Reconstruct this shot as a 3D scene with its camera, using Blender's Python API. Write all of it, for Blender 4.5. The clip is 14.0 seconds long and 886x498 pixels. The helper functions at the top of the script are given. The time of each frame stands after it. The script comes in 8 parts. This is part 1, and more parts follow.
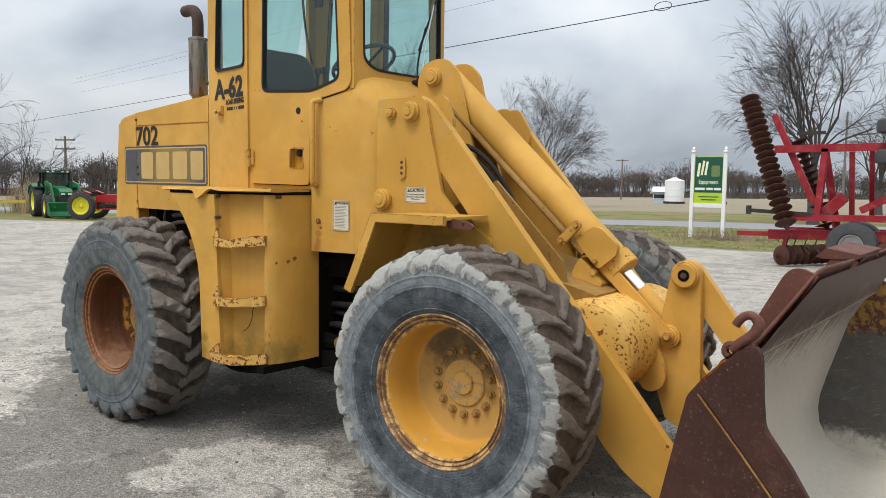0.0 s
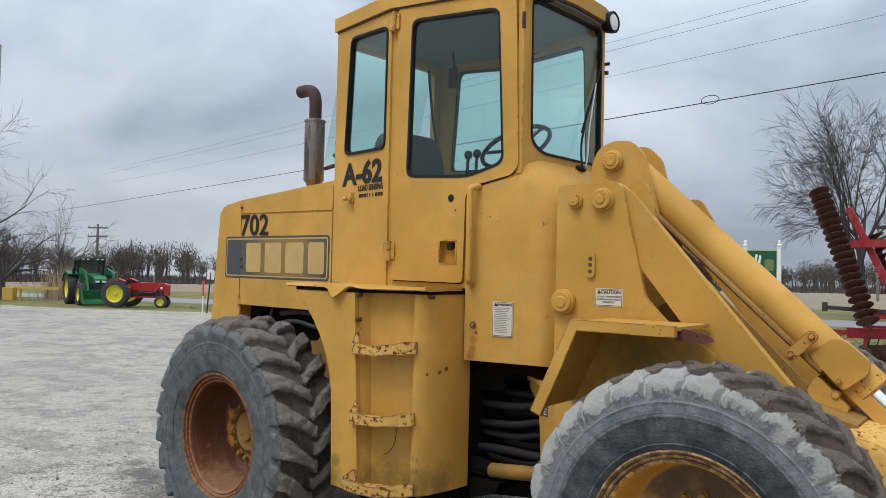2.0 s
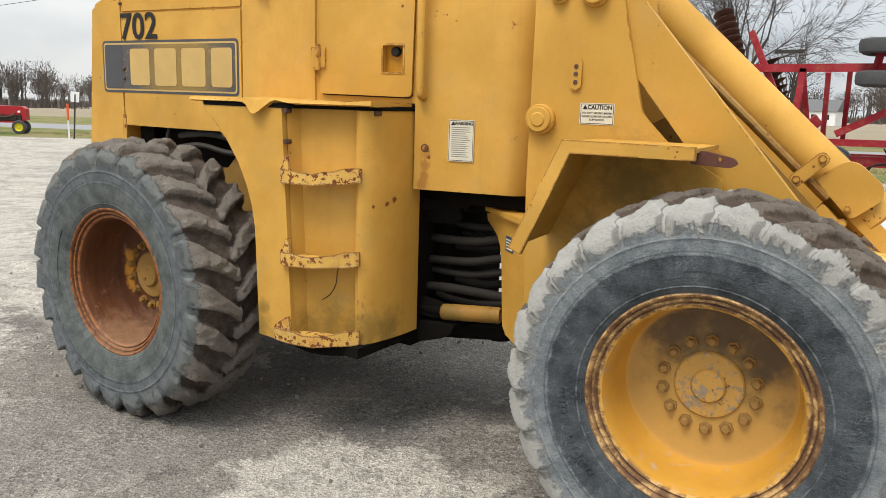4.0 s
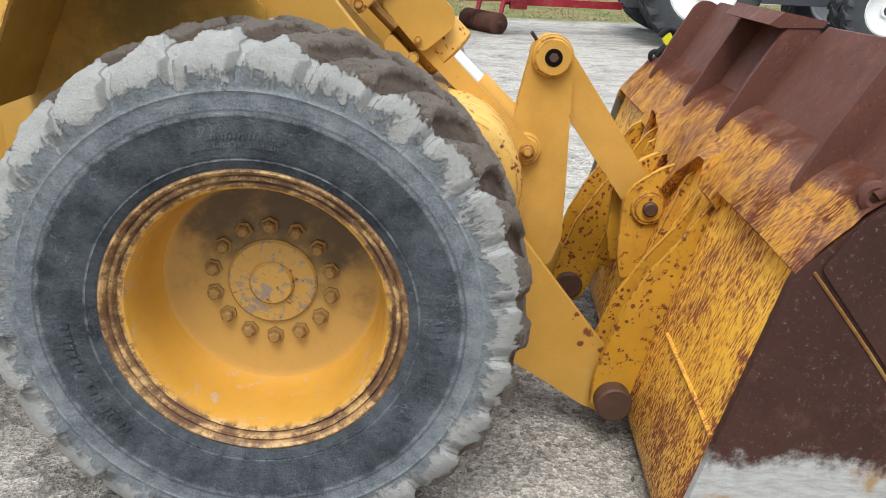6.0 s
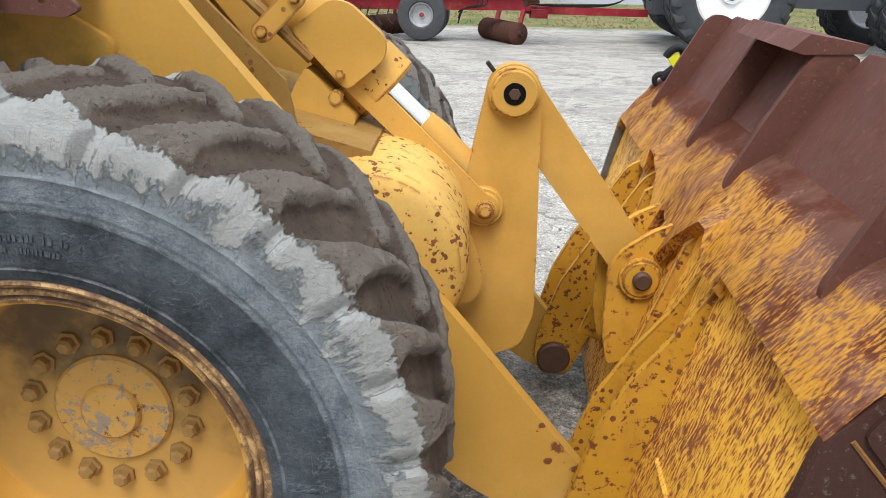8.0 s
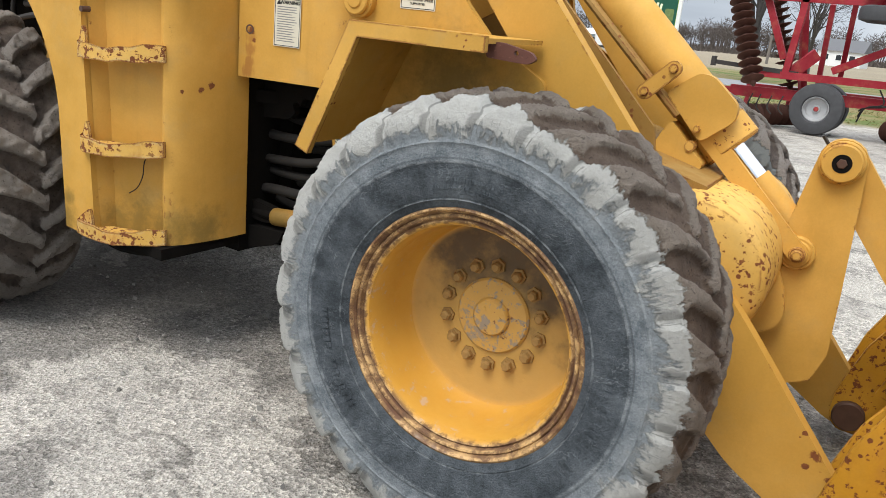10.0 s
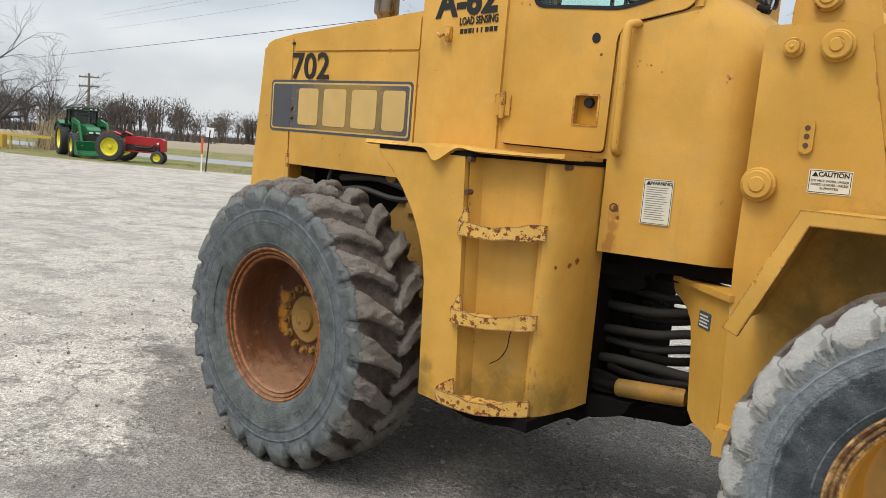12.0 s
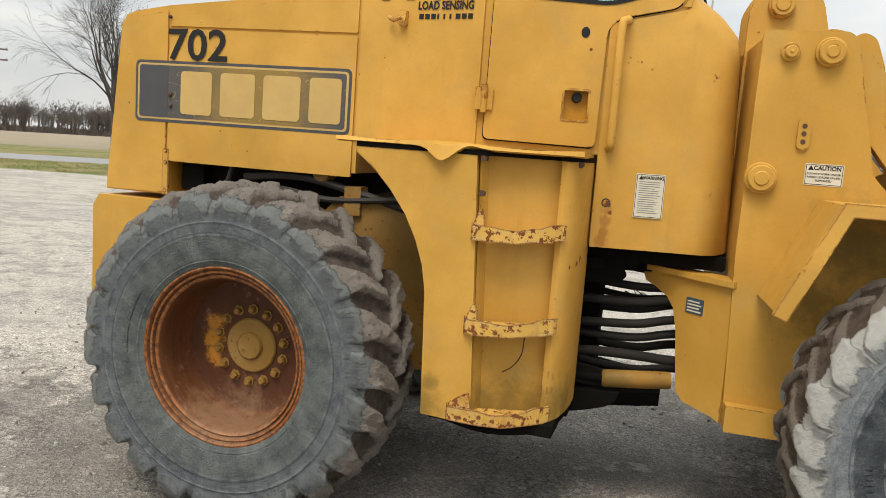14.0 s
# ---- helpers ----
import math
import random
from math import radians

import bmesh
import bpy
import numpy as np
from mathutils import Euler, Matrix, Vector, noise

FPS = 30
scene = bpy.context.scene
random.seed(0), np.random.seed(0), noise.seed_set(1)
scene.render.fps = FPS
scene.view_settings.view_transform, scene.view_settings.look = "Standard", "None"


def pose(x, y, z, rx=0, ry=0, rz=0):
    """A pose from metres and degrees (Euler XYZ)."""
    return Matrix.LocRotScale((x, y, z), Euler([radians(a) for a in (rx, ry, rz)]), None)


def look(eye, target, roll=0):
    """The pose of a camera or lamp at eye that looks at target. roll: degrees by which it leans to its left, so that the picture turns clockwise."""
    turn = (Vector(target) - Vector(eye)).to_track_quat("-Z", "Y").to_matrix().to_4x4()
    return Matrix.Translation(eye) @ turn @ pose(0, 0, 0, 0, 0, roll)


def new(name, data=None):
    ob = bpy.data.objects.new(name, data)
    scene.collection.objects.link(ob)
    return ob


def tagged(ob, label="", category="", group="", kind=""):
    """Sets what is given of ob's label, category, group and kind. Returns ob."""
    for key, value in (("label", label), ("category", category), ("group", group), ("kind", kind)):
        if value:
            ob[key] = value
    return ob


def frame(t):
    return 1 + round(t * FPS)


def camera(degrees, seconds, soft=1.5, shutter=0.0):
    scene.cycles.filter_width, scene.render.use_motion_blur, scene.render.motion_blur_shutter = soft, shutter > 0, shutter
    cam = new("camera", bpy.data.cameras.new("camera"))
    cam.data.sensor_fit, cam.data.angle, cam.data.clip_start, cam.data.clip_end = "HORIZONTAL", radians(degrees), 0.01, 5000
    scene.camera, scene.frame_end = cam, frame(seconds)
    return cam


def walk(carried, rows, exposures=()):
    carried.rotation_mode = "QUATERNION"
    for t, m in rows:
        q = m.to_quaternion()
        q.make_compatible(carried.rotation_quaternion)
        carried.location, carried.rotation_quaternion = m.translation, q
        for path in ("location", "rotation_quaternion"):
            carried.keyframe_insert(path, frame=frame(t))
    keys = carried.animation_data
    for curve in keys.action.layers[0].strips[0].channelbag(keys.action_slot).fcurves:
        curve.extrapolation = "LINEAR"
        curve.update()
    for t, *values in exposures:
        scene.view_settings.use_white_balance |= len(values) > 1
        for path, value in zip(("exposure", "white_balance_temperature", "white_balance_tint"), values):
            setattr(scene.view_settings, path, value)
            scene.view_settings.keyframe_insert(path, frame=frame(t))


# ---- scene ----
import functools

# The camera: seconds, eye, yaw, pitch, roll.
cam = camera(59.3, 14.0, 0.8)
ROWS = [
    (0, 3.700, -3.548, 1.601, 39.93, -5.10, 0.79),
    (0.5, 3.448, -3.501, 1.627, 41.67, -1.43, 1.51),
    (1, 3.177, -3.539, 1.651, 40.56, 2.16, 1.45),
    (1.5, 2.926, -3.567, 1.637, 39.50, 2.84, 1.83),
    (2, 2.673, -3.573, 1.625, 41.50, 1.50, 1.33),
    (2.2, 2.587, -3.568, 1.615, 42.26, 0.87, 1.33),
    (3.25, 2.31, -3.39, 1.575, 41.6, -3.4, 1.7),
    (4.3, 1.973, -3.201, 1.531, 27.18, -12.93, 2.04),
    (4.5, 1.941, -3.141, 1.500, 23.50, -13.41, 2.20),
    (5, 1.875, -2.979, 1.492, 15.66, -16.11, 1.52),
    (5.5, 1.912, -2.767, 1.469, 8.97, -19.41, 1.63),
    (6, 2.021, -2.514, 1.467, 3.53, -21.14, 2.96),
    (6.5, 2.098, -2.263, 1.442, -1.42, -23.03, 1.95),
    (7, 2.132, -2.014, 1.467, -3.90, -23.30, 0.60),
    (7.2, 2.155, -1.950, 1.472, -2.52, -22.85, 0.64),
    (8.2, 2.24, -1.93, 1.48, 8.4, -20.3, 2.2),
    (9.3, 2.318, -2.263, 1.482, 21.03, -18.84, 4.06),
    (9.5, 2.366, -2.348, 1.487, 23.09, -18.56, 4.57),
    (10, 2.487, -2.591, 1.485, 32.83, -17.02, 5.85),
    (10.5, 2.419, -2.835, 1.520, 40.67, -12.54, 5.31),
    (11, 2.242, -3.059, 1.535, 43.33, -10.56, 4.59),
    (11.5, 1.948, -3.153, 1.540, 44.04, -9.33, 5.01),
    (12, 1.643, -3.250, 1.543, 40.47, -7.78, 4.71),
    (12.5, 1.338, -3.362, 1.556, 34.61, -6.81, 3.73),
    (13, 1.015, -3.398, 1.535, 29.44, -5.81, 4.26),
    (13.5, 0.733, -3.478, 1.538, 23.52, -6.07, 4.57),
    (14, 0.439, -3.635, 1.531, 17.03, -7.73, 4.20),
]
walk(cam, [(t, Matrix.Translation((x, y, z)) @ pose(0, 0, 0, 0, 0, yaw) @ pose(0, 0, 0, 90 + pitch) @ pose(0, 0, 0, 0, 0, roll)) for t, x, y, z, yaw, pitch, roll in ROWS],
     [(0, 0.12, 6600, 10), (0.7, -0.05, 6350, 10), (1.5, -0.15, 6200, 10), (2.2, -0.15, 6250, 10), (3.2, 0.20, 6600, 10), (4.3, 0.40, 7000, 10), (5.5, 0.45, 6600, 10), (6.5, 0.46, 6250, 10), (9.3, 0.46, 6350, 10), (10, 0.46, 6500, 10),
      (11, 0.36, 6650, 10), (12.5, 0.20, 6800, 10), (13.2, 0.20, 6900, 10), (14, 0.27, 7200, 10)])

# ---- world, sun, exposure ----
SUN_ELEV, SUN_TURN = 60.0, 185.0
world = bpy.data.worlds.new("overcast_sky")
scene.world = world
world.use_nodes = True
wn, wl = world.node_tree.nodes, world.node_tree.links
wn.clear()
w_out = wn.new("ShaderNodeOutputWorld")
w_bg = wn.new("ShaderNodeBackground")
w_sky = wn.new("ShaderNodeTexSky")
w_sky.sky_type = "NISHITA"
w_sky.sun_disc = False
w_sky.sun_elevation, w_sky.sun_rotation = radians(SUN_ELEV), radians(SUN_TURN)
w_sky.air_density, w_sky.dust_density = 1.0, 2.0
w_dim = wn.new("ShaderNodeMix")
w_dim.data_type, w_dim.blend_type = "RGBA", "MULTIPLY"
w_dim.inputs[0].default_value = 1.0
w_dim.inputs[7].default_value = (0.10, 0.10, 0.10, 1)
w_tc = wn.new("ShaderNodeTexCoord")
w_map = wn.new("ShaderNodeMapping")
w_map.inputs["Scale"].default_value = (1.0, 1.0, 2.3)
w_map.inputs["Location"].default_value = (0.35, 1.7, 0.2)
w_n1 = wn.new("ShaderNodeTexNoise")
w_n1.inputs["Scale"].default_value, w_n1.inputs["Detail"].default_value = 2.7, 8.0
w_n1.inputs["Roughness"].default_value, w_n1.inputs["Distortion"].default_value = 0.5, 0.35
w_ramp = wn.new("ShaderNodeValToRGB")
for pos, col in ((0.33, (0.440, 0.500, 0.585, 1)), (0.50, (0.630, 0.698, 0.782, 1)), (0.68, (0.845, 0.892, 0.940, 1))):
    e = w_ramp.color_ramp.elements.new(pos) if pos not in (0.33, 0.68) else w_ramp.color_ramp.elements[0 if pos == 0.33 else -1]
    e.position, e.color = pos, col
w_mix = wn.new("ShaderNodeMix")
w_mix.data_type = "RGBA"
w_mix.inputs[0].default_value = 0.90
wl.new(w_tc.outputs["Generated"], w_map.inputs["Vector"])
wl.new(w_map.outputs[0], w_n1.inputs["Vector"])
wl.new(w_n1.outputs["Fac"], w_ramp.inputs[0])
wl.new(w_sky.outputs[0], w_dim.inputs[6])
wl.new(w_dim.outputs[2], w_mix.inputs[6])
wl.new(w_ramp.outputs[0], w_mix.inputs[7])
wl.new(w_mix.outputs[2], w_bg.inputs["Color"])
w_sep = wn.new("ShaderNodeSeparateXYZ")
w_rise = wn.new("ShaderNodeMapRange")
w_rise.inputs[1].default_value, w_rise.inputs[2].default_value = 0.05, 0.95
w_rise.inputs[3].default_value, w_rise.inputs[4].default_value = 0.78, 2.3
wl.new(w_tc.outputs["Generated"], w_sep.inputs[0])
wl.new(w_sep.outputs[2], w_rise.inputs[0])
wl.new(w_rise.outputs[0], w_bg.inputs["Strength"])
wl.new(w_bg.outputs[0], w_out.inputs[0])

sun = new("sun", bpy.data.lights.new("sun", "SUN"))
sun.data.energy, sun.data.angle, sun.data.color = 2.2, radians(26), (1.0, 0.97, 0.92)
sun.matrix_world = look((0, 0, 30), (math.sin(radians(SUN_TURN)) * -20, math.cos(radians(SUN_TURN)) * -20, 30 - 20 * math.tan(radians(SUN_ELEV))))


# ---- material helpers ----
class Mat:
    """A node material with short calls."""

    def __init__(self, name, rough=0.6, metal=0.0, spec=0.5):
        self.m = bpy.data.materials.new(name)
        self.m.use_nodes = True
        self.n, self.l = self.m.node_tree.nodes, self.m.node_tree.links
        self.b = self.n["Principled BSDF"]
        self.b.inputs["Roughness"].default_value = rough
        self.b.inputs["Metallic"].default_value = metal
        self.b.inputs["Specular IOR Level"].default_value = spec
        self.tc = self.n.new("ShaderNodeTexCoord")

    def put(self, sock, v):
        if isinstance(v, bpy.types.NodeSocket):
            self.l.new(v, sock)
        elif isinstance(v, (tuple, list)) and len(v) == 3 and sock.type == "RGBA":
            sock.default_value = (*v, 1)
        else:
            sock.default_value = v

    def vec(self, scale=(1, 1, 1), loc=(0, 0, 0), rot=(0, 0, 0), src="Object"):
        mp = self.n.new("ShaderNodeMapping")
        self.l.new(self.tc.outputs[src], mp.inputs[0])
        mp.inputs["Scale"].default_value, mp.inputs["Location"].default_value = scale, loc
        mp.inputs["Rotation"].default_value = [radians(a) for a in rot]
        return mp.outputs[0]

    def along(self, rot, scale):
        """Coordinates turned first, then stretched: for strokes that run aslant."""
        mp = self.n.new("ShaderNodeMapping")
        self.l.new(self.vec(rot=rot), mp.inputs[0])
        mp.inputs["Scale"].default_value = scale
        return mp.outputs[0]

    def noise(self, scale, detail=4.0, rough=0.55, vec=None, distort=0.0):
        nd = self.n.new("ShaderNodeTexNoise")
        self.put(nd.inputs["Vector"], vec or self.tc.outputs["Object"])
        nd.inputs["Scale"].default_value, nd.inputs["Detail"].default_value = scale, detail
        nd.inputs["Roughness"].default_value, nd.inputs["Distortion"].default_value = rough, distort
        return nd.outputs["Fac"]

    def voronoi(self, scale, vec=None, out="Distance", feature="F1"):
        nd = self.n.new("ShaderNodeTexVoronoi")
        nd.feature = feature
        self.put(nd.inputs["Vector"], vec or self.tc.outputs["Object"])
        nd.inputs["Scale"].default_value = scale
        return nd.outputs[out]

    def step(self, v, lo, hi):
        nd = self.n.new("ShaderNodeMapRange")
        nd.interpolation_type = "SMOOTHSTEP"
        self.put(nd.inputs[0], v)
        nd.inputs[1].default_value, nd.inputs[2].default_value = lo, hi
        return nd.outputs[0]

    def math(self, op, a, b=0.0):
        nd = self.n.new("ShaderNodeMath")
        nd.operation = op
        self.put(nd.inputs[0], a), self.put(nd.inputs[1], b)
        return nd.outputs[0]

    def mix(self, f, a, b, blend="MIX"):
        nd = self.n.new("ShaderNodeMix")
        nd.data_type, nd.blend_type = "RGBA", blend
        self.put(nd.inputs[0], f), self.put(nd.inputs[6], a), self.put(nd.inputs[7], b)
        return nd.outputs[2]

    def axis(self, which, vec=None):
        nd = self.n.new("ShaderNodeSeparateXYZ")
        self.put(nd.inputs[0], vec or self.tc.outputs["Object"])
        return nd.outputs[which]

    def attr(self, name):
        nd = self.n.new("ShaderNodeAttribute")
        nd.attribute_name = name
        return nd.outputs["Fac"]

    def comb(self, x, y, z):
        nd = self.n.new("ShaderNodeCombineXYZ")
        for i, v in enumerate((x, y, z)):
            self.put(nd.inputs[i], v)
        return nd.outputs[0]

    def edge(self, radius, lo=0.006, hi=0.06):
        """1 along convex and concave edges, 0 on open faces."""
        bv, ge, dt = self.n.new("ShaderNodeBevel"), self.n.new("ShaderNodeNewGeometry"), self.n.new("ShaderNodeVectorMath")
        bv.samples = 4
        bv.inputs["Radius"].default_value = radius
        dt.operation = "DOT_PRODUCT"
        self.l.new(bv.outputs[0], dt.inputs[0]), self.l.new(ge.outputs["True Normal"], dt.inputs[1])
        return self.step(self.math("SUBTRACT", 1.0, dt.outputs["Value"]), lo, hi)

    def blob(self, places, wob, soft=0.5):
        """A mask round places (x, y, z, radius), with a ragged outline."""
        out = None
        for x, y, z, r in places:
            nd = self.n.new("ShaderNodeVectorMath")
            nd.operation = "DISTANCE"
            self.l.new(self.tc.outputs["Object"], nd.inputs[0])
            nd.inputs[1].default_value = (x, y, z)
            d = self.math("ADD", self.math("DIVIDE", nd.outputs["Value"], r), self.math("MULTIPLY", self.math("SUBTRACT", wob, 0.5), 3.2))
            m = self.step(d, 1.0 + soft, 1.0 - soft)
            out = m if out is None else self.math("MAXIMUM", out, m)
        return out

    def bump(self, h, strength=0.3, dist=0.01):
        nd = self.n.new("ShaderNodeBump")
        self.put(nd.inputs["Height"], h)
        nd.inputs["Strength"].default_value, nd.inputs["Distance"].default_value = strength, dist
        self.l.new(nd.outputs[0], self.b.inputs["Normal"])

    def done(self, color, rough=None, metal=None):
        self.put(self.b.inputs["Base Color"], color)
        if rough is not None:
            self.put(self.b.inputs["Roughness"], rough)
        if metal is not None:
            self.put(self.b.inputs["Metallic"], metal)
        return self.m


def paint(name, base, rust=0.5, fade=0.12, rough=0.40, dirt=0.35, streak=0.0, wear=0.0, spots=(), runs=(), mould=()):
    """Weathered paint: sun-faded in blotches, dusty, rust specks where stones chipped it, rubbed bare along its edges."""
    k = Mat(name, rough, spec=0.28)
    big, fine = k.noise(1.7, 5, 0.6), k.noise(14, 5, 0.6)
    grain = k.noise(120, 6, 0.75)
    pale = tuple(min(1, c * (1 + fade) + 0.015) for c in base)
    dull = tuple(c * (1 - fade) for c in base)
    col = k.mix(k.step(big, 0.35, 0.68), dull, pale)
    dust = k.step(k.noise(5.5, 6, 0.65), 0.48, 0.78)
    col = k.mix(k.math("MULTIPLY", dust, dirt), col, (0.36, 0.255, 0.10))
    murk = k.step(k.noise(2.6, 7, 0.68, k.vec((1, 1, 0.45), (5, 2, 1))), 0.54, 0.74)
    col = k.mix(k.math("MULTIPLY", murk, 0.30 + 0.25 * rust), col, tuple(c * f for c, f in zip(base, (0.60, 0.62, 0.55))))
    if streak:
        run = k.step(k.noise(11, 6, 0.65, k.vec((1, 1, 0.08))), 0.56, 0.76)
        col = k.mix(k.math("MULTIPLY", run, streak), col, tuple(c * 0.42 for c in base))
    red = k.mix(k.noise(55, 4, 0.6), (0.075, 0.022, 0.010), (0.25, 0.085, 0.025))
    speck = k.step(k.math("ADD", k.voronoi(26, k.vec(rot=(15, 25, 5))), k.math("MULTIPLY", k.noise(70, 3), 0.25)), 0.27 + 0.05 * rust, 0.22 + 0.04 * rust)
    where = k.step(k.noise(4.1, 4, 0.6, k.vec(loc=(3, 1, 7))), 0.60 - 0.16 * rust, 0.70 - 0.16 * rust)
    chips = k.math("MULTIPLY", k.step(k.noise(42, 5, 0.66), 0.69 - 0.09 * rust, 0.72 - 0.09 * rust), where)
    bare = k.math("MAXIMUM", k.math("MULTIPLY", speck, where), chips)
    if wear:
        rub = k.math("MULTIPLY", k.edge(0.010), k.step(k.math("ADD", k.noise(19, 5, 0.7), k.math("MULTIPLY", k.noise(2.3, 3), 0.5)), 0.86 - 0.22 * wear, 0.94 - 0.22 * wear))
        if wear > 1:
            worn = k.math("MULTIPLY", k.edge(0.022, 0.003, 0.05), k.step(k.noise(24, 6, 0.72, k.vec(loc=(8, 1, 3))), 0.47, 0.54))
            col = k.mix(k.math("MULTIPLY", worn, 0.8), col, (0.47, 0.36, 0.20))
        bare = k.math("MAXIMUM", bare, rub)
    if spots:
        bare = k.math("MAXIMUM", bare, k.blob(spots, k.noise(38, 5, 0.65), 0.25))
    if runs:
        col = k.mix(k.math("MULTIPLY", k.blob(runs, k.noise(30, 5, 0.65, k.vec((1.3, 1.3, 0.25)))), 0.75), col, (0.30, 0.12, 0.025))
    if mould:
        col = k.mix(k.math("MULTIPLY", k.blob(mould, k.noise(16, 7, 0.72), 0.9), 0.6), col, (0.085, 0.068, 0.016))
    halo = k.step(k.noise(9, 5, 0.65, k.vec((1, 1, 0.5), (1, 9, 4))), 0.66 - 0.08 * rust, 0.82 - 0.08 * rust)
    col = k.mix(k.math("MULTIPLY", halo, 0.35 * rust), col, (0.34, 0.14, 0.03))
    col = k.mix(bare, col, red)
    scuff = k.step(k.noise(60, 4, 0.6, k.vec((1, 1, 7), rot=(0, 20, 0))), 0.66, 0.74)
    col = k.mix(k.math("MULTIPLY", k.math("MULTIPLY", scuff, k.step(fine, 0.45, 0.6)), 0.30), col, tuple(c * 0.6 for c in base))
    col = k.mix(0.13, col, grain, "OVERLAY")
    h = k.math("SUBTRACT", k.math("ADD", k.math("MULTIPLY", fine, 0.35), k.math("MULTIPLY", k.noise(1.6, 2), 2.5)), k.math("MULTIPLY", bare, 0.8))
    k.bump(h, 0.20, 0.004)
    return k.done(col, k.step(k.math("ADD", fine, k.math("MULTIPLY", bare, 0.5)), -0.75, 1.35))


def plain(name, base, rough=0.6, metal=0.0, vary=0.18, scale=9.0, bump=0.12):
    k = Mat(name, rough, metal, 0.3)
    n1, n2 = k.noise(scale, 5), k.noise(scale * 9, 4)
    col = k.mix(n1, tuple(c * (1 - vary) for c in base), tuple(min(1, c * (1 + vary)) for c in base))
    col = k.mix(k.math("MULTIPLY", n2, vary), col, tuple(c * 0.55 for c in base))
    k.bump(n2, bump, 0.004)
    return k.done(col)


YELLOW = paint("loader_yellow", (0.508, 0.271, 0.044), rust=0.14, streak=0.14, wear=0.12,
               spots=((2.353, -0.309, 0.37, 0.017), (2.40, -0.305, 0.305, 0.013), (2.31, -0.313, 0.43, 0.007), (2.33, -0.311, 0.33, 0.010), (0.139, -0.46, 1.342, 0.017), (0.125, -0.47, 1.33, 0.010), (0.152, -0.45, 1.30, 0.008), (0.004, -0.48, 1.950, 0.007), (0.020, -0.48, 1.935, 0.006), (0.062, -0.625, 1.106, 0.010), (0.045, -0.70, 1.100, 0.008), (0.069, -0.58, 1.118, 0.012)),
               mould=((-0.13, -0.77, 0.57, 0.08), (0.03, -0.72, 0.56, 0.07), (-0.22, -0.80, 0.55, 0.06), (0.065, -0.62, 0.53, 0.07), (1.05, -0.43, 1.26, 0.13), (1.27, -0.42, 1.12, 0.14), (0.93, -0.45, 1.03, 0.10), (1.13, -0.43, 0.95, 0.12), (-0.21, -0.80, 0.57, 0.06), (-0.06, -0.72, 0.545, 0.05), (0.06, -0.60, 0.55, 0.07), (-0.44, -0.885, 0.53, 0.06), (-0.42, -0.885, 0.62, 0.03), (1.62, -0.48, 0.40, 0.07), (1.90, -0.48, 0.20, 0.07)),
               runs=((0.139, -0.46, 1.27, 0.022), (0.135, -0.46, 1.22, 0.018), (0.128, -0.46, 1.185, 0.026), (0.145, -0.46, 1.31, 0.020)))
YELLOW_WORN = paint("loader_yellow_worn", (0.505, 0.272, 0.046), rust=0.75, dirt=0.45, streak=0.2, wear=0.9)
YELLOW_DARK = paint("loader_yellow_dark", (0.24, 0.128, 0.024), rust=0.7, dirt=0.3, streak=0.5, wear=0.5)
YELLOW_LUG = paint("bucket_lug_yellow", (0.50, 0.245, 0.014), rust=1.3, dirt=0.1, streak=0.4, wear=0.85)
YELLOW_STEP = paint("step_yellow_chipped", (0.55, 0.32, 0.066), rust=1.7, dirt=0.6, streak=0.1, wear=1.5)
YELLOW_TUBE = paint("loader_yellow_chipped", (0.55, 0.32, 0.066), rust=1.25, dirt=0.4, streak=0.1, wear=0.5)
BLACK = plain("black_rubber", (0.012, 0.012, 0.013), 0.75)
HOSE = plain("hose_rubber", (0.022, 0.020, 0.018), 0.7, vary=0.5, bump=0.3)
HOSE.node_tree.nodes["Principled BSDF"].inputs["Specular IOR Level"].default_value = 0.14
STEEL = plain("dark_steel", (0.045, 0.04, 0.036), 0.6, 0.3)
CHROME = plain("chrome_rod", (0.85, 0.86, 0.88), 0.12, 1.0, 0.04)
PIN = plain("worn_pin", (0.095, 0.050, 0.033), 0.6, 0.15, 0.4, 25)
NEAR_BLACK = plain("near_black", (0.008, 0.007, 0.006), 0.95, vary=0.4)
NEAR_BLACK.node_tree.nodes["Principled BSDF"].inputs["Specular IOR Level"].default_value = 0.06
DECAL_DARK = plain("decal_charcoal", (0.062, 0.062, 0.066), 0.5)


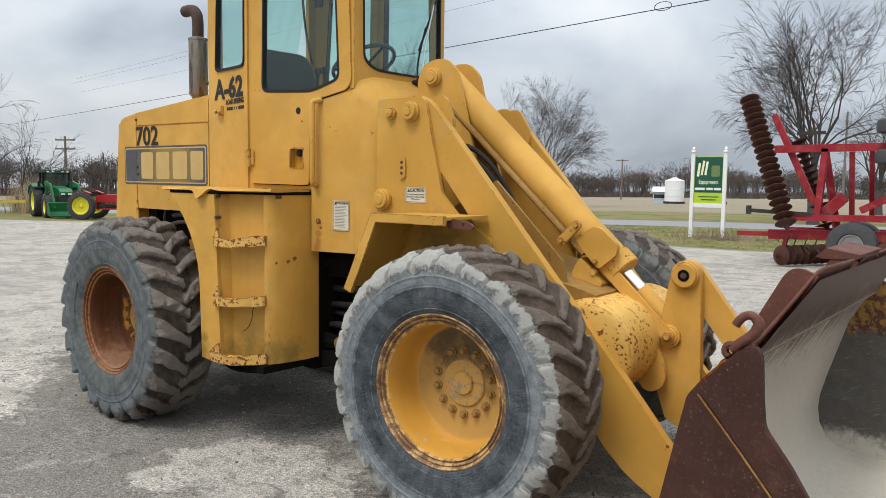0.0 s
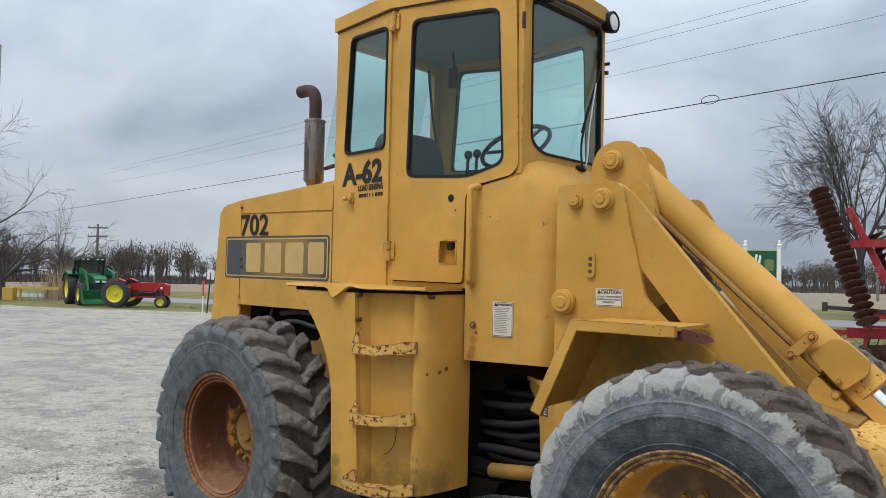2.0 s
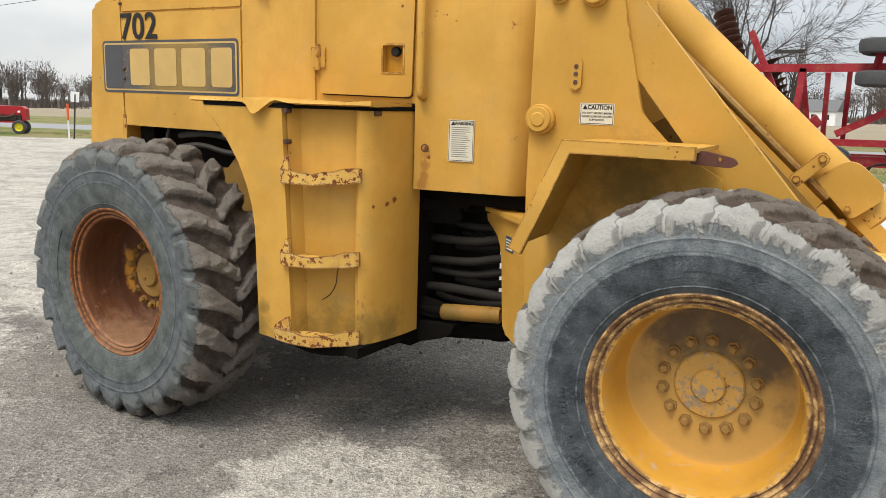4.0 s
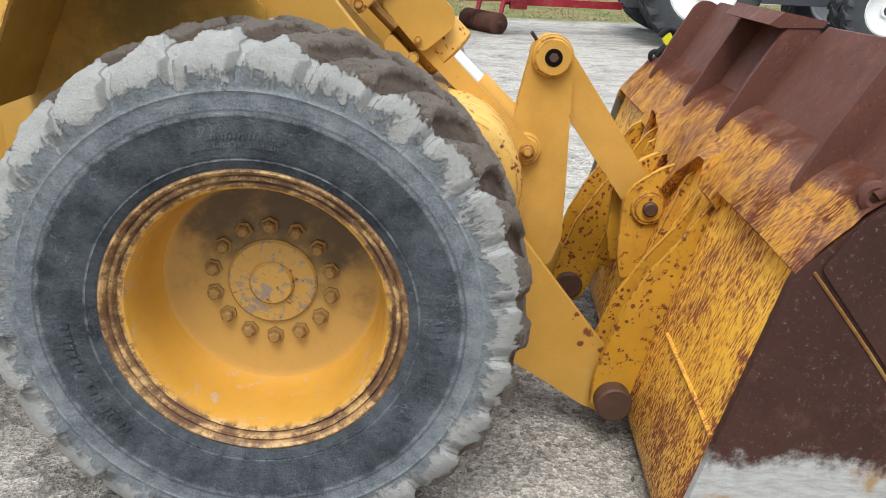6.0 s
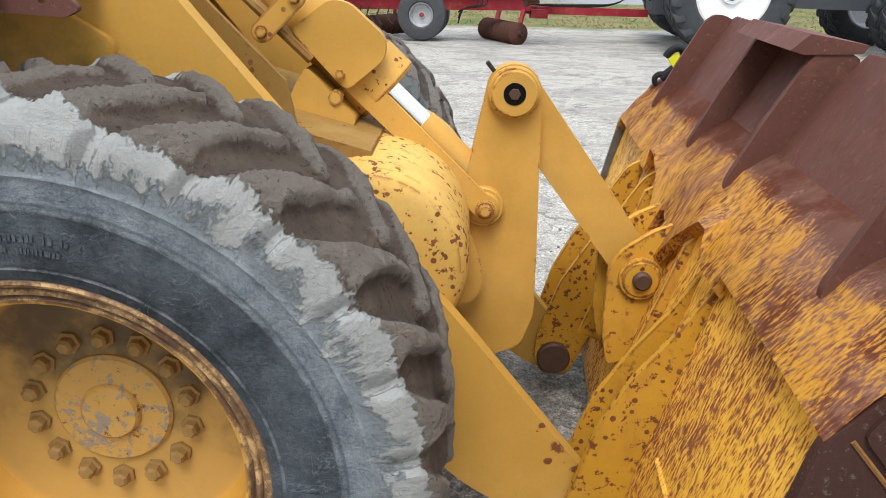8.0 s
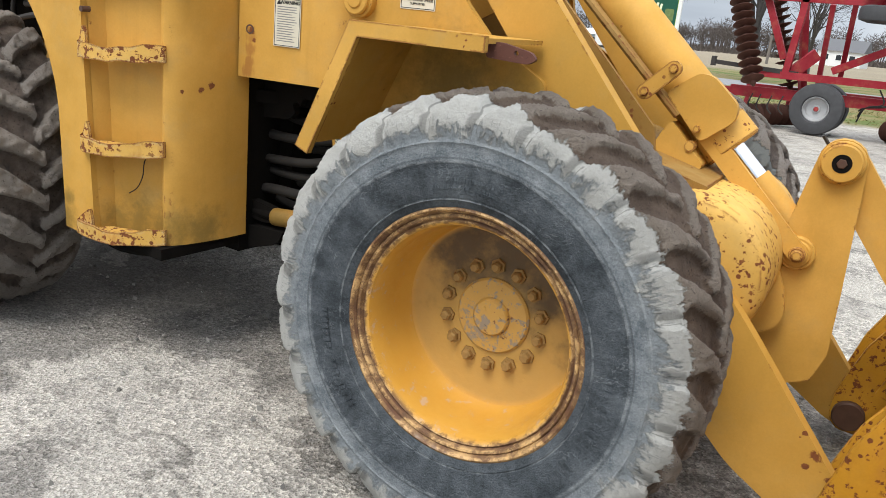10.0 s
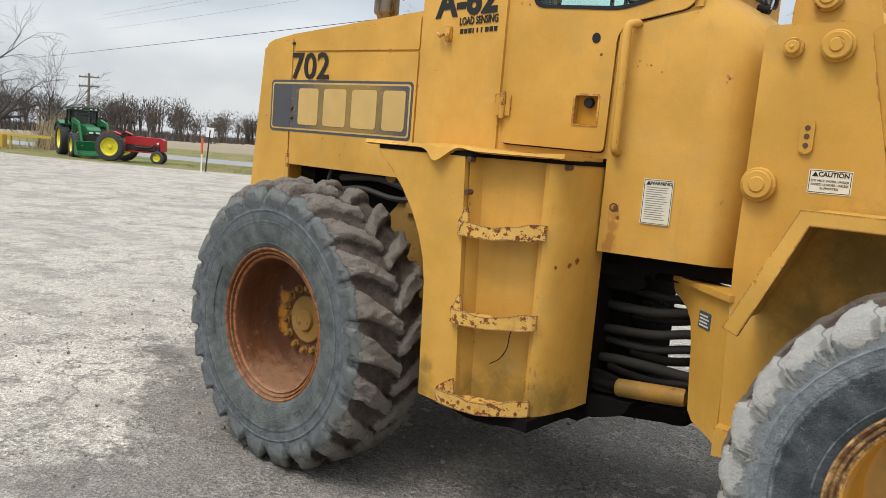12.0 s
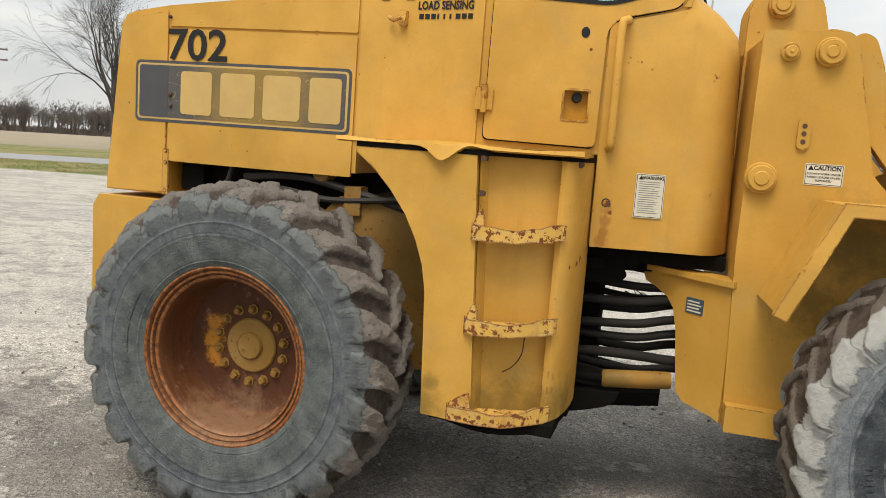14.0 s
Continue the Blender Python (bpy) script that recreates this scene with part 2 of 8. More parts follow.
def faded_decal(name):
    """Printed charcoal field, bleached to brown in its middle and crazed with yellow cracks."""
    k = Mat(name, 0.5, spec=0.3)
    x = k.axis(0)
    n1 = k.noise(9, 6, 0.68)
    mid = k.step(k.math("ADD", k.math("ABSOLUTE", k.math("ADD", x, 1.45)), k.math("MULTIPLY", k.math("SUBTRACT", n1, 0.5), 0.35)), 0.42, 0.12)
    col = k.mix(mid, (0.075, 0.070, 0.066), (0.235, 0.150, 0.042))
    line = k.step(k.math("ABSOLUTE", k.math("SUBTRACT", k.noise(4.0, 3, 0.5, k.vec((1, 1, 3), (3, 1, 1)), 0.8), 0.5)), 0.006, 0.002)
    col = k.mix(k.math("MULTIPLY", k.math("MULTIPLY", line, k.step(n1, 0.50, 0.58)), 0.6), col, (0.50, 0.33, 0.07))
    col = k.mix(k.math("MULTIPLY", k.step(k.noise(60, 6, 0.75), 0.58, 0.68), 0.3), col, (0.40, 0.27, 0.09))
    return k.done(col)


DECAL_BROWN = faded_decal("decal_faded_brown")
DECAL_TAN = plain("decal_tan", (0.50, 0.33, 0.115), 0.5)
INK = plain("black_ink", (0.012, 0.011, 0.010), 0.55, vary=0.3, scale=30)
LABEL = plain("label_white", (0.60, 0.555, 0.44), 0.5, vary=0.1, scale=20)
GREYINK = plain("label_grey_ink", (0.22, 0.21, 0.20), 0.6)


def rusty(name, keep=0.0, pink=0.0, crest=9.0):
    """Yellow paint scoured off in short slanting strokes down to rust. keep: how much more of the paint is left; pink: how far the bare steel is rubbed pale; crest: the height from which all paint is gone."""
    k = Mat(name, 0.5, spec=0.35)
    mid = lambda v, f: k.math("MULTIPLY", k.math("SUBTRACT", v, 0.5), f)
    total = lambda *v: functools.reduce(lambda a, b: k.math("ADD", a, b), v)
    turn = k.along((0, -26, 0), (1.0, 1.0, 0.20))
    strokes, fine = k.noise(165, 4, 0.66, turn), k.noise(480, 3, 0.65, turn)
    big, patch = k.noise(2.6, 6, 0.66, k.vec(loc=(1, 4, 2))), k.noise(15, 6, 0.68, k.along((0, -26, 0), (1, 1, 0.5)))
    rim = k.math("MULTIPLY", k.edge(0.06, 0.002, 0.10), k.step(k.noise(8, 5, 0.65, k.vec(loc=(2, 6, 1))), 0.30, 0.60))
    eaten = total(mid(strokes, 1.30), mid(fine, 0.30), mid(big, 0.55), mid(patch, 0.45), k.math("MULTIPLY", rim, 0.16), k.math("MULTIPLY", k.step(k.axis(1), -0.84, -0.97), 0.13), k.math("MULTIPLY", k.step(k.math("ADD", k.axis(2), mid(big, 0.06)), crest - 0.03, crest + 0.03), 0.5))
    bare = k.step(eaten, 0.035 + keep, 0.060 + keep)
    stain = k.step(eaten, -0.20 + keep, 0.06 + keep)
    deep = k.step(eaten, 0.12 + keep, 0.30 + keep)
    rust = k.mix(k.noise(45, 6, 0.72), (0.120, 0.030, 0.012), (0.340, 0.105, 0.045))
    rust = k.mix(k.math("MULTIPLY", k.step(k.noise(6, 5, 0.66, k.vec(loc=(9, 3, 5))), 0.42, 0.62), pink), rust, (0.42, 0.215, 0.150))
    rust = k.mix(k.math("MULTIPLY", deep, 0.55), rust, (0.085, 0.022, 0.012))
    paintc = k.mix(k.noise(9, 5, 0.6), (0.72, 0.320, 0.012), (0.94, 0.60, 0.095))
    paintc = k.mix(k.math("MULTIPLY", k.step(fine, 0.58, 0.68), 0.55), paintc, (0.86, 0.70, 0.33))
    paintc = k.mix(k.math("MULTIPLY", stain, 0.50), paintc, (0.50, 0.155, 0.014))
    col = k.mix(bare, paintc, rust)
    k.bump(k.math("SUBTRACT", k.noise(120, 4), k.math("MULTIPLY", bare, 1.3)), 0.35, 0.003)
    return k.done(col, k.step(bare, -0.9, 1.5))


def rim_paint(name):
    """Dished rim: bright barrel, dusty disc with oily grime and painted shade above the hub, lip and seams rusting
    through.
    """
    k = Mat(name, 0.5)
    x, z = k.axis(0), k.axis(2)
    r = k.math("SQRT", k.math("ADD", k.math("MULTIPLY", x, x), k.math("MULTIPLY", z, z)))
    n1, n2 = k.noise(7, 6, 0.65), k.noise(24, 6, 0.7)
    disc = k.mix(n1, (0.36, 0.205, 0.050), (0.50, 0.275, 0.055))
    # Oil stain and the bowl's upper shade together, mixed into the disc colour.
    grime_shade = k.blob(((-0.17, -0.02, 0.22, 0.17), (0.0, -0.02, 0.28, 0.23), (0.17, -0.02, 0.22, 0.17)), k.noise(9, 6, 0.65), 0.75)
    disc = k.mix(k.math("MULTIPLY", grime_shade, 0.86), disc, (0.040, 0.024, 0.012))
    disc = k.mix(k.blob(((-0.05, -0.02, 0.215, 0.022), (-0.085, -0.02, 0.20, 0.018), (-0.02, -0.02, 0.19, 0.016)), k.noise(26, 5), 0.3), disc, (0.50, 0.25, 0.035))
    barrel = k.mix(n1, (0.48, 0.225, 0.022), (0.57, 0.31, 0.052))
    barrel = k.mix(k.math("MULTIPLY", k.step(n2, 0.57, 0.66), 0.55), barrel, (0.42, 0.33, 0.26))
    lip = k.mix(k.step(n2, 0.40, 0.60), (0.15, 0.075, 0.026), (0.52, 0.32, 0.13))
    col = k.mix(k.step(r, 0.258, 0.280), disc, barrel)
    col = k.mix(k.step(r, 0.308, 0.316), col, lip)
    rust = k.mix(k.noise(60, 5), (0.035, 0.017, 0.011), (0.15, 0.062, 0.025))
    flake = k.noise(38, 7, 0.75)
    eat = k.math("MULTIPLY", k.math("MULTIPLY", k.step(k.math("ADD", flake, k.math("MULTIPLY", k.math("SUBTRACT", n1, 0.5), 0.7)), 0.455, 0.56), 0.75), k.step(r, 0.300, 0.312))
    seam = k.math("MAXIMUM", k.step(k.math("ABSOLUTE", k.math("SUBTRACT", r, 0.322)), 0.006, 0.002), k.step(k.math("ABSOLUTE", k.math("SUBTRACT", r, 0.340)), 0.005, 0.002))
    eat = k.math("MAXIMUM", eat, k.math("MULTIPLY", seam, k.step(n1, 0.30, 0.62)))
    eat = k.math("MAXIMUM", eat, k.math("MULTIPLY", k.step(r, 0.352, 0.357), 0.85))
    col = k.mix(eat, col, rust)
    k.bump(k.math("SUBTRACT", k.noise(60, 5), eat), 0.25, 0.004)
    return k.done(col, k.step(k.math("ADD", n2, k.math("MULTIPLY", eat, 0.5)), -0.5, 1.5))


def hub_paint(name):
    """Hub: paint rubbed to grey primer and rust in small flakes."""
    k = Mat(name, 0.55)
    n1, n2 = k.noise(16, 6, 0.68), k.noise(55, 5, 0.7)
    col = k.mix(n1, (0.38, 0.21, 0.045), (0.54, 0.29, 0.055))
    col = k.mix(k.step(k.math("ADD", n2, k.math("MULTIPLY", n1, 0.6)), 0.84, 0.90), col, (0.25, 0.19, 0.13))
    col = k.mix(k.step(k.noise(34, 5, 0.7, k.vec(loc=(4, 2, 9))), 0.60, 0.66), col, (0.13, 0.045, 0.02))
    k.bump(n2, 0.25, 0.003)
    return k.done(col)


def brown_steel(name, lo=(0.060, 0.0235, 0.0160), hi=(0.155, 0.061, 0.043), rub=(0.165, 0.064, 0.041), fleck=(0.24, 0.125, 0.086)):
    """Rust-brown primer, rubbed, and scraped bright along the lower edge where it ploughs through stone."""
    k = Mat(name, 0.5, spec=0.22)
    col = k.mix(k.noise(3.0, 7, 0.68), lo, hi)
    col = k.mix(k.math("MULTIPLY", k.step(k.noise(10, 7, 0.74, k.vec(loc=(3, 3, 3))), 0.54, 0.66), 0.55), col, rub)
    col = k.mix(k.math("MULTIPLY", k.step(k.noise(90, 6, 0.76), 0.58, 0.66), 0.6), col, fleck)
    col = k.mix(k.math("MULTIPLY", k.step(k.noise(75, 5, 0.75, k.vec(loc=(5, 0, 2))), 0.60, 0.70), 0.7), col, (0.016, 0.007, 0.005))
    z = k.axis(2)
    low = k.step(k.math("ADD", z, k.math("MULTIPLY", k.noise(7, 7, 0.7), 0.34)), 0.60, 0.53)
    grit = k.mix(k.noise(40, 6, 0.75, k.vec((0.4, 1, 1.6))), (0.11, 0.11, 0.11), (0.62, 0.60, 0.55))
    grit = k.mix(k.step(k.noise(6, 5), 0.56, 0.68), grit, (0.30, 0.17, 0.06))
    col = k.mix(low, col, grit)
    k.bump(k.math("ADD", k.noise(130, 5, 0.75), k.math("MULTIPLY", k.noise(6, 3), 1.5)), 0.35, 0.004)
    return k.done(col, k.step(k.noise(14, 5, 0.65), -0.7, 1.2))


def scoured(name):
    """The inside of the bucket: pale stone dust rubbed over brown steel, in long scratches that thin out towards the rim."""
    k = Mat(name, 0.42, spec=0.45)
    scr = k.noise(16, 6, 0.68, k.along((0, -28, 0), (2.6, 2.6, 0.22)))
    hair = k.noise(60, 5, 0.72, k.along((0, -28, 0), (1.6, 1.6, 0.12)))
    z = k.axis(2)
    wobble = k.math("ADD", k.math("MULTIPLY", k.math("SUBTRACT", scr, 0.5), 0.9), k.math("MULTIPLY", k.math("SUBTRACT", hair, 0.5), 0.9))
    hi = k.step(k.math("ADD", z, wobble), 0.86, 1.02)
    col = k.mix(k.noise(22, 6, 0.7), (0.74, 0.67, 0.55), (0.93, 0.88, 0.78))
    col = k.mix(k.math("MULTIPLY", k.step(z, 0.42, 0.85), 0.40), col, (0.52, 0.47, 0.40))
    col = k.mix(k.math("MULTIPLY", k.step(scr, 0.56, 0.68), 0.22), col, (0.34, 0.27, 0.21))
    brown = k.mix(k.noise(12, 6, 0.7), (0.085, 0.037, 0.026), (0.20, 0.105, 0.078))
    col = k.mix(hi, col, brown)
    fold = k.step(k.math("ABSOLUTE", k.math("SUBTRACT", k.math("ADD", z, k.math("MULTIPLY", k.math("SUBTRACT", scr, 0.5), 0.05)), 1.008)), 0.016, 0.006)
    col = k.mix(k.math("MULTIPLY", fold, 0.8), col, (0.66, 0.58, 0.47))
    k.bump(k.math("ADD", scr, hair), 0.2, 0.003)
    return k.done(col)


def scoured_dark(name):
    """Inner face of a side plate: dark bruised steel with pale scratches, dust below, old yellow along the upper edge."""
    k = Mat(name, 0.5, spec=0.35)
    z = k.axis(2)
    scr, blot = k.noise(45, 6, 0.75, k.along((0, 20, 0), (0.4, 1.0, 1.8))), k.noise(7, 6, 0.7)
    col = k.mix(k.noise(14, 7, 0.72), (0.050, 0.044, 0.038), (0.150, 0.135, 0.118))
    col = k.mix(k.math("MULTIPLY", k.step(scr, 0.56, 0.68), 0.5), col, (0.30, 0.27, 0.23))
    low = k.step(k.math("ADD", z, k.math("MULTIPLY", k.math("SUBTRACT", blot, 0.5), 0.5)), 0.22, 0.08)
    col = k.mix(low, col, (0.55, 0.50, 0.42))
    top = k.step(k.math("ADD", z, k.math("MULTIPLY", k.math("SUBTRACT", blot, 0.5), 0.6)), 0.74, 0.80)
    old = k.mix(k.step(k.noise(24, 6, 0.72), 0.47, 0.55), (0.30, 0.155, 0.035), (0.085, 0.036, 0.022))
    col = k.mix(top, col, old)
    k.bump(scr, 0.3, 0.004)
    return k.done(col)


def rust_rim(name):
    """Rusted rim: bright orange lip, brown barrel with worn rings and paler low down, dark disc with a patch of old
    orange.
    """
    k = Mat(name, 0.62, spec=0.3)
    x, z = k.axis(0), k.axis(2)
    r = k.math("SQRT", k.math("ADD", k.math("MULTIPLY", x, x), k.math("MULTIPLY", z, z)))
    y = k.axis(1)
    n1, n2 = k.noise(6, 7, 0.68), k.noise(40, 6, 0.75)
    disc = k.mix(n1, (0.026, 0.009, 0.004), (0.125, 0.038, 0.011))
    rings = k.noise(1.0, 5, 0.65, k.comb(k.math("MULTIPLY", k.math("ARCTAN2", z, x), 1.6), k.math("MULTIPLY", y, 42.0), 0.0))
    barrel = k.mix(rings, (0.030, 0.010, 0.004), (0.180, 0.062, 0.020))
    lip = k.mix(k.step(n2, 0.38, 0.62), (0.100, 0.034, 0.013), (0.33, 0.118, 0.030))
    col = k.mix(k.step(r, 0.270, 0.287), disc, barrel)
    col = k.mix(k.step(r, 0.302, 0.312), col, lip)
    seam = k.math("MAXIMUM", k.step(k.math("ABSOLUTE", k.math("SUBTRACT", r, 0.322)), 0.007, 0.003), k.step(k.math("ABSOLUTE", k.math("SUBTRACT", r, 0.340)), 0.006, 0.002))
    col = k.mix(k.math("MULTIPLY", seam, 0.7), col, (0.045, 0.018, 0.010))
    wob = k.noise(16, 7, 0.72)
    col = k.mix(k.math("MULTIPLY", k.blob(((0.18, -0.08, -0.2145, 0.13), (0.10, -0.09, -0.26, 0.10), (0.25, -0.09, -0.13, 0.10)), wob, 0.7), 0.45), col, (0.34, 0.20, 0.115))
    col = k.mix(k.math("MULTIPLY", k.blob(((-0.175, 0.02, -0.06, 0.040), (-0.14, 0.02, -0.11, 0.045), (-0.09, 0.02, -0.165, 0.040)), wob, 0.35), 0.85), col, (0.52, 0.215, 0.022))
    col = k.mix(k.math("MULTIPLY", k.step(n2, 0.56, 0.66), 0.5), col, (0.040, 0.016, 0.010))
    col = k.mix(k.math("MULTIPLY", k.step(k.noise(12, 7, 0.72, k.vec(loc=(7, 3, 2))), 0.58, 0.68), 0.35), col, (0.36, 0.21, 0.13))
    k.bump(k.noise(60, 6, 0.7), 0.35, 0.004)
    return k.done(col)


def tyre_rubber(name, mud, front):
    """Rubber by its zones: slate wall, scuffed band, chalky dust on the shoulder, mud over the tread with a ragged edge."""
    k = Mat(name, 0.85, spec=0.2)
    x, y, z = k.axis(0), k.axis(1), k.axis(2)
    r = k.math("SQRT", k.math("ADD", k.math("MULTIPLY", x, x), k.math("MULTIPLY", z, z)))
    ang = k.math("ARCTAN2", z, x)
    ay, lug, run = k.math("ABSOLUTE", y), k.attr("lug"), k.attr("across")
    mid = lambda v, f: k.math("MULTIPLY", k.math("SUBTRACT", v, 0.5), f)
    total = lambda *v: functools.reduce(lambda a, b: k.math("ADD", a, b), v)
    rays = k.noise(1.0, 7, 0.70, k.comb(k.math("MULTIPLY", ang, 16.0), k.math("MULTIPLY", r, 14.0), k.math("MULTIPLY", ay, 10.0)))
    hair = k.noise(1.0, 5, 0.65, k.comb(k.math("MULTIPLY", ang, 75.0), k.math("MULTIPLY", r, 16.0), 0.0))
    cloud, grit, blot, dots = k.noise(5, 7, 0.68), k.noise(70, 6, 0.78), k.noise(19, 8, 0.74), k.noise(170, 4, 0.7)
    dim = 1.0 if front else 0.62
    tone = lambda *c: tuple(v * dim for v in c)
    lo, hi = ((0.030, 0.036, 0.041), (0.125, 0.140, 0.152)) if front else ((0.062, 0.072, 0.070), (0.175, 0.190, 0.182))
    wall = k.mix(k.step(total(mid(cloud, 1.0), mid(blot, 0.7), mid(dots, 0.35)), -0.26, 0.34), lo, hi)
    band = k.mix(k.step(total(mid(blot, 1.0), mid(dots, 0.5)), -0.3, 0.35), tone(0.090, 0.106, 0.119), tone(0.300, 0.322, 0.332))
    col = k.mix(k.step(total(r, mid(cloud, 0.02)), 0.468, 0.492), wall, band)
    # Scuffs: fine curved hairlines, thick in some places only.
    for sc, seat, wide in ((9.0, 2.0, 0.006), (14.0, 9.0, 0.008)):
        line = k.step(k.math("ABSOLUTE", mid(k.noise(sc, 3, 0.5, k.vec(loc=(seat, 1, 3)), 1.2), 1.0)), wide, wide * 0.3)
        line = k.math("MULTIPLY", line, k.step(k.noise(6, 3, 0.6, k.vec(loc=(1, seat, 7))), 0.50, 0.60))
        col = k.mix(k.math("MULTIPLY", line, 0.20), col, tone(0.36, 0.38, 0.39))
    for rad, wide in ((0.478, 0.0022), (0.526, 0.0026), (0.380, 0.0018)):
        ring = k.step(k.math("ABSOLUTE", k.math("SUBTRACT", r, rad)), wide * 2.2, wide)
        col = k.mix(k.math("MULTIPLY", k.math("MULTIPLY", ring, k.step(blot, 0.40, 0.62)), 0.32), col, tone(0.40, 0.42, 0.42))
    under = k.step(k.math("ABSOLUTE", k.math("SUBTRACT", r, 0.4865)), 0.004, 0.001)
    col = k.mix(k.math("MULTIPLY", under, 0.4), col, tone(0.03, 0.034, 0.038))
    chalk = k.mix(total(k.math("MULTIPLY", grit, 0.5), k.math("MULTIPLY", blot, 0.5)), *(((0.20, 0.204, 0.196), (0.56, 0.542, 0.490)) if front else ((0.085, 0.094, 0.090), (0.225, 0.235, 0.226))))
    heap = total(k.math("MULTIPLY", k.math("SUBTRACT", run, 0.545 if front else 0.560), 13.0), mid(rays, 1.5), mid(blot, 1.5), mid(cloud, 1.8), mid(hair, 0.8))
    col = k.mix(k.math("MULTIPLY", k.step(heap, -0.75, 0.05), 0.45), col, tone(0.27, 0.285, 0.285))
    col = k.mix(k.step(heap, -0.06, 0.30), col, chalk)
    scrape = k.math("MULTIPLY", k.step(hair, 0.56, 0.64), k.step(k.math("ABSOLUTE", k.math("SUBTRACT", r, 0.562)), 0.045, 0.02))
    col = k.mix(k.math("MULTIPLY", scrape, 0.35), col, tone(0.10, 0.118, 0.130))
    # Shadow line at the foot of each lug step, put into the colour.
    crease_shade = k.math("MULTIPLY", k.step(k.math("ABSOLUTE", k.math("SUBTRACT", lug, 0.14)), 0.12, 0.04), k.step(r, 0.540, 0.565))
    col = k.mix(k.math("MULTIPLY", crease_shade, 0.55), col, tone(0.085, 0.083, 0.076))
    crust = k.mix(total(k.math("MULTIPLY", blot, 0.5), k.math("MULTIPLY", grit, 0.5)), *mud)
    smear = k.mix(k.step(total(mid(cloud, 1.0), mid(blot, 0.3)), -0.2, 0.2), *(((0.115, 0.080, 0.059), (0.225, 0.165, 0.124)) if front else ((0.082, 0.063, 0.051), (0.250, 0.200, 0.165))))
    tread = k.mix(k.step(total(lug, mid(blot, 1.2), mid(grit, 0.5)), 0.35, 0.70), smear, crust)
    tread = k.mix(k.math("MULTIPLY", k.step(grit, 0.55, 0.66), 0.7), tread, (0.022, 0.016, 0.012))
    shy = k.math("MULTIPLY", k.math("MAXIMUM", k.step(total(x, mid(cloud, 0.2)), 0.10, -0.16), k.step(z, -0.28, -0.46)), -0.055 if front else -0.012)
    lip = total(run, shy, mid(rays, 0.070), mid(blot, 0.060), mid(cloud, 0.05), mid(hair, 0.020))
    edge = 0.606 if front else 0.604
    mask = k.step(lip, edge - 0.002, edge + 0.003)
    col = k.mix(mask, col, tread)
    crumbs = k.math("MULTIPLY", total(k.math("MULTIPLY", blot, 3.4), k.math("MULTIPLY", grit, 2.4), k.math("MULTIPLY", k.step(blot, 0.50, 0.56), 0.5)), mask)
    k.bump(total(k.math("MULTIPLY", grit, 0.55), k.math("MULTIPLY", dots, 0.35), crumbs, k.math("MULTIPLY", k.step(heap, 0.0, 0.2), 0.35)), 0.95, 0.018)
    return k.done(col)


def glass(name, tint=(0.84, 0.95, 0.925)):
    k = Mat(name, 0.02)
    n, l = k.n, k.l
    out = n["Material Output"]
    tr, gl, mx = n.new("ShaderNodeBsdfTransparent"), n.new("ShaderNodeBsdfGlossy"), n.new("ShaderNodeMixShader")
    fr = n.new("ShaderNodeLayerWeight")
    fr.inputs[0].default_value = 0.12
    tr.inputs[0].default_value = (*tint, 1)
    gl.inputs["Roughness"].default_value = 0.03
    l.new(k.math("ADD", k.math("MULTIPLY", fr.outputs["Facing"], 0.35), 0.025), mx.inputs[0]), l.new(tr.outputs[0], mx.inputs[1]), l.new(gl.outputs[0], mx.inputs[2])
    l.new(mx.outputs[0], out.inputs[0])
    return k.m


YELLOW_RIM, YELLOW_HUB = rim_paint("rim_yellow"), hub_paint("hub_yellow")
RUSTY = rusty("scoured_yellow_rust", 0.015)
RUSTY_MORE = rusty("rust_with_paint_left", 0.085, 0.9, 1.022)
BROWN = brown_steel("rust_brown_steel")
BROWN_SIDE = brown_steel("side_plate_brown_primer", (0.022, 0.0090, 0.0064), (0.074, 0.029, 0.0200), (0.095, 0.040, 0.029), (0.17, 0.125, 0.10))
SCOURED = scoured("scoured_steel")
SCOURED_DARK = scoured_dark("scoured_side_steel")
RUST_RIM = rust_rim("rusted_rim")
TYRE_F = tyre_rubber("front_tyre_rubber", ((0.066, 0.048, 0.037), (0.56, 0.47, 0.385)), True)
TYRE_R = tyre_rubber("rear_tyre_rubber", ((0.055, 0.042, 0.033), (0.70, 0.62, 0.54)), False)
GLASS = glass("cab_glass")


# ---- mesh helpers ----
def part(name, bm, material, parent=None, label="", smooth=None, m=None):
    """Links a bmesh as one mesh object under a thing or a part. smooth: the angle in degrees under which edges are shaded round."""
    bmesh.ops.recalc_face_normals(bm, faces=bm.faces)
    if smooth:
        for f in bm.faces:
            f.smooth = True
        lim = radians(smooth)
        for e in bm.edges:
            e.smooth = len(e.link_faces) == 2 and e.calc_face_angle(3.0) < lim
    me = bpy.data.meshes.new(name)
    bm.to_mesh(me)
    bm.free()
    for mt in material if isinstance(material, (list, tuple)) else [material]:
        me.materials.append(mt)
    ob = new(name, me)
    if parent:
        ob.parent = parent
    if m is not None:
        ob.matrix_basis = m
    return tagged(ob, label) if label else ob


def thing(name, label, category, group="", m=None, kind=""):
    ob = new(name)
    ob.empty_display_size = 0.2
    if m is not None:
        ob.matrix_basis = m
    return tagged(ob, label, category, group, kind)


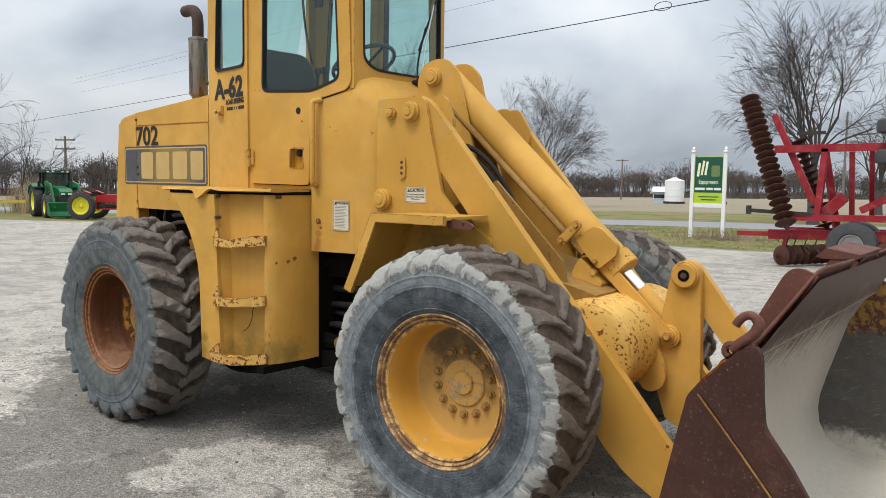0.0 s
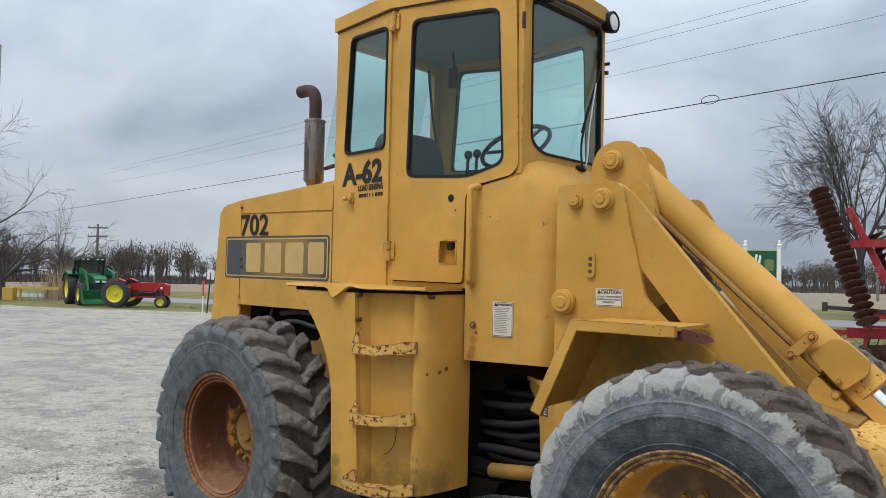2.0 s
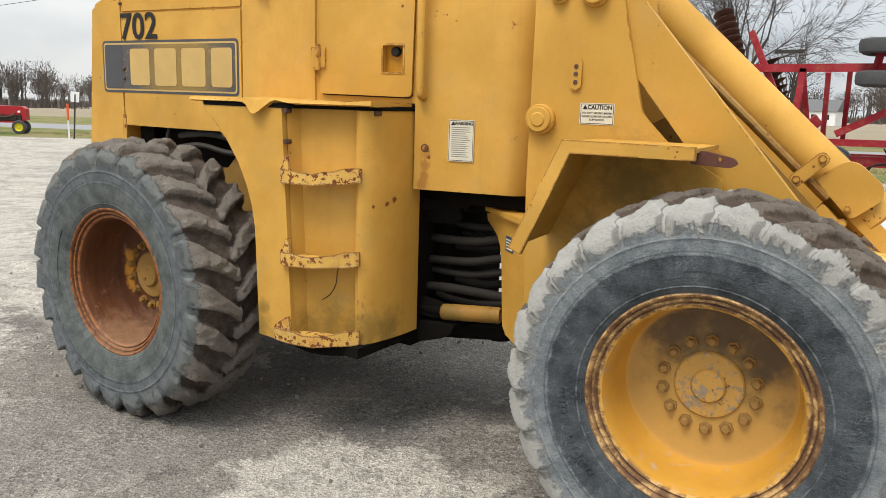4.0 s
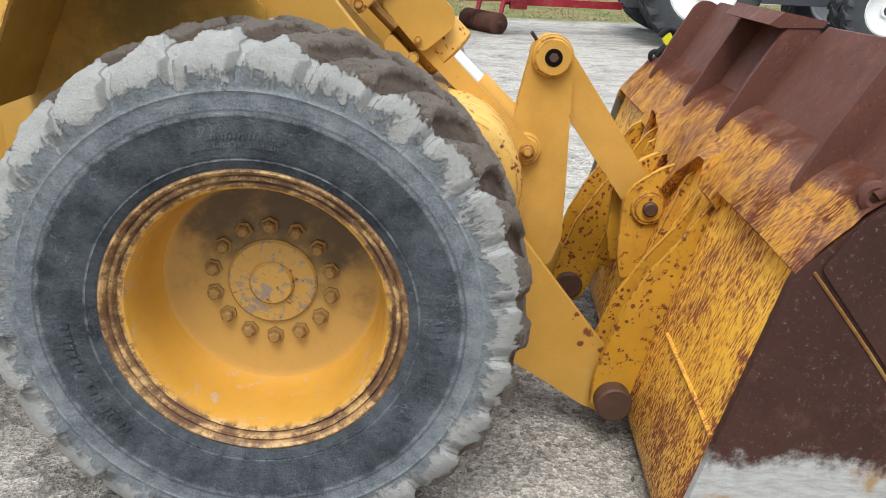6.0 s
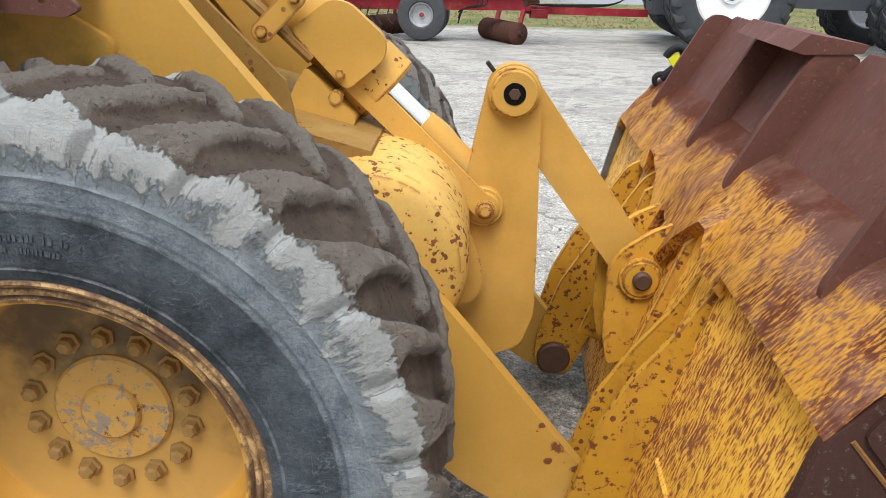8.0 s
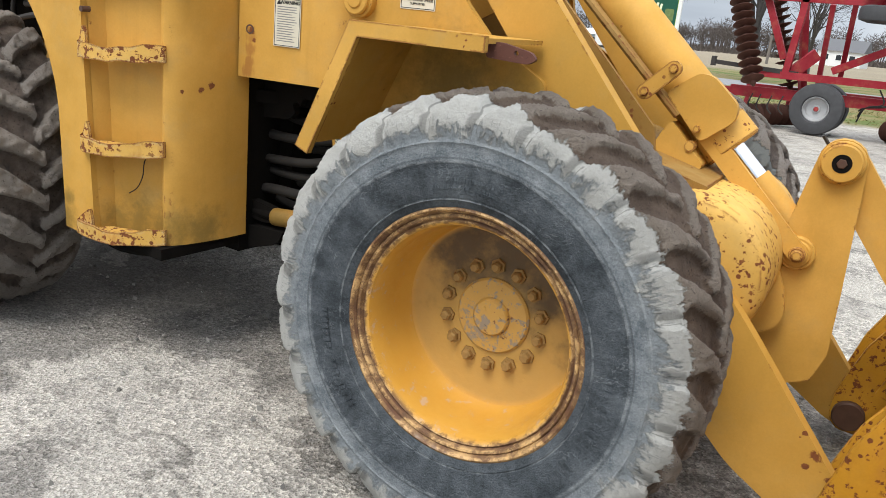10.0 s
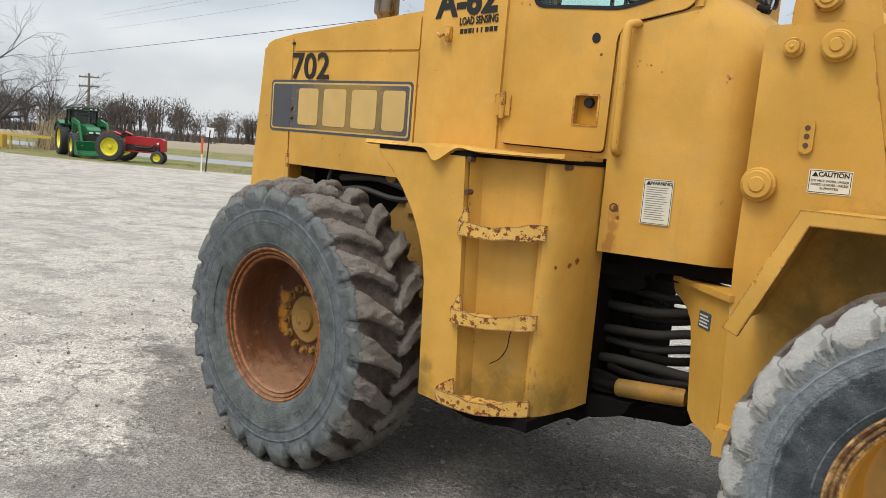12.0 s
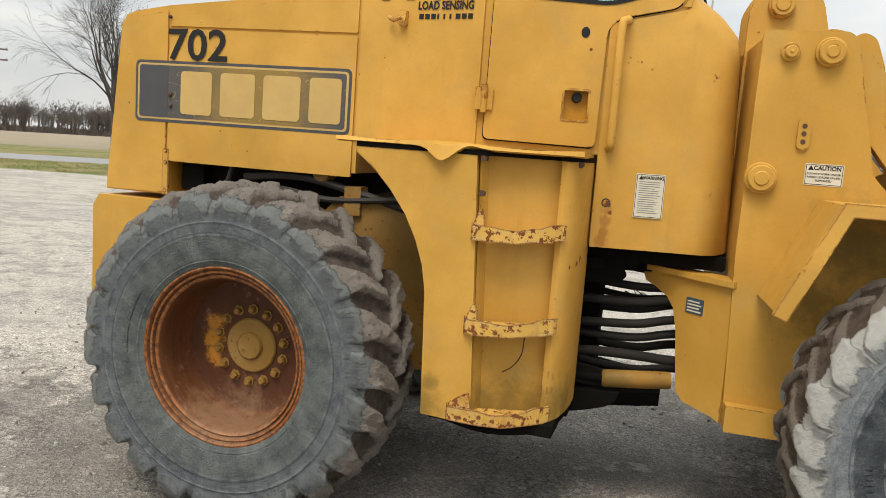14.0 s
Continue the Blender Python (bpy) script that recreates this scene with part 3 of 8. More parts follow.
def box(bm, x0, x1, y0, y1, z0, z1, m=None):
    vs = [bm.verts.new((x, y, z)) for x in (x0, x1) for y in (y0, y1) for z in (z0, z1)]
    for q in ((0, 1, 3, 2), (4, 6, 7, 5), (0, 4, 5, 1), (2, 3, 7, 6), (0, 2, 6, 4), (1, 5, 7, 3)):
        bm.faces.new([vs[i] for i in q])
    if m is not None:
        for v in vs:
            v.co = m @ v.co
    return vs


def prism(bm, outline, d0, d1, at=lambda u, v, d: (u, d, v), holes=()):
    """An outline in u, v (with holes) pushed through from depth d0 to d1; at() lays u, v, depth into space."""
    loops = [list(outline), *map(list, holes)]
    if not holes:
        a, b = ([bm.verts.new(at(u, v, d)) for u, v in outline] for d in (d0, d1))
        bm.faces.new(a), bm.faces.new(b[::-1])
        sides = [(a, b)]
    else:
        tmp, sides, back = bmesh.new(), [], {}
        ed = []
        for lp in loops:
            vs = [tmp.verts.new((u, v, 0)) for u, v in lp]
            ed += [tmp.edges.new((vs[i], vs[(i + 1) % len(vs)])) for i in range(len(vs))]
        tmp.verts.index_update()
        bmesh.ops.triangle_fill(tmp, use_beauty=True, use_dissolve=False, edges=ed)
        tmp.verts.index_update()
        co = [(v.co.x, v.co.y) for v in tmp.verts]
        tri = [[v.index for v in f.verts] for f in tmp.faces]
        tmp.free()
        a, b = ([bm.verts.new(at(u, v, d)) for u, v in co] for d in (d0, d1))
        for t in tri:
            bm.faces.new([a[i] for i in t]), bm.faces.new([b[i] for i in reversed(t)])
        sides, i = [], 0
        for lp in loops:
            sides.append((a[i:i + len(lp)], b[i:i + len(lp)]))
            i += len(lp)
    for a, b in sides:
        for i in range(len(a)):
            j = (i + 1) % len(a)
            bm.faces.new((a[i], a[j], b[j], b[i]))
    return bm


def bevelled(bm, size=0.005, segs=2, angle=35):
    es = [e for e in bm.edges if len(e.link_faces) == 2 and e.calc_face_angle(0) > radians(angle)]
    bmesh.ops.bevel(bm, geom=es, offset=size, segments=segs, affect="EDGES", profile=0.6, clamp_overlap=True)
    return bm


def turned(bm, profile, segs=32, m=None, closed=False):
    """A profile of (radius, height) turned about z."""
    rings = []
    for r, h in profile:
        if r < 1e-6:
            rings.append([bm.verts.new((0, 0, h))])
        else:
            rings.append([bm.verts.new((r * math.cos(2 * math.pi * i / segs), r * math.sin(2 * math.pi * i / segs), h)) for i in range(segs)])
    if closed:
        rings.append(rings[0])
    for a, b in zip(rings, rings[1:]):
        for i in range(segs):
            j = (i + 1) % segs
            q = [a[i % len(a)], a[j % len(a)], b[j % len(b)], b[i % len(b)]]
            q = [v for n, v in enumerate(q) if v not in q[:n]]
            if len(q) > 2:
                bm.faces.new(q)
    if m is not None:
        for v in {v for ring in rings for v in ring}:
            v.co = m @ v.co
    return bm


def along(p, q):
    """A pose at p whose z axis points to q."""
    p, q = Vector(p), Vector(q)
    return Matrix.Translation(p) @ (q - p).to_track_quat("Z", "Y").to_matrix().to_4x4()


def rod(bm, p, q, r, segs=20, r2=None, chamfer=0.0):
    length = (Vector(q) - Vector(p)).length
    r2 = r if r2 is None else r2
    c = chamfer
    prof = [(0, 0), (r - c, 0)] + ([(r, c)] if c else []) + ([(r2, length - c)] if c else []) + [(r2 - c, length), (0, length)]
    return turned(bm, prof, segs, along(p, q))


def pipe(bm, pts, r, segs=8, caps=True):
    """A tube through points, with rounded course."""
    pts = [Vector(p) for p in pts]
    fine = []
    for i in range(len(pts) - 1):
        p0, p1, p2, p3 = pts[max(i - 1, 0)], pts[i], pts[i + 1], pts[min(i + 2, len(pts) - 1)]
        for s in range(5):
            t = s / 5
            fine.append(0.5 * (2 * p1 + (p2 - p0) * t + (2 * p0 - 5 * p1 + 4 * p2 - p3) * t * t + (3 * p1 - p0 - 3 * p2 + p3) * t ** 3))
    fine.append(pts[-1])
    rings, up = [], None
    for i, p in enumerate(fine):
        d = (fine[min(i + 1, len(fine) - 1)] - fine[max(i - 1, 0)]).normalized()
        if up is None:
            up = d.orthogonal().normalized()
        up = (up - d * up.dot(d)).normalized()
        side = d.cross(up)
        rings.append([bm.verts.new(p + r * (math.cos(2 * math.pi * k / segs) * up + math.sin(2 * math.pi * k / segs) * side)) for k in range(segs)])
    for a, b in zip(rings, rings[1:]):
        for k in range(segs):
            bm.faces.new((a[k], a[(k + 1) % segs], b[(k + 1) % segs], b[k]))
    if caps:
        bm.faces.new(rings[0]), bm.faces.new(rings[-1][::-1])
    return bm


def rounded(x0, x1, y0, y1, r, n=4):
    """A rounded rectangle as an outline."""
    out = []
    for cx, cy, a in ((x1 - r, y1 - r, 0), (x0 + r, y1 - r, 90), (x0 + r, y0 + r, 180), (x1 - r, y0 + r, 270)):
        out += [(cx + r * math.cos(radians(a + 90 * i / n)), cy + r * math.sin(radians(a + 90 * i / n))) for i in range(n + 1)]
    return out


def soften(poly, r, n=4):
    """The outline with its corners rounded."""
    out, k = [], len(poly)
    for i in range(k):
        p, a, b = Vector(poly[i]), Vector(poly[i - 1]), Vector(poly[(i + 1) % k])
        c = min(r, 0.45 * (a - p).length, 0.45 * (b - p).length)
        s, e = p + (a - p).normalized() * c, p + (b - p).normalized() * c
        out += [tuple((1 - t) ** 2 * s + 2 * t * (1 - t) * p + t * t * e) for t in (j / n for j in range(n + 1))]
    return out


def writing(name, text, size, m, material, parent, label="", squeeze=1.0, bold=0.0):
    """Lettering as a flat mesh in the built-in font."""
    cu = bpy.data.curves.new(name, "FONT")
    cu.body, cu.size, cu.align_x, cu.align_y, cu.resolution_u = text, size, "CENTER", "CENTER", 3
    cu.extrude, cu.offset = 0.0006, bold
    ob = bpy.data.objects.new(name, cu)
    me = bpy.data.meshes.new_from_object(ob)
    bpy.data.objects.remove(ob)
    for v in me.vertices:
        v.co.x *= squeeze
    me.materials.clear()
    me.materials.append(material)
    ob = new(name, me)
    ob.parent, ob.matrix_basis = parent, m
    return tagged(ob, label) if label else ob


def wall_pose(a, b, s, z, out=0.003):
    """A pose on the upright plane through plan points a, b: x along a to b, y up, z out to the right of the way (towards -y when a lies behind b)."""
    a, b = Vector((*a, 0)), Vector((*b, 0))
    d = (b - a).normalized()
    n = Vector((d.y, -d.x, 0))
    p = a + d * s + n * out
    return Matrix(((d.x, 0, n.x, p.x), (d.y, 0, n.y, p.y), (0, 1, 0, z), (0, 0, 0, 1)))


FRONT = pose(0.3, 0, 0, 0, 0, 4.8)


def ground_z(x, y):
    """The lot is level round the machine and falls away gently to the rear and the far side."""
    r = math.hypot(x, y)
    t = min(1, max(0, (r - 2.5) / 8.5))
    return (0.0146 * x - 0.00625 * y) * t * t * (3 - 2 * t)


# ---- the wheel loader ----
loader = thing("wheel_loader", "weathered yellow articulated wheel loader with rust-scoured bucket on gravel", "wheel loader")
SEAM, NOSE, TAIL = (-0.40, -0.57), (0.38, -0.40), (-0.97, -0.47)


def flip(p):
    return (p[0], -p[1])


def on_wall(a, b):
    m = wall_pose(a, b, 0, 0, 0)
    return lambda u, v, d: m @ Vector((u, v, d))


def in_front(u, v, d):
    return FRONT @ Vector((u, d, v))


def fpt(x, y, z):
    return FRONT @ Vector((x, y, z))


def smooth01(a, b, v):
    t = max(0.0, min(1.0, (v - a) / (b - a)))
    return t * t * (3 - 2 * t)


def tyre_mesh(seed, saw, deep, lugs, wide, tall):
    """One casing with slanted lugs pressed out of it. saw: how far the lug ends slope like saw teeth; deep: their height on the shoulder; wide: how much they broaden there; tall: their height on the tread."""
    prof = [(0.343, 0.162), (0.352, 0.186), (0.362, 0.193), (0.374, 0.1985), (0.377, 0.2015), (0.381, 0.200), (0.384, 0.2025), (0.388, 0.2035), (0.40, 0.207), (0.42, 0.211), (0.445, 0.2145), (0.464, 0.2155), (0.473, 0.2160), (0.478, 0.2185), (0.483, 0.2165), (0.498, 0.2170), (0.512, 0.2172),
            (0.521, 0.2170), (0.526, 0.2200), (0.531, 0.2162), (0.536, 0.2152), (0.542, 0.2145), (0.553, 0.2128), (0.564, 0.2100), (0.575, 0.2062), (0.585, 0.2015), (0.594, 0.195), (0.602, 0.186), (0.608, 0.175), (0.612, 0.162), (0.615, 0.146), (0.6175, 0.128), (0.619, 0.109), (0.620, 0.090), (0.621, 0.071), (0.6215, 0.052), (0.622, 0.034), (0.622, 0.017)]
    prof = [p for a, b in zip(prof, prof[1:]) for p in ((a, ((a[0] + b[0]) / 2, (a[1] + b[1]) / 2)) if a[0] > 0.58 else (a,))] + [prof[-1], (0.622, 0.0085)]
    prof = prof + [(0.622, 0.0)] + [(r, -h) for r, h in prof[::-1]]
    steps = 22
    segs, pitch = lugs * steps, 2 * math.pi / lugs
    bend = [(0.0, 0.0), (0.05, 0.062), (0.11, 0.125), (0.165, 0.178), (0.197, 0.206), (0.2135, 0.216), (0.23, 0.222)]

    def twist(h):
        for (h0, t0), (h1, t1) in zip(bend, bend[1:]):
            if h <= h1:
                return t0 + (t1 - t0) * (h - h0) / (h1 - h0)
        return bend[-1][1]

    def lug(a, h, side, shoulder, wall):
        u = ((a - (0.5 * pitch if side < 0 else 0) - twist(abs(h))) / pitch + 0.5) % 1.0
        w = 0.27 + 4.0 * max(0.0, tall - 0.026) + 0.17 * smooth01(0.0, 0.16, abs(h)) + wide * shoulder
        soft = 0.060 - 0.025 * shoulder
        f = smooth01(-soft, soft, w / 2 - abs(u - 0.5))
        return f * (1 - saw * shoulder * (1 - smooth01(0.5 - w / 2, 0.5 + w / 2, u)))

    bm = bmesh.new()
    layer, across = bm.verts.layers.float.new("lug"), bm.verts.layers.float.new("across")
    rows = []
    n = len(prof)
    run = [0.0]
    for (r0, h0), (r1, h1) in zip(prof, prof[1:]):
        run.append(run[-1] + math.hypot(r1 - r0, h1 - h0))
    base = 0.526 - next(d for d, (r, h) in zip(run, prof) if r == 0.526)
    for i, (r, h) in enumerate(prof):
        (r0, h0), (r1, h1) = prof[max(i - 1, 0)], prof[min(i + 1, n - 1)]
        tr, th = r1 - r0, h1 - h0
        ln = math.hypot(tr, th)
        nr, nh = -th / ln, tr / ln
        side = 1 if h >= 0 else -1
        shoulder = smooth01(0.615, 0.595, r) if r < 0.615 else 0.0
        wall = smooth01(0.530, 0.566, r)
        height = wall * (tall * (1 - shoulder) + shoulder * (0.010 + (deep - 0.010) * smooth01(0.54, 0.60, r)))
        row = []
        for s in range(segs):
            a = turn = 2 * math.pi * s / segs
            d, f = 0.0, 0.0
            if wall > 0:
                a += 0.030 * noise.noise(Vector((r * math.cos(a), h + seed, r * math.sin(a))) * 9) * (1 - 0.6 * shoulder)
                f = lug(a, h, side, shoulder, wall)
                if abs(h) < 0.03:
                    f = max(f, lug(a, -h, -side, shoulder, wall) * smooth01(0.03, 0.0, abs(h)))
                q = Vector((r * math.cos(a), h + seed, r * math.sin(a)))
                lump = noise.noise(q * 17) * 0.8 + noise.noise(q * 41) * 0.8 + abs(noise.noise(q * 90)) * 0.9
                d = height * f + (1 - shoulder * 0.85) * wall * ((0.0075 + 0.25 * max(0.0, tall - 0.026)) * lump * (0.12 + 0.88 * f * f) + 0.012 * max(0.0, noise.noise(q * 7) + 0.3) * (1 - f))
            row.append(bm.verts.new(((r + nr * d) * math.cos(turn), -(h + nh * d), (r + nr * d) * math.sin(turn))))
            row[-1][layer], row[-1][across] = f, base + min(run[i], run[-1] - run[i])
        rows.append(row)
    for p, q in zip(rows, rows[1:]):
        for s in range(segs):
            t = (s + 1) % segs
            bm.faces.new((p[s], p[t], q[t], q[s]))
    return bm


NUT = plain("dusty_nut", (0.29, 0.165, 0.05), 0.75, vary=0.35, scale=40)


# Wheels: axis along y, outer face towards -y.
def wheel(name, m, rim_mat, hub_mat, tyre_mat, seed, saw, deep, lugs, wide, tall, label, tyre_label):
    to_y = pose(0, 0, 0, 90)
    bm = bmesh.new()
    turned(bm, [(0.361, 0.176), (0.359, 0.188), (0.350, 0.192), (0.343, 0.186), (0.339, 0.176), (0.334, 0.180), (0.328, 0.178), (0.322, 0.166),
                (0.316, 0.171), (0.306, 0.164), (0.300, 0.148), (0.297, 0.10), (0.294, 0.05), (0.288, 0.0), (0.276, -0.022), (0.255, -0.03), (0.10, -0.032),
                (0.04, -0.032), (0.04, -0.10), (0.285, -0.10), (0.30, -0.17), (0.361, -0.178), (0.335, -0.15), (0.335, 0.15)], 56, to_y, closed=True)
    rim = part(name, bm, rim_mat, loader, label, 32, m)
    tyre = part("tyre", tyre_mesh(seed, saw, deep, lugs, wide, tall), tyre_mat, rim, tyre_label, 50)
    marks = bmesh.new()
    rng = random.Random(seed)
    for a0, a1, r0, r1 in ((-28, 22, 0.418, 0.446), (88, 112, 0.428, 0.440), (92, 118, 0.408, 0.418), (190, 236, 0.416, 0.444)):
        a = a0
        while a < a1:
            w = rng.uniform(0.6, 1.0) * (r1 - r0) * 75
            if rng.random() < 0.75:
                out = 0.2155 if r0 > 0.41 else 0.2125
                box(marks, r0, r1 - rng.uniform(0, 0.25) * (r1 - r0), -out, -out + 0.006, -radians(w) * 0.21, radians(w) * 0.21, pose(0, 0, 0, 0, -a))
            a += w * 1.45
    tagged(part("raised_lettering", marks, tyre_mat, tyre), "worn raised marks on the tyre wall", kind="stuff")
    bm = bmesh.new()
    turned(bm, [(0, -0.004), (0.018, -0.004), (0.05, -0.004), (0.056, -0.010), (0.058, -0.018), (0.108, -0.020), (0.114, -0.026), (0.114, -0.05), (0, -0.05)], 40, to_y)
    for a in (20, 140, 260):
        rod(bm, (0.032 * math.cos(radians(a)), 0.01, 0.032 * math.sin(radians(a))), (0.032 * math.cos(radians(a)), 0.0015, 0.032 * math.sin(radians(a))), 0.006, 8)
    part("hub", bm, hub_mat, rim, "", 35)
    bm = bmesh.new()
    turned(bm, [(0, -0.002), (0.011, -0.002), (0.016, -0.008), (0.016, -0.023), (0.023, -0.024), (0.023, -0.034), (0, -0.034)], 6, to_y)
    nut_mat = NUT if hub_mat is YELLOW_HUB else hub_mat
    nut = part("wheel_nut", bm, nut_mat, rim, "", None, pose(0.152, 0, 0))
    for i in range(1, 14):
        o = bpy.data.objects.new("wheel_nut", nut.data)
        scene.collection.objects.link(o)
        a = 2 * math.pi * i / 14
        o.parent, o.matrix_basis = rim, pose(0.152 * math.cos(a), 0, 0.152 * math.sin(a), 0, math.degrees(-a), 0)
    return rim


WHEEL_Z = 0.652
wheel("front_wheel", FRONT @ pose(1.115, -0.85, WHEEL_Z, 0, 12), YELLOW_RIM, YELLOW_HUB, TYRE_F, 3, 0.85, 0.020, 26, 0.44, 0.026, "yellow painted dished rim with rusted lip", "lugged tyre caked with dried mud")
wheel("rear_wheel", pose(-1.195, -0.91, WHEEL_Z, 0, 40), RUST_RIM, YELLOW_DARK, TYRE_R, 5, 0.45, 0.032, 22, 0.26, 0.046, "rusted brown dished rim", "grey scuffed lugged tyre")
wheel("front_wheel", FRONT @ pose(1.115, 0.87, WHEEL_Z, 0, 33, 180), YELLOW_RIM, YELLOW_HUB, TYRE_R, 7, 0.85, 0.020, 26, 0.44, 0.026, "yellow painted dished rim with rusted lip", "lugged tyre caked with dried mud")
wheel("rear_wheel", pose(-1.195, 0.91, WHEEL_Z, 0, 71, 180), RUST_RIM, YELLOW_DARK, TYRE_R, 9, 0.45, 0.032, 22, 0.26, 0.046, "rusted brown dished rim", "grey scuffed lugged tyre")

# Hood.
bm = prism(bmesh.new(), [(-2.292, 1.192), (-2.25, 1.6), (-2.212, 1.97), (-2.19, 2.025), (-2.14, 2.045), (-1.95, 2.074), (-0.965, 2.156), (-0.965, 1.37), (-1.945, 1.37), (-1.955, 1.192)], -0.458, 0.458)
hood = part("hood", bevelled(bm, 0.028, 3), YELLOW, loader, "long yellow engine hood with faded decals", 30)
bm = prism(bmesh.new(), soften([(-1.938, 1.352), (-1.938, 1.968), (-0.985, 1.962), (-0.985, 1.352)], 0.008, 2), -0.468, -0.455)
side_panel = part("side_panel", bevelled(bm, 0.003, 1), YELLOW, hood, "", 30)
bm = prism(bmesh.new(), soften([(-1.938, 1.980), (-1.938, 2.050), (-0.985, 2.130), (-0.985, 1.974)], 0.008, 2), -0.466, -0.455)
part("top_panel", bevelled(bm, 0.003, 1), YELLOW, hood, "", 30)
bm = prism(bmesh.new(), soften([(-2.286, 1.197), (-2.245, 1.6), (-2.205, 2.0), (-1.950, 2.050), (-1.950, 1.352), (-1.957, 1.2)], 0.012, 2), -0.467, -0.455)
rear_cap = part("rear_cap", bevelled(bm, 0.003, 1), YELLOW, hood, "", 30)
bm = bmesh.new()
for z in (1.40, 1.345, 1.21):
    rod(bm, (-1.945, -0.474, z), (-1.945, -0.45, z), 0.008, 8)
box(bm, -1.962, -1.93, -0.470, -0.455, 1.19, 1.41)
part("latch_strip", bm, YELLOW_WORN, hood)

# Faded decal on the hood: charcoal end, brown body, tan border and four plain tan blocks.
bm = prism(bmesh.new(), rounded(-2.122, -1.000, 1.534, 1.820, 0.024), -0.4692, -0.466)
decal = part("decal", bm, DECAL_DARK, hood, "faded tan and charcoal brand decal")
bm = prism(bmesh.new(), rounded(-2.109, -1.013, 1.547, 1.807, 0.018), -0.4702, -0.466)
part("decal_border", bm, DECAL_TAN, decal, "thin tan line round the decal")
bm = prism(bmesh.new(), rounded(-2.098, -1.024, 1.556, 1.798, 0.014), -0.4712, -0.466)
part("decal_field", bm, DECAL_BROWN, decal)
bm = prism(bmesh.new(), rounded(-2.098, -1.940, 1.556, 1.798, 0.014), -0.4722, -0.466)
part("decal_end", bm, DECAL_DARK, decal, "charcoal end of the decal")
for u0, u1 in ((-1.868, -1.700), (-1.655, -1.475), (-1.432, -1.245), (-1.200, -1.045)):
    bm = prism(bmesh.new(), rounded(u0, u1, 1.577, 1.775, 0.018), -0.4732, -0.466)
    part("decal_block", bm, DECAL_TAN, decal)
writing("number", "702", 0.198, wall_pose((-2, -0.47), (0, -0.47), 0.215, 1.888), INK, hood, "black painted number 702", 1.10, 0.003)
for x, z, r in ((-1.925, 1.665, 0.011), (-1.922, 1.612, 0.009), (-1.935, 2.02, 0.008)):
    part("latch", rod(bmesh.new(), (x, -0.482, z), (x, -0.46, z), r, 10, chamfer=0.003), PIN, hood)

# Rear frame, counterweight, engine bay.
bm = prism(bmesh.new(), [(-2.335, 0.55), (-2.335, 1.11), (-2.30, 1.165), (-1.75, 1.165), (-1.70, 0.95), (-1.75, 0.55)], -0.50, 0.50)
part("counterweight", bevelled(bm, 0.025, 3), YELLOW, loader, "", 30)
bm = bmesh.new()
box(bm, -2.345, -2.333, -0.485, -0.46, 0.95, 1.04)
part("reflector", bm, PIN, loader)
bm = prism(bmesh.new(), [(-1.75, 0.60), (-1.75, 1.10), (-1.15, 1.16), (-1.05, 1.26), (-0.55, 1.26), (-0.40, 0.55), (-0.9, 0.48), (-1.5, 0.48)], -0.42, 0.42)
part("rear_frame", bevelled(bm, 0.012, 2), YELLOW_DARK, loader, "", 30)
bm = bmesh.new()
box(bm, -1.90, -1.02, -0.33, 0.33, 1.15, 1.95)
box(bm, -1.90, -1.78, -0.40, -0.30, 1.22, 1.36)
part("engine", bevelled(bm, 0.02, 2), NEAR_BLACK, loader, "near-black engine block")
bm = bmesh.new()
pipe(bm, [(-1.62, -0.42, 1.23), (-1.35, -0.44, 1.27), (-1.1, -0.43, 1.24), (-0.75, -0.44, 1.27)], 0.014)
pipe(bm, [(-1.55, -0.40, 1.31), (-1.25, -0.42, 1.33), (-0.95, -0.42, 1.28), (-0.7, -0.42, 1.22)], 0.018)
pipe(bm, [(-1.70, -0.38, 1.16), (-1.62, -0.43, 1.30), (-1.60, -0.40, 1.42)], 0.012)
part("fuel_line", bm, STEEL, loader, "", 40)
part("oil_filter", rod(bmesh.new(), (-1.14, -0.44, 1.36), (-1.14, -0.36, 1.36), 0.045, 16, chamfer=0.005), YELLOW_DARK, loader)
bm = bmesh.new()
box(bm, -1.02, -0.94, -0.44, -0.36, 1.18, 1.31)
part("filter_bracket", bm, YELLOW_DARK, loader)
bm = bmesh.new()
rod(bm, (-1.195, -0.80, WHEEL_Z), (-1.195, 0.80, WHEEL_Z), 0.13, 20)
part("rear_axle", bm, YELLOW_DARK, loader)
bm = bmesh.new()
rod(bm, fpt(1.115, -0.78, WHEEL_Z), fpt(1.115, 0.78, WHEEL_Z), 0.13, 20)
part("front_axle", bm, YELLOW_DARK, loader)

# Exhaust.
def sooty(name):
    """Dull tinned steel with rust and soot running down it."""
    k = Mat(name, 0.42, 0.7)
    run = k.step(k.noise(26, 6, 0.7, k.vec((1, 1, 0.10))), 0.50, 0.64)
    col = k.mix(k.noise(12, 5, 0.65), (0.17, 0.145, 0.12), (0.34, 0.30, 0.26))
    col = k.mix(k.math("MULTIPLY", run, 0.8), col, (0.060, 0.036, 0.022))
    k.bump(k.noise(50, 4), 0.2, 0.003)
    return k.done(col)


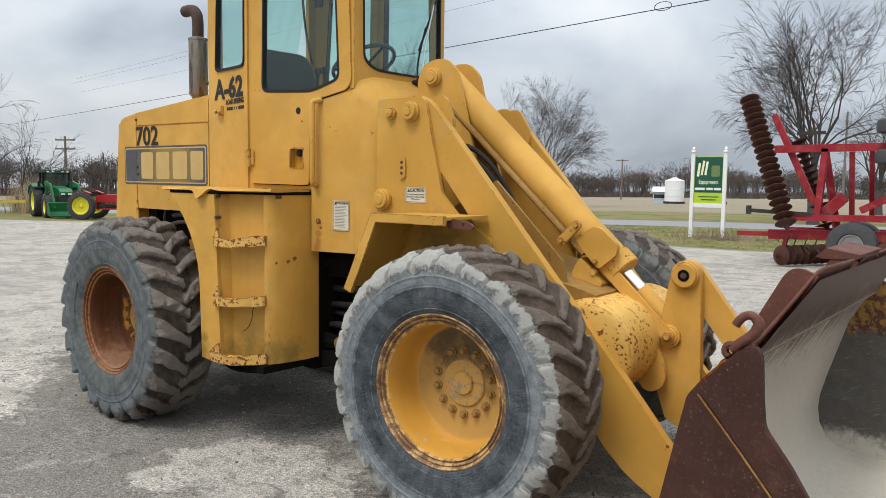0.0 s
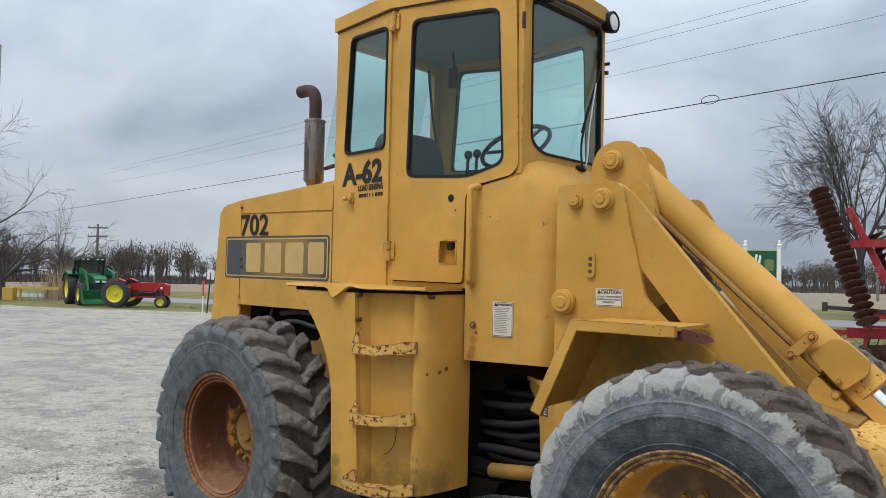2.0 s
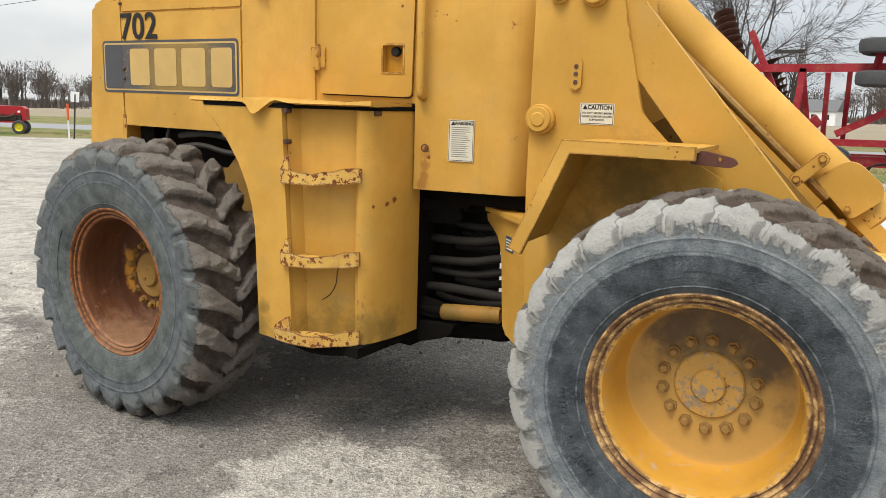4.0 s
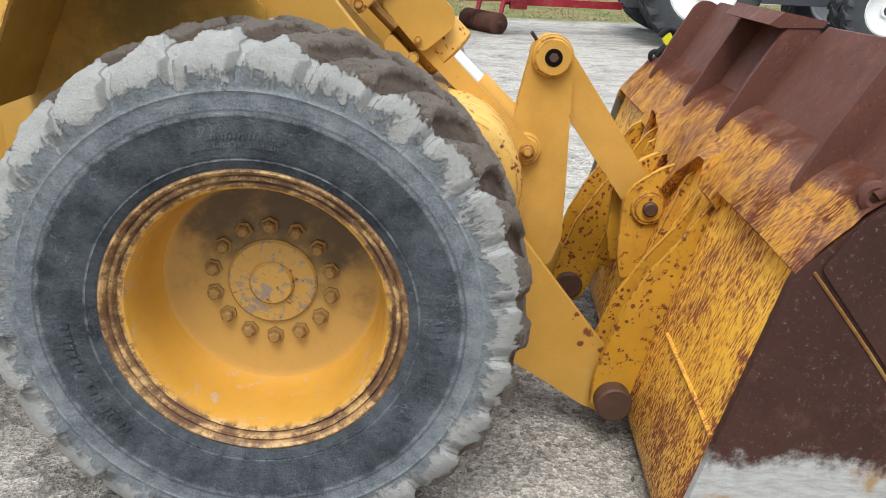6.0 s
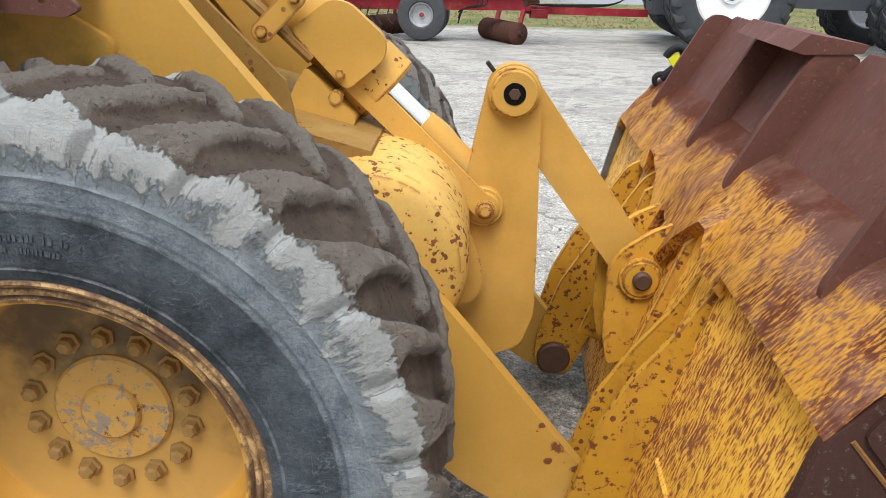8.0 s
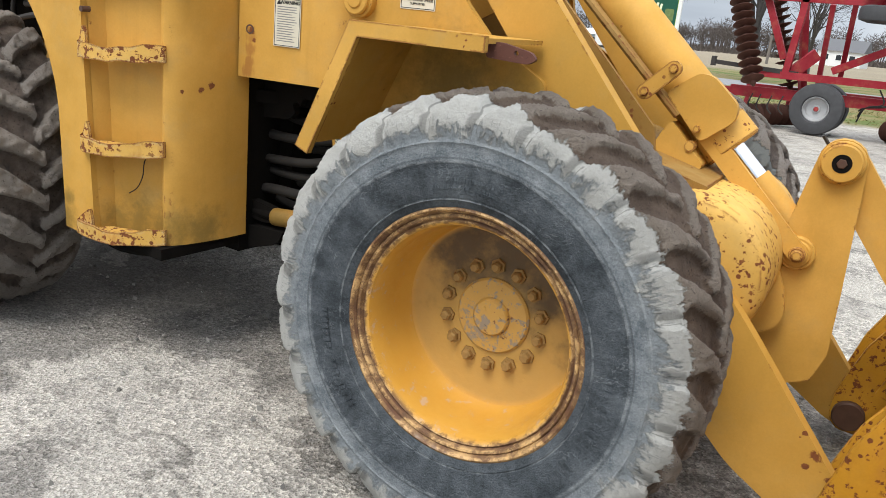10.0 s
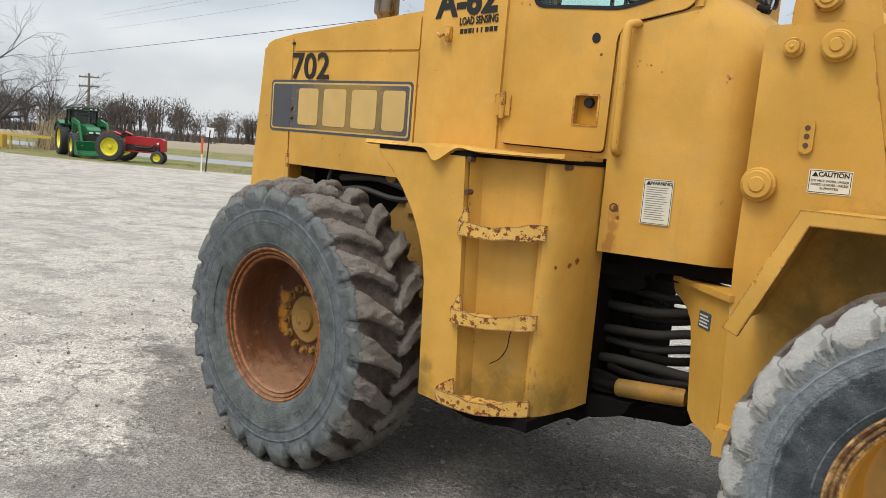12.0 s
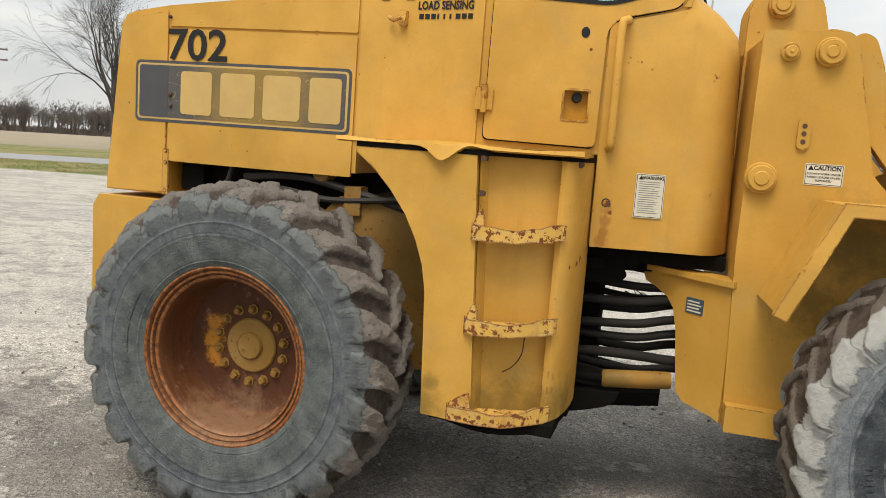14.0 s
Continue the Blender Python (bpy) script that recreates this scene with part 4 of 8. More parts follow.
bm = bmesh.new()
turned(bm, [(0, -0.02), (0.045, -0.02), (0.052, 0.0), (0.064, 0.01), (0.068, 0.02), (0.068, 0.408), (0.072, 0.412), (0.072, 0.424), (0.064, 0.43), (0.045, 0.435), (0, 0.435)], 28, pose(-1.48, -0.22, 2.19))
muffler = part("muffler", bm, sooty("muffler_steel"), loader, "soot-stained upright muffler", 35)
bm = bmesh.new()
pipe(bm, [(-1.48, -0.22, 2.60), (-1.48, -0.22, 2.74), (-1.505, -0.22, 2.805), (-1.565, -0.22, 2.83), (-1.645, -0.22, 2.83)], 0.042, 16)
part("elbow_pipe", bm, plain("rusted_pipe", (0.065, 0.038, 0.03), 0.8), muffler, "rust-brown elbow pipe", 40)
bm = bmesh.new()
rod(bm, (-1.36, -0.22, 2.28), (-1.0, -0.30, 2.30), 0.014, 8)
part("stay", bm, STEEL, muffler)

# Cab.
bm = prism(bmesh.new(), [TAIL, SEAM, NOSE, flip(NOSE), flip(SEAM), flip(TAIL)], 1.46, 1.545, lambda u, v, d: (u * 0.94, v * 0.88, d))
cab = part("cab", bm, YELLOW_DARK, loader, "yellow steel cab with dark rubber window seals")
SIDE_LEN, DOOR_LEN = 0.5787, 0.7983
rear_hole = soften([(0.118, 2.292), (0.542, 2.290), (0.548, 2.975), (0.165, 2.990)], 0.05)
door_hole = soften([(0.122, 2.121), (0.495, 2.108), (0.700, 2.173), (0.660, 2.976), (0.138, 2.983)], 0.05)
door_line = soften([(0.030, 1.562), (0.478, 1.556), (0.486, 2.015), (0.53, 2.062), (0.745, 2.112), (0.782, 2.16), (0.752, 3.045), (0.045, 3.055)], 0.025)


def inset(poly, d):
    """The outline moved inwards by d."""
    c = sum((Vector(p) for p in poly), Vector((0, 0))) / len(poly)
    return [tuple(Vector(p) + (c - Vector(p)).normalized() * d) for p in poly]


def window(name, a, b, hole, parent, sill=0.022):
    at = on_wall(a, b)
    bm = prism(bmesh.new(), inset(hole, -0.003), -0.030, 0.009, at, [inset(hole, 0.013)])
    seal = part(name, bm, BLACK, parent, "window with black rubber seal", 40)
    bm = prism(bmesh.new(), inset(hole, 0.008), -0.012, -0.007, at)
    pane = part("pane", bm, GLASS, seal, "faintly green glass pane")
    pane.visible_shadow = False
    return seal


for a, b, out in ((TAIL, SEAM, 1), (flip(SEAM), flip(TAIL), -1)):
    hole = rear_hole if out > 0 else [(SIDE_LEN - u, v) for u, v in rear_hole[::-1]]
    bm = prism(bmesh.new(), [(0, 1.53), (SIDE_LEN, 1.53), (SIDE_LEN, 3.085), (0, 3.085)], -0.035, 0.0, on_wall(a, b), [hole])
    panel = part("quarter_panel", bm, YELLOW, cab, "", 30)
    window("quarter_window", a, b, hole, cab)
for a, b, out in ((SEAM, NOSE, 1), (flip(NOSE), flip(SEAM), -1)):
    hole = door_hole if out > 0 else [(DOOR_LEN - u, v) for u, v in door_hole[::-1]]
    line = door_line if out > 0 else [(DOOR_LEN - u, v) for u, v in door_line[::-1]]
    rest = [(0, 1.53), (0.495, 1.53), (0.495, 1.17), (DOOR_LEN, 1.17), (DOOR_LEN, 3.085), (0, 3.085)]
    if out < 0:
        rest = [(DOOR_LEN - u, v) for u, v in rest[::-1]]
    bm = prism(bmesh.new(), rest, -0.045, -0.012, on_wall(a, b), [inset(line, 0.045)])
    part("door_frame", bm, YELLOW, cab, "", 30)
    cut = [rounded(0.340, 0.436, 1.660, 1.775, 0.006)] if out > 0 else []
    bm = prism(bmesh.new(), line, -0.03, 0.006, on_wall(a, b), [hole] + cut)
    door = part("door", bevelled(bm, 0.004, 2), YELLOW, loader, "yellow cab door with large window, shut", 30)
    window("door_window", a, b, hole, door)
    bm = prism(bmesh.new(), inset(line, -0.006), -0.034, -0.010, on_wall(a, b), [inset(line, 0.02)])
    part("door_seal", bm, BLACK, door)
    if out > 0:
        at = on_wall(a, b)
        bm = prism(bmesh.new(), rounded(0.333, 0.443, 1.653, 1.782, 0.008), -0.002, 0.0085, at, [rounded(0.341, 0.435, 1.661, 1.774, 0.004)])
        part("handle_recess_rim", bm, YELLOW_WORN, door)
        bm = prism(bmesh.new(), rounded(0.332, 0.444, 1.652, 1.783, 0.004), -0.040, -0.032, at)
        part("handle_recess", bm, plain("recess_orange", (0.50, 0.235, 0.018), 0.5, vary=0.3), door, "recessed door latch")
        bm = bmesh.new()
        rod(bm, at(0.392, 1.748, -0.034), at(0.392, 1.748, -0.006), 0.020, 16, chamfer=0.004)
        part("latch_button", bm, BLACK, door, "", 40)
        bm = prism(bmesh.new(), [(0.402 + 0.017 * math.cos(t), 2.000 + 0.021 * math.sin(t)) for t in [k * math.pi / 8 for k in range(16)]], 0.004, 0.0085, at)
        part("lock_hole", bm, BLACK, door)
        for z in (1.72, 2.985):
            bm = bmesh.new()
            for u, w in ((0.005, 0.032), (0.045, 0.03)):
                prism(bm, rounded(u - w / 2, u + w / 2, z - 0.045, z + 0.045, 0.006), 0.0, 0.016, at)
            rod(bm, at(0.025, z - 0.055, 0.018), at(0.025, z + 0.055, 0.018), 0.012, 10)
            part("hinge", bm, YELLOW_WORN, door)
# Rear wall and windscreen frame.
bm = prism(bmesh.new(), [(-0.47, 1.53), (0.47, 1.53), (0.47, 3.085), (-0.47, 3.085)], -0.97, -0.935, lambda u, v, d: (d, u, v), [rounded(-0.38, 0.38, 2.25, 2.98, 0.05)])
part("rear_wall", bm, YELLOW, cab)
swing = pose(-0.985, 0, 3.02, 0, 13, 0)
bm = prism(bmesh.new(), rounded(-0.40, 0.40, -0.78, 0.0, 0.04), -0.004, 0.004, lambda u, v, d: swing @ Vector((d, u, v)))
flap = part("rear_pane", bm, GLASS, cab, "rear glass pane swung open at its foot", 30)
flap.visible_shadow = False
for y in (-0.30, 0.30):
    bm = bmesh.new()
    rod(bm, swing @ Vector((-0.03, y, -0.62)), swing @ Vector((0.03, y, -0.62)), 0.022, 12, chamfer=0.005)
    part("pane_knob", bm, BLACK, flap, "", 40)
bm = bmesh.new()
pipe(bm, [swing @ Vector((0.0, -0.33, -0.70)), Vector((-1.05, -0.36, 2.30)), Vector((-0.96, -0.38, 2.33))], 0.012, 8)
part("pane_stay", bm, STEEL, flap, "", 40)
bm = prism(bmesh.new(), [(-0.40, 2.12), (0.40, 2.12), (0.40, 3.085), (-0.40, 3.085)], 0.345, 0.38, lambda u, v, d: (d, u, v), [soften([(-0.325, 2.285), (-0.22, 2.235), (0.36, 2.235), (0.36, 3.03), (-0.335, 3.03)], 0.05)])
part("windscreen_frame", bevelled(bm, 0.008, 2), YELLOW, cab, "", 30)
shape = soften([(-0.325, 2.285), (-0.22, 2.235), (0.36, 2.235), (0.36, 3.03), (-0.335, 3.03)], 0.05)
bm = prism(bmesh.new(), inset(shape, -0.002), 0.352, 0.386, lambda u, v, d: (d, u, v), [inset(shape, 0.012)])
part("windscreen_seal", bm, BLACK, cab)
bm = prism(bmesh.new(), inset(shape, 0.008), 0.368, 0.373, lambda u, v, d: (d, u, v))
part("windscreen", bm, GLASS, cab, "greenish windscreen").visible_shadow = False

# Roof with its curved front edge and two work lamps.
plan = [(-0.985, -0.485), (-0.40, -0.588), (0.40, -0.418), (0.425, -0.32), (0.445, 0.0), (0.425, 0.32), (0.40, 0.418), (-0.40, 0.588), (-0.985, 0.485)]
bm = prism(bmesh.new(), plan, 3.062, 3.142, lambda u, v, d: (u, v, d))
part("roof", bevelled(bm, 0.028, 3), YELLOW, loader, "yellow cab roof with rounded edge", 32)
bm = prism(bmesh.new(), [(u * 0.985, v * 0.985) for u, v in plan], 3.052, 3.064, lambda u, v, d: (u, v, d))
part("roof_gutter", bm, PIN, loader, "rusted seam under the roof")
for y in (-0.27, 0.385):
    bm = bmesh.new()
    turned(bm, [(0, -0.05), (0.035, -0.05), (0.055, -0.03), (0.062, 0.0), (0.062, 0.022), (0.056, 0.026), (0.050, 0.020), (0, 0.020)], 28, pose(0.425, y, 3.070, 0, 90, 8 if y < 0 else 0))
    lamp = part("work_lamp", bm, BLACK, loader, "round work lamp in a black housing", 35)
    bm = bmesh.new()
    turned(bm, [(0, 0.030), (0.03, 0.027), (0.049, 0.019), (0, 0.019)], 28, pose(0.425, y, 3.070, 0, 90, 8 if y < 0 else 0))
    part("lens", bm, plain("lamp_lens", (0.78, 0.78, 0.76), 0.12, vary=0.15, scale=60), lamp, "clear ribbed lens", 40)

# Cowl: the bulging lower front of the cab.
bm = bmesh.new()
rings = []
for z, xf in ((1.160, 0.615), (1.165, 0.62), (1.6, 0.605), (1.96, 0.585), (2.04, 0.565), (2.11, 0.505), (2.17, 0.43), (2.20, 0.386)):
    half = []
    for dx, y in ((-0.30, None), (-0.22, None), (-0.14, None), (-0.085, -0.37), (-0.045, -0.325), (-0.015, -0.27), (0.0, -0.20), (0.0, 0.0)):
        x = xf + dx
        edge = -0.57 + 0.17 * (x + 0.40) / 0.78
        half.append((x, edge + 0.0 if y is None else max(y, edge)))
    half = [(0.085, -0.467)] + half
    if z > 2.08:
        half = [(max(x, 0.372), max(y, -0.40)) for x, y in half]
    rings.append([bm.verts.new((x, y, z)) for x, y in half + [(x, -y) for x, y in half[-2::-1]]])
for p, q in zip(rings, rings[1:]):
    for k in range(len(p)):
        bm.faces.new((p[k], p[(k + 1) % len(p)], q[(k + 1) % len(p)], q[k]))
bm.faces.new(rings[0]), bm.faces.new(rings[-1][::-1])
part("cowl", bm, YELLOW, loader, "rounded yellow lower front of the cab", 40)
# Grab rail by the door.
bm = bmesh.new()
g = wall_pose(SEAM, NOSE, 0, 0, 0)
pipe(bm, [g @ Vector((0.565, 2.055, 0.0)), g @ Vector((0.553, 2.050, 0.035)), g @ Vector((0.535, 2.02, 0.045)), g @ Vector((0.535, 1.8, 0.045)), g @ Vector((0.535, 1.60, 0.045)), g @ Vector((0.535, 1.565, 0.035)), g @ Vector((0.535, 1.56, 0.0))], 0.017, 10)
part("grab_rail", bm, YELLOW, loader, "", 40)
# Wiper and its arm, stay cables.
bm = bmesh.new()
pipe(bm, [(0.43, 0.09, 2.21), (0.40, 0.13, 2.34), (0.396, 0.20, 2.55)], 0.006)
pipe(bm, [(0.394, 0.14, 2.40), (0.392, 0.22, 2.56), (0.392, 0.33, 2.80), (0.392, 0.34, 2.92)], 0.007)
rod(bm, (0.45, 0.085, 2.185), (0.40, 0.09, 2.20), 0.016, 10)
part("wiper", bm, BLACK, loader)
bm = bmesh.new()
pipe(bm, [(0.45, 0.085, 2.19), (0.455, 0.10, 2.24), (0.43, 0.16, 2.42), (0.415, 0.22, 2.58), (0.402, 0.27, 2.70)], 0.0045, 6)
part("washer_hose", bm, plain("silver_hose", (0.55, 0.55, 0.54), 0.35, 0.3), loader, "thin silver hose hanging from the wiper", 40)
bm = bmesh.new()
box(bm, 0.36, 0.395, 0.405, 0.420, 2.78, 2.80)
part("mirror_bracket", bm, STEEL, loader)
part("mirror_stub", rod(bmesh.new(), (0.375, 0.405, 2.84), (0.405, 0.412, 2.84), 0.010, 8), STEEL, loader)
part("mirror_stub", rod(bmesh.new(), (0.385, -0.41, 2.93), (0.385, -0.41, 2.85), 0.010, 8), STEEL, loader)

# Inside the cab.
VINYL = plain("black_vinyl", (0.022, 0.023, 0.025), 0.55)
bm = bmesh.new()
prism(bm, soften([(-0.26, 0.0), (0.26, 0.0), (0.27, 0.42), (0.2, 0.55), (-0.2, 0.55), (-0.27, 0.42)], 0.08), 0.0, 0.11, lambda u, v, d: (-0.80 + d - 0.12 * v, u, 1.93 + v))
box(bm, -0.80, -0.28, -0.25, 0.25, 1.84, 1.95)
seat = part("seat", bevelled(bm, 0.025, 2), VINYL, loader, "black vinyl operator seat", 40)
bm = bmesh.new()
box(bm, -0.70, -0.36, -0.2, 0.2, 1.545, 1.84)
part("seat_base", bm, STEEL, seat)
bm = bmesh.new()
tilt = pose(0.05, 0.0, 2.33, 0, -28, 0)
ringp = [tilt @ Vector((0.205 * math.cos(k * math.pi / 12), 0.205 * math.sin(k * math.pi / 12), 0)) for k in range(25)]
pipe(bm, ringp, 0.013, 8, False)
for k in (0, 8, 16):
    rod(bm, tilt @ Vector((0, 0, -0.02)), ringp[k], 0.010, 8)
rod(bm, tilt @ Vector((0, 0, 0.01)), tilt @ Vector((0, 0, -0.75)), 0.028, 12)
part("steering_wheel", bm, VINYL, loader, "black steering wheel on its column", 40)
bm = bmesh.new()
box(bm, 0.10, 0.35, -0.33, 0.33, 1.545, 2.12)
part("dashboard", bevelled(bm, 0.03, 2), plain("dash_grey", (0.06, 0.062, 0.06), 0.6), loader)
for x, y in ((-0.12, -0.28), (-0.05, -0.29), (-0.25, 0.3)):
    bm = bmesh.new()
    rod(bm, (x, y, 1.55), (x + 0.05, y, 2.24), 0.009, 8)
    turned(bm, [(0, -0.03), (0.018, -0.018), (0.024, 0), (0.018, 0.018), (0, 0.026)], 12, pose(x + 0.05, y, 2.26))
    part("control_lever", bm, BLACK, loader, "", 40)
bm = bmesh.new()
prism(bm, plan, 3.04, 3.052, lambda u, v, d: (u * 0.95, v * 0.95, d))
part("headliner", bm, plain("headliner_grey", (0.17, 0.175, 0.17), 0.85), loader, "grey roof lining")
bm = bmesh.new()
rod(bm, (-0.62, 0.2, 3.03), (-0.6, 0.2, 2.92), 0.008, 8)
box(bm, -0.64, -0.57, 0.185, 0.20, 2.80, 2.93)
pipe(bm, [(-0.92, 0.30, 2.98), (-0.90, 0.32, 2.7), (-0.90, 0.38, 2.45)], 0.009)
part("inner_mirror", bm, BLACK, loader)

# Lettering on the quarter panel.
writing("model_mark", "A-62", 0.178, wall_pose(TAIL, SEAM, 0.315, 2.167, 0.003), INK, cab, "black lettering A-62", 1.16, 0.0065)
writing("small_mark", "LOAD SENSING", 0.046, wall_pose(TAIL, SEAM, 0.405, 2.082, 0.003), INK, cab, "black lettering LOAD SENSING", 0.80, 0.0012)
at = on_wall(TAIL, SEAM)
for k in range(9):
    bm = prism(bmesh.new(), [(0.285 + k * 0.028, 2.030), (0.285 + k * 0.028 + (0.020 if k < 3 or k > 5 else 0.007), 2.030), (0.285 + k * 0.028 + (0.020 if k < 3 or k > 5 else 0.007), 2.050), (0.285 + k * 0.028, 2.050)], 0.0, 0.003, at)
    part("small_bar", bm, INK, cab)
bm = bmesh.new()
prism(bm, rounded(0.196, 0.232, 2.0, 2.065, 0.008), 0.0, 0.02, at)
pipe(bm, [at(0.15, 2.035, 0.02), at(0.185, 2.02, 0.035), at(0.225, 2.03, 0.035), at(0.235, 1.995, 0.03)], 0.008)
part("latch_handle", bm, YELLOW_WORN, cab)

# Rear fender with the step column.
arch = [(-0.447, 0.495), (-0.458, 0.80), (-0.465, 0.976), (-0.482, 1.07), (-0.515, 1.165), (-0.562, 1.255), (-0.626, 1.341), (-0.70, 1.418), (-0.772, 1.474), (-0.79, 1.515), (-0.30, 1.515), (-0.250, 0.545), (-0.248, 0.485)]
bm = prism(bmesh.new(), arch, -0.885, -0.44)
fender = part("rear_fender", bevelled(bm, 0.006, 2), YELLOW, loader, "yellow rear fender with built-in steps", 30)
bm = prism(bmesh.new(), [(-0.250, -0.862), (-0.232, -0.800), (-0.004, -0.705), (-0.010, -0.748), (0.012, -0.756), (0.030, -0.742), (0.050, -0.690), (0.066, -0.60), (0.074, -0.50), (0.074, -0.40), (-0.250, -0.40)], 0.50, 1.512, lambda u, v, d: (u - (0.042 * (d - 0.5) if u < -0.23 else 0), v, d))
part("step_column", bevelled(bm, 0.006, 2, 40), YELLOW, fender, "", 42)
for z, reach in ((1.225, 0.0), (0.875, 0.0), (0.530, 0.045)):
    bm = bmesh.new()
    outer = [(-0.300 - reach, -0.886), (-0.292 - reach, -0.906), (-0.262 - 0.5 * reach, -0.914), (-0.215, -0.911), (-0.17, -0.905), (-0.125, -0.893), (-0.085, -0.876), (-0.050, -0.848), (-0.02, -0.818), (0.010, -0.788), (0.030, -0.768)]
    inner = [(x - 0.006, y + 0.014) for x, y in outer[::-1]]
    jit = random.Random(int(z * 100))
    rows = []
    for i, (x, y) in enumerate(outer):
        torn = 0.018 * smooth01(6.5, 8.0, i) + (0.010 if i == 0 else 0.0) - 0.007 * (3 < i < 6)
        wave, out = jit.uniform(-0.004, 0.004), jit.uniform(-0.004, 0.003)
        lo, hi = z - 0.026 + 0.012 * math.sin(7 * x) + wave, z + 0.020 + torn + 0.4 * wave
        xi, yi = inner[len(outer) - 1 - i]
        rows.append([bm.verts.new(p) for p in ((x, y + out, lo), (x, y + out, hi), (xi, yi + out, hi - 0.002), (xi, yi + out, lo))])
    for a, b in zip(rows, rows[1:]):
        for n in range(4):
            bm.faces.new((a[n], a[(n + 1) % 4], b[(n + 1) % 4], b[n]))
    bm.faces.new(rows[0]), bm.faces.new(rows[-1][::-1])
    prism(bm, [(-0.29 - reach, -0.893), (-0.17, -0.892), (-0.09, -0.865), (0.0, -0.785), (-0.01, -0.72), (-0.24, -0.81)], z - 0.010, z - 0.002, lambda u, v, d: (u, v, d + 0.006 * math.sin(14 * u)))
    prism(bm, [(-0.300 - reach, z - 0.01), (-0.245, z - 0.01), (-0.252, z + 0.050), (-0.262, z + 0.078), (-0.274, z + 0.074), (-0.288 - reach, z + 0.035)], -0.895, -0.884)
    part("step", bevelled(bm, 0.0035, 1), YELLOW_STEP, fender, "chipped yellow step", 30)
# Near-black strip added for the shade in the gap under the deck lip.
bm = prism(bmesh.new(), [(-0.775, -0.8875), (-0.262, -0.8875), (-0.246, -0.866), (-0.234, -0.806), (-0.010, -0.711), (-0.015, -0.752), (0.012, -0.761), (0.034, -0.746), (0.055, -0.692), (0.071, -0.60), (0.079, -0.50), (0.079, -0.42), (-0.775, -0.42)], 1.497, 1.5155, lambda u, v, d: (u, v, d))
part("deck_gap_strip", bm, NEAR_BLACK, fender)
# Deck lip, buckled near its middle.
bm = bmesh.new()
rows = []
for i in range(41):
    x = -0.86 + i * (0.93 / 40)
    bow = math.exp(-((x + 0.425) / 0.055) ** 2)
    kink = math.exp(-((x + 0.33) / 0.05) ** 2)
    lift = 0.006 * math.sin(11 * x) + 0.004
    line = -0.885 if x < -0.26 else -0.885 + (x + 0.26) * 0.42
    rows.append([bm.verts.new(p) for p in ((x, -0.47, 1.528), (x, line + 0.06, 1.530 + lift), (x, line - 0.005 - 0.02 * bow, 1.528 + lift - 0.014 * bow), (x, line - 0.012 - 0.03 * bow, 1.518 - 0.050 * bow + 0.012 * kink), (x, line + 0.02, 1.512 - 0.03 * bow), (x, -0.47, 1.515))])
for a, b in zip(rows, rows[1:]):
    for k in range(6):
        bm.faces.new((a[k], a[(k + 1) % 6], b[(k + 1) % 6], b[k]))
bm.faces.new(rows[0]), bm.faces.new(rows[-1][::-1])
part("deck_lip", bm, YELLOW, fender, "buckled sheet-metal deck edge", 50)
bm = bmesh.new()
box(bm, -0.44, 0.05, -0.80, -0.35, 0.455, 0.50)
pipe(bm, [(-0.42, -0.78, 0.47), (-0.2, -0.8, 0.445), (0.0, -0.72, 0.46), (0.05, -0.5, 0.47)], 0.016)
part("skid_plate", bm, NEAR_BLACK, fender)
for x, y, z in ((-0.272, -0.892, 1.487), (0.052, -0.70, 1.487), (-0.272, -0.892, 1.36)):
    part("bolt", rod(bmesh.new(), (x, y - 0.004, z), (x, y + 0.03, z), 0.011, 10), PIN, fender)

bm = bmesh.new()
pipe(bm, [(-0.085, -0.757, 0.845), (-0.090, -0.770, 0.81), (-0.094, -0.775, 0.757), (-0.122, -0.780, 0.708), (-0.160, -0.790, 0.680)], 0.0022, 5)
part("loose_wire", bm, BLACK, fender)

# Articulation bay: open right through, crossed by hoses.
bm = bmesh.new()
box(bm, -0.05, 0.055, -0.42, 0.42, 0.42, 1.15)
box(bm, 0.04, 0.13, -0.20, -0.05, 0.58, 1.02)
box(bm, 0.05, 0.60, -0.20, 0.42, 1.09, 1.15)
part("bay_wall", bevelled(bm, 0.006, 1), NEAR_BLACK, loader, "near-black bay wall")
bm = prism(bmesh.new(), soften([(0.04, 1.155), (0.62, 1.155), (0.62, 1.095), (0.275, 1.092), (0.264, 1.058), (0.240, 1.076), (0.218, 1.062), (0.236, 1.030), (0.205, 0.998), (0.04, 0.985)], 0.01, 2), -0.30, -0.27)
part("hinge_hook", bevelled(bm, 0.004, 1), NEAR_BLACK, loader, "black hooked hinge plate")
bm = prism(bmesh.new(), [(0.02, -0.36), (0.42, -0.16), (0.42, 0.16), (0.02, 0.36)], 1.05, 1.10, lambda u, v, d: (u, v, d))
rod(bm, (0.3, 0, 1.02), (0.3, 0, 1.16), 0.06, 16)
part("centre_hinge", bm, NEAR_BLACK, loader)
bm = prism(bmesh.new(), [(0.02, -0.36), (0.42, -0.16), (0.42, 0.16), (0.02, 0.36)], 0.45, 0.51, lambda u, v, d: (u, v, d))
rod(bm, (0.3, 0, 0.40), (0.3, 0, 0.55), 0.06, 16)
part("centre_hinge", bm, NEAR_BLACK, loader)
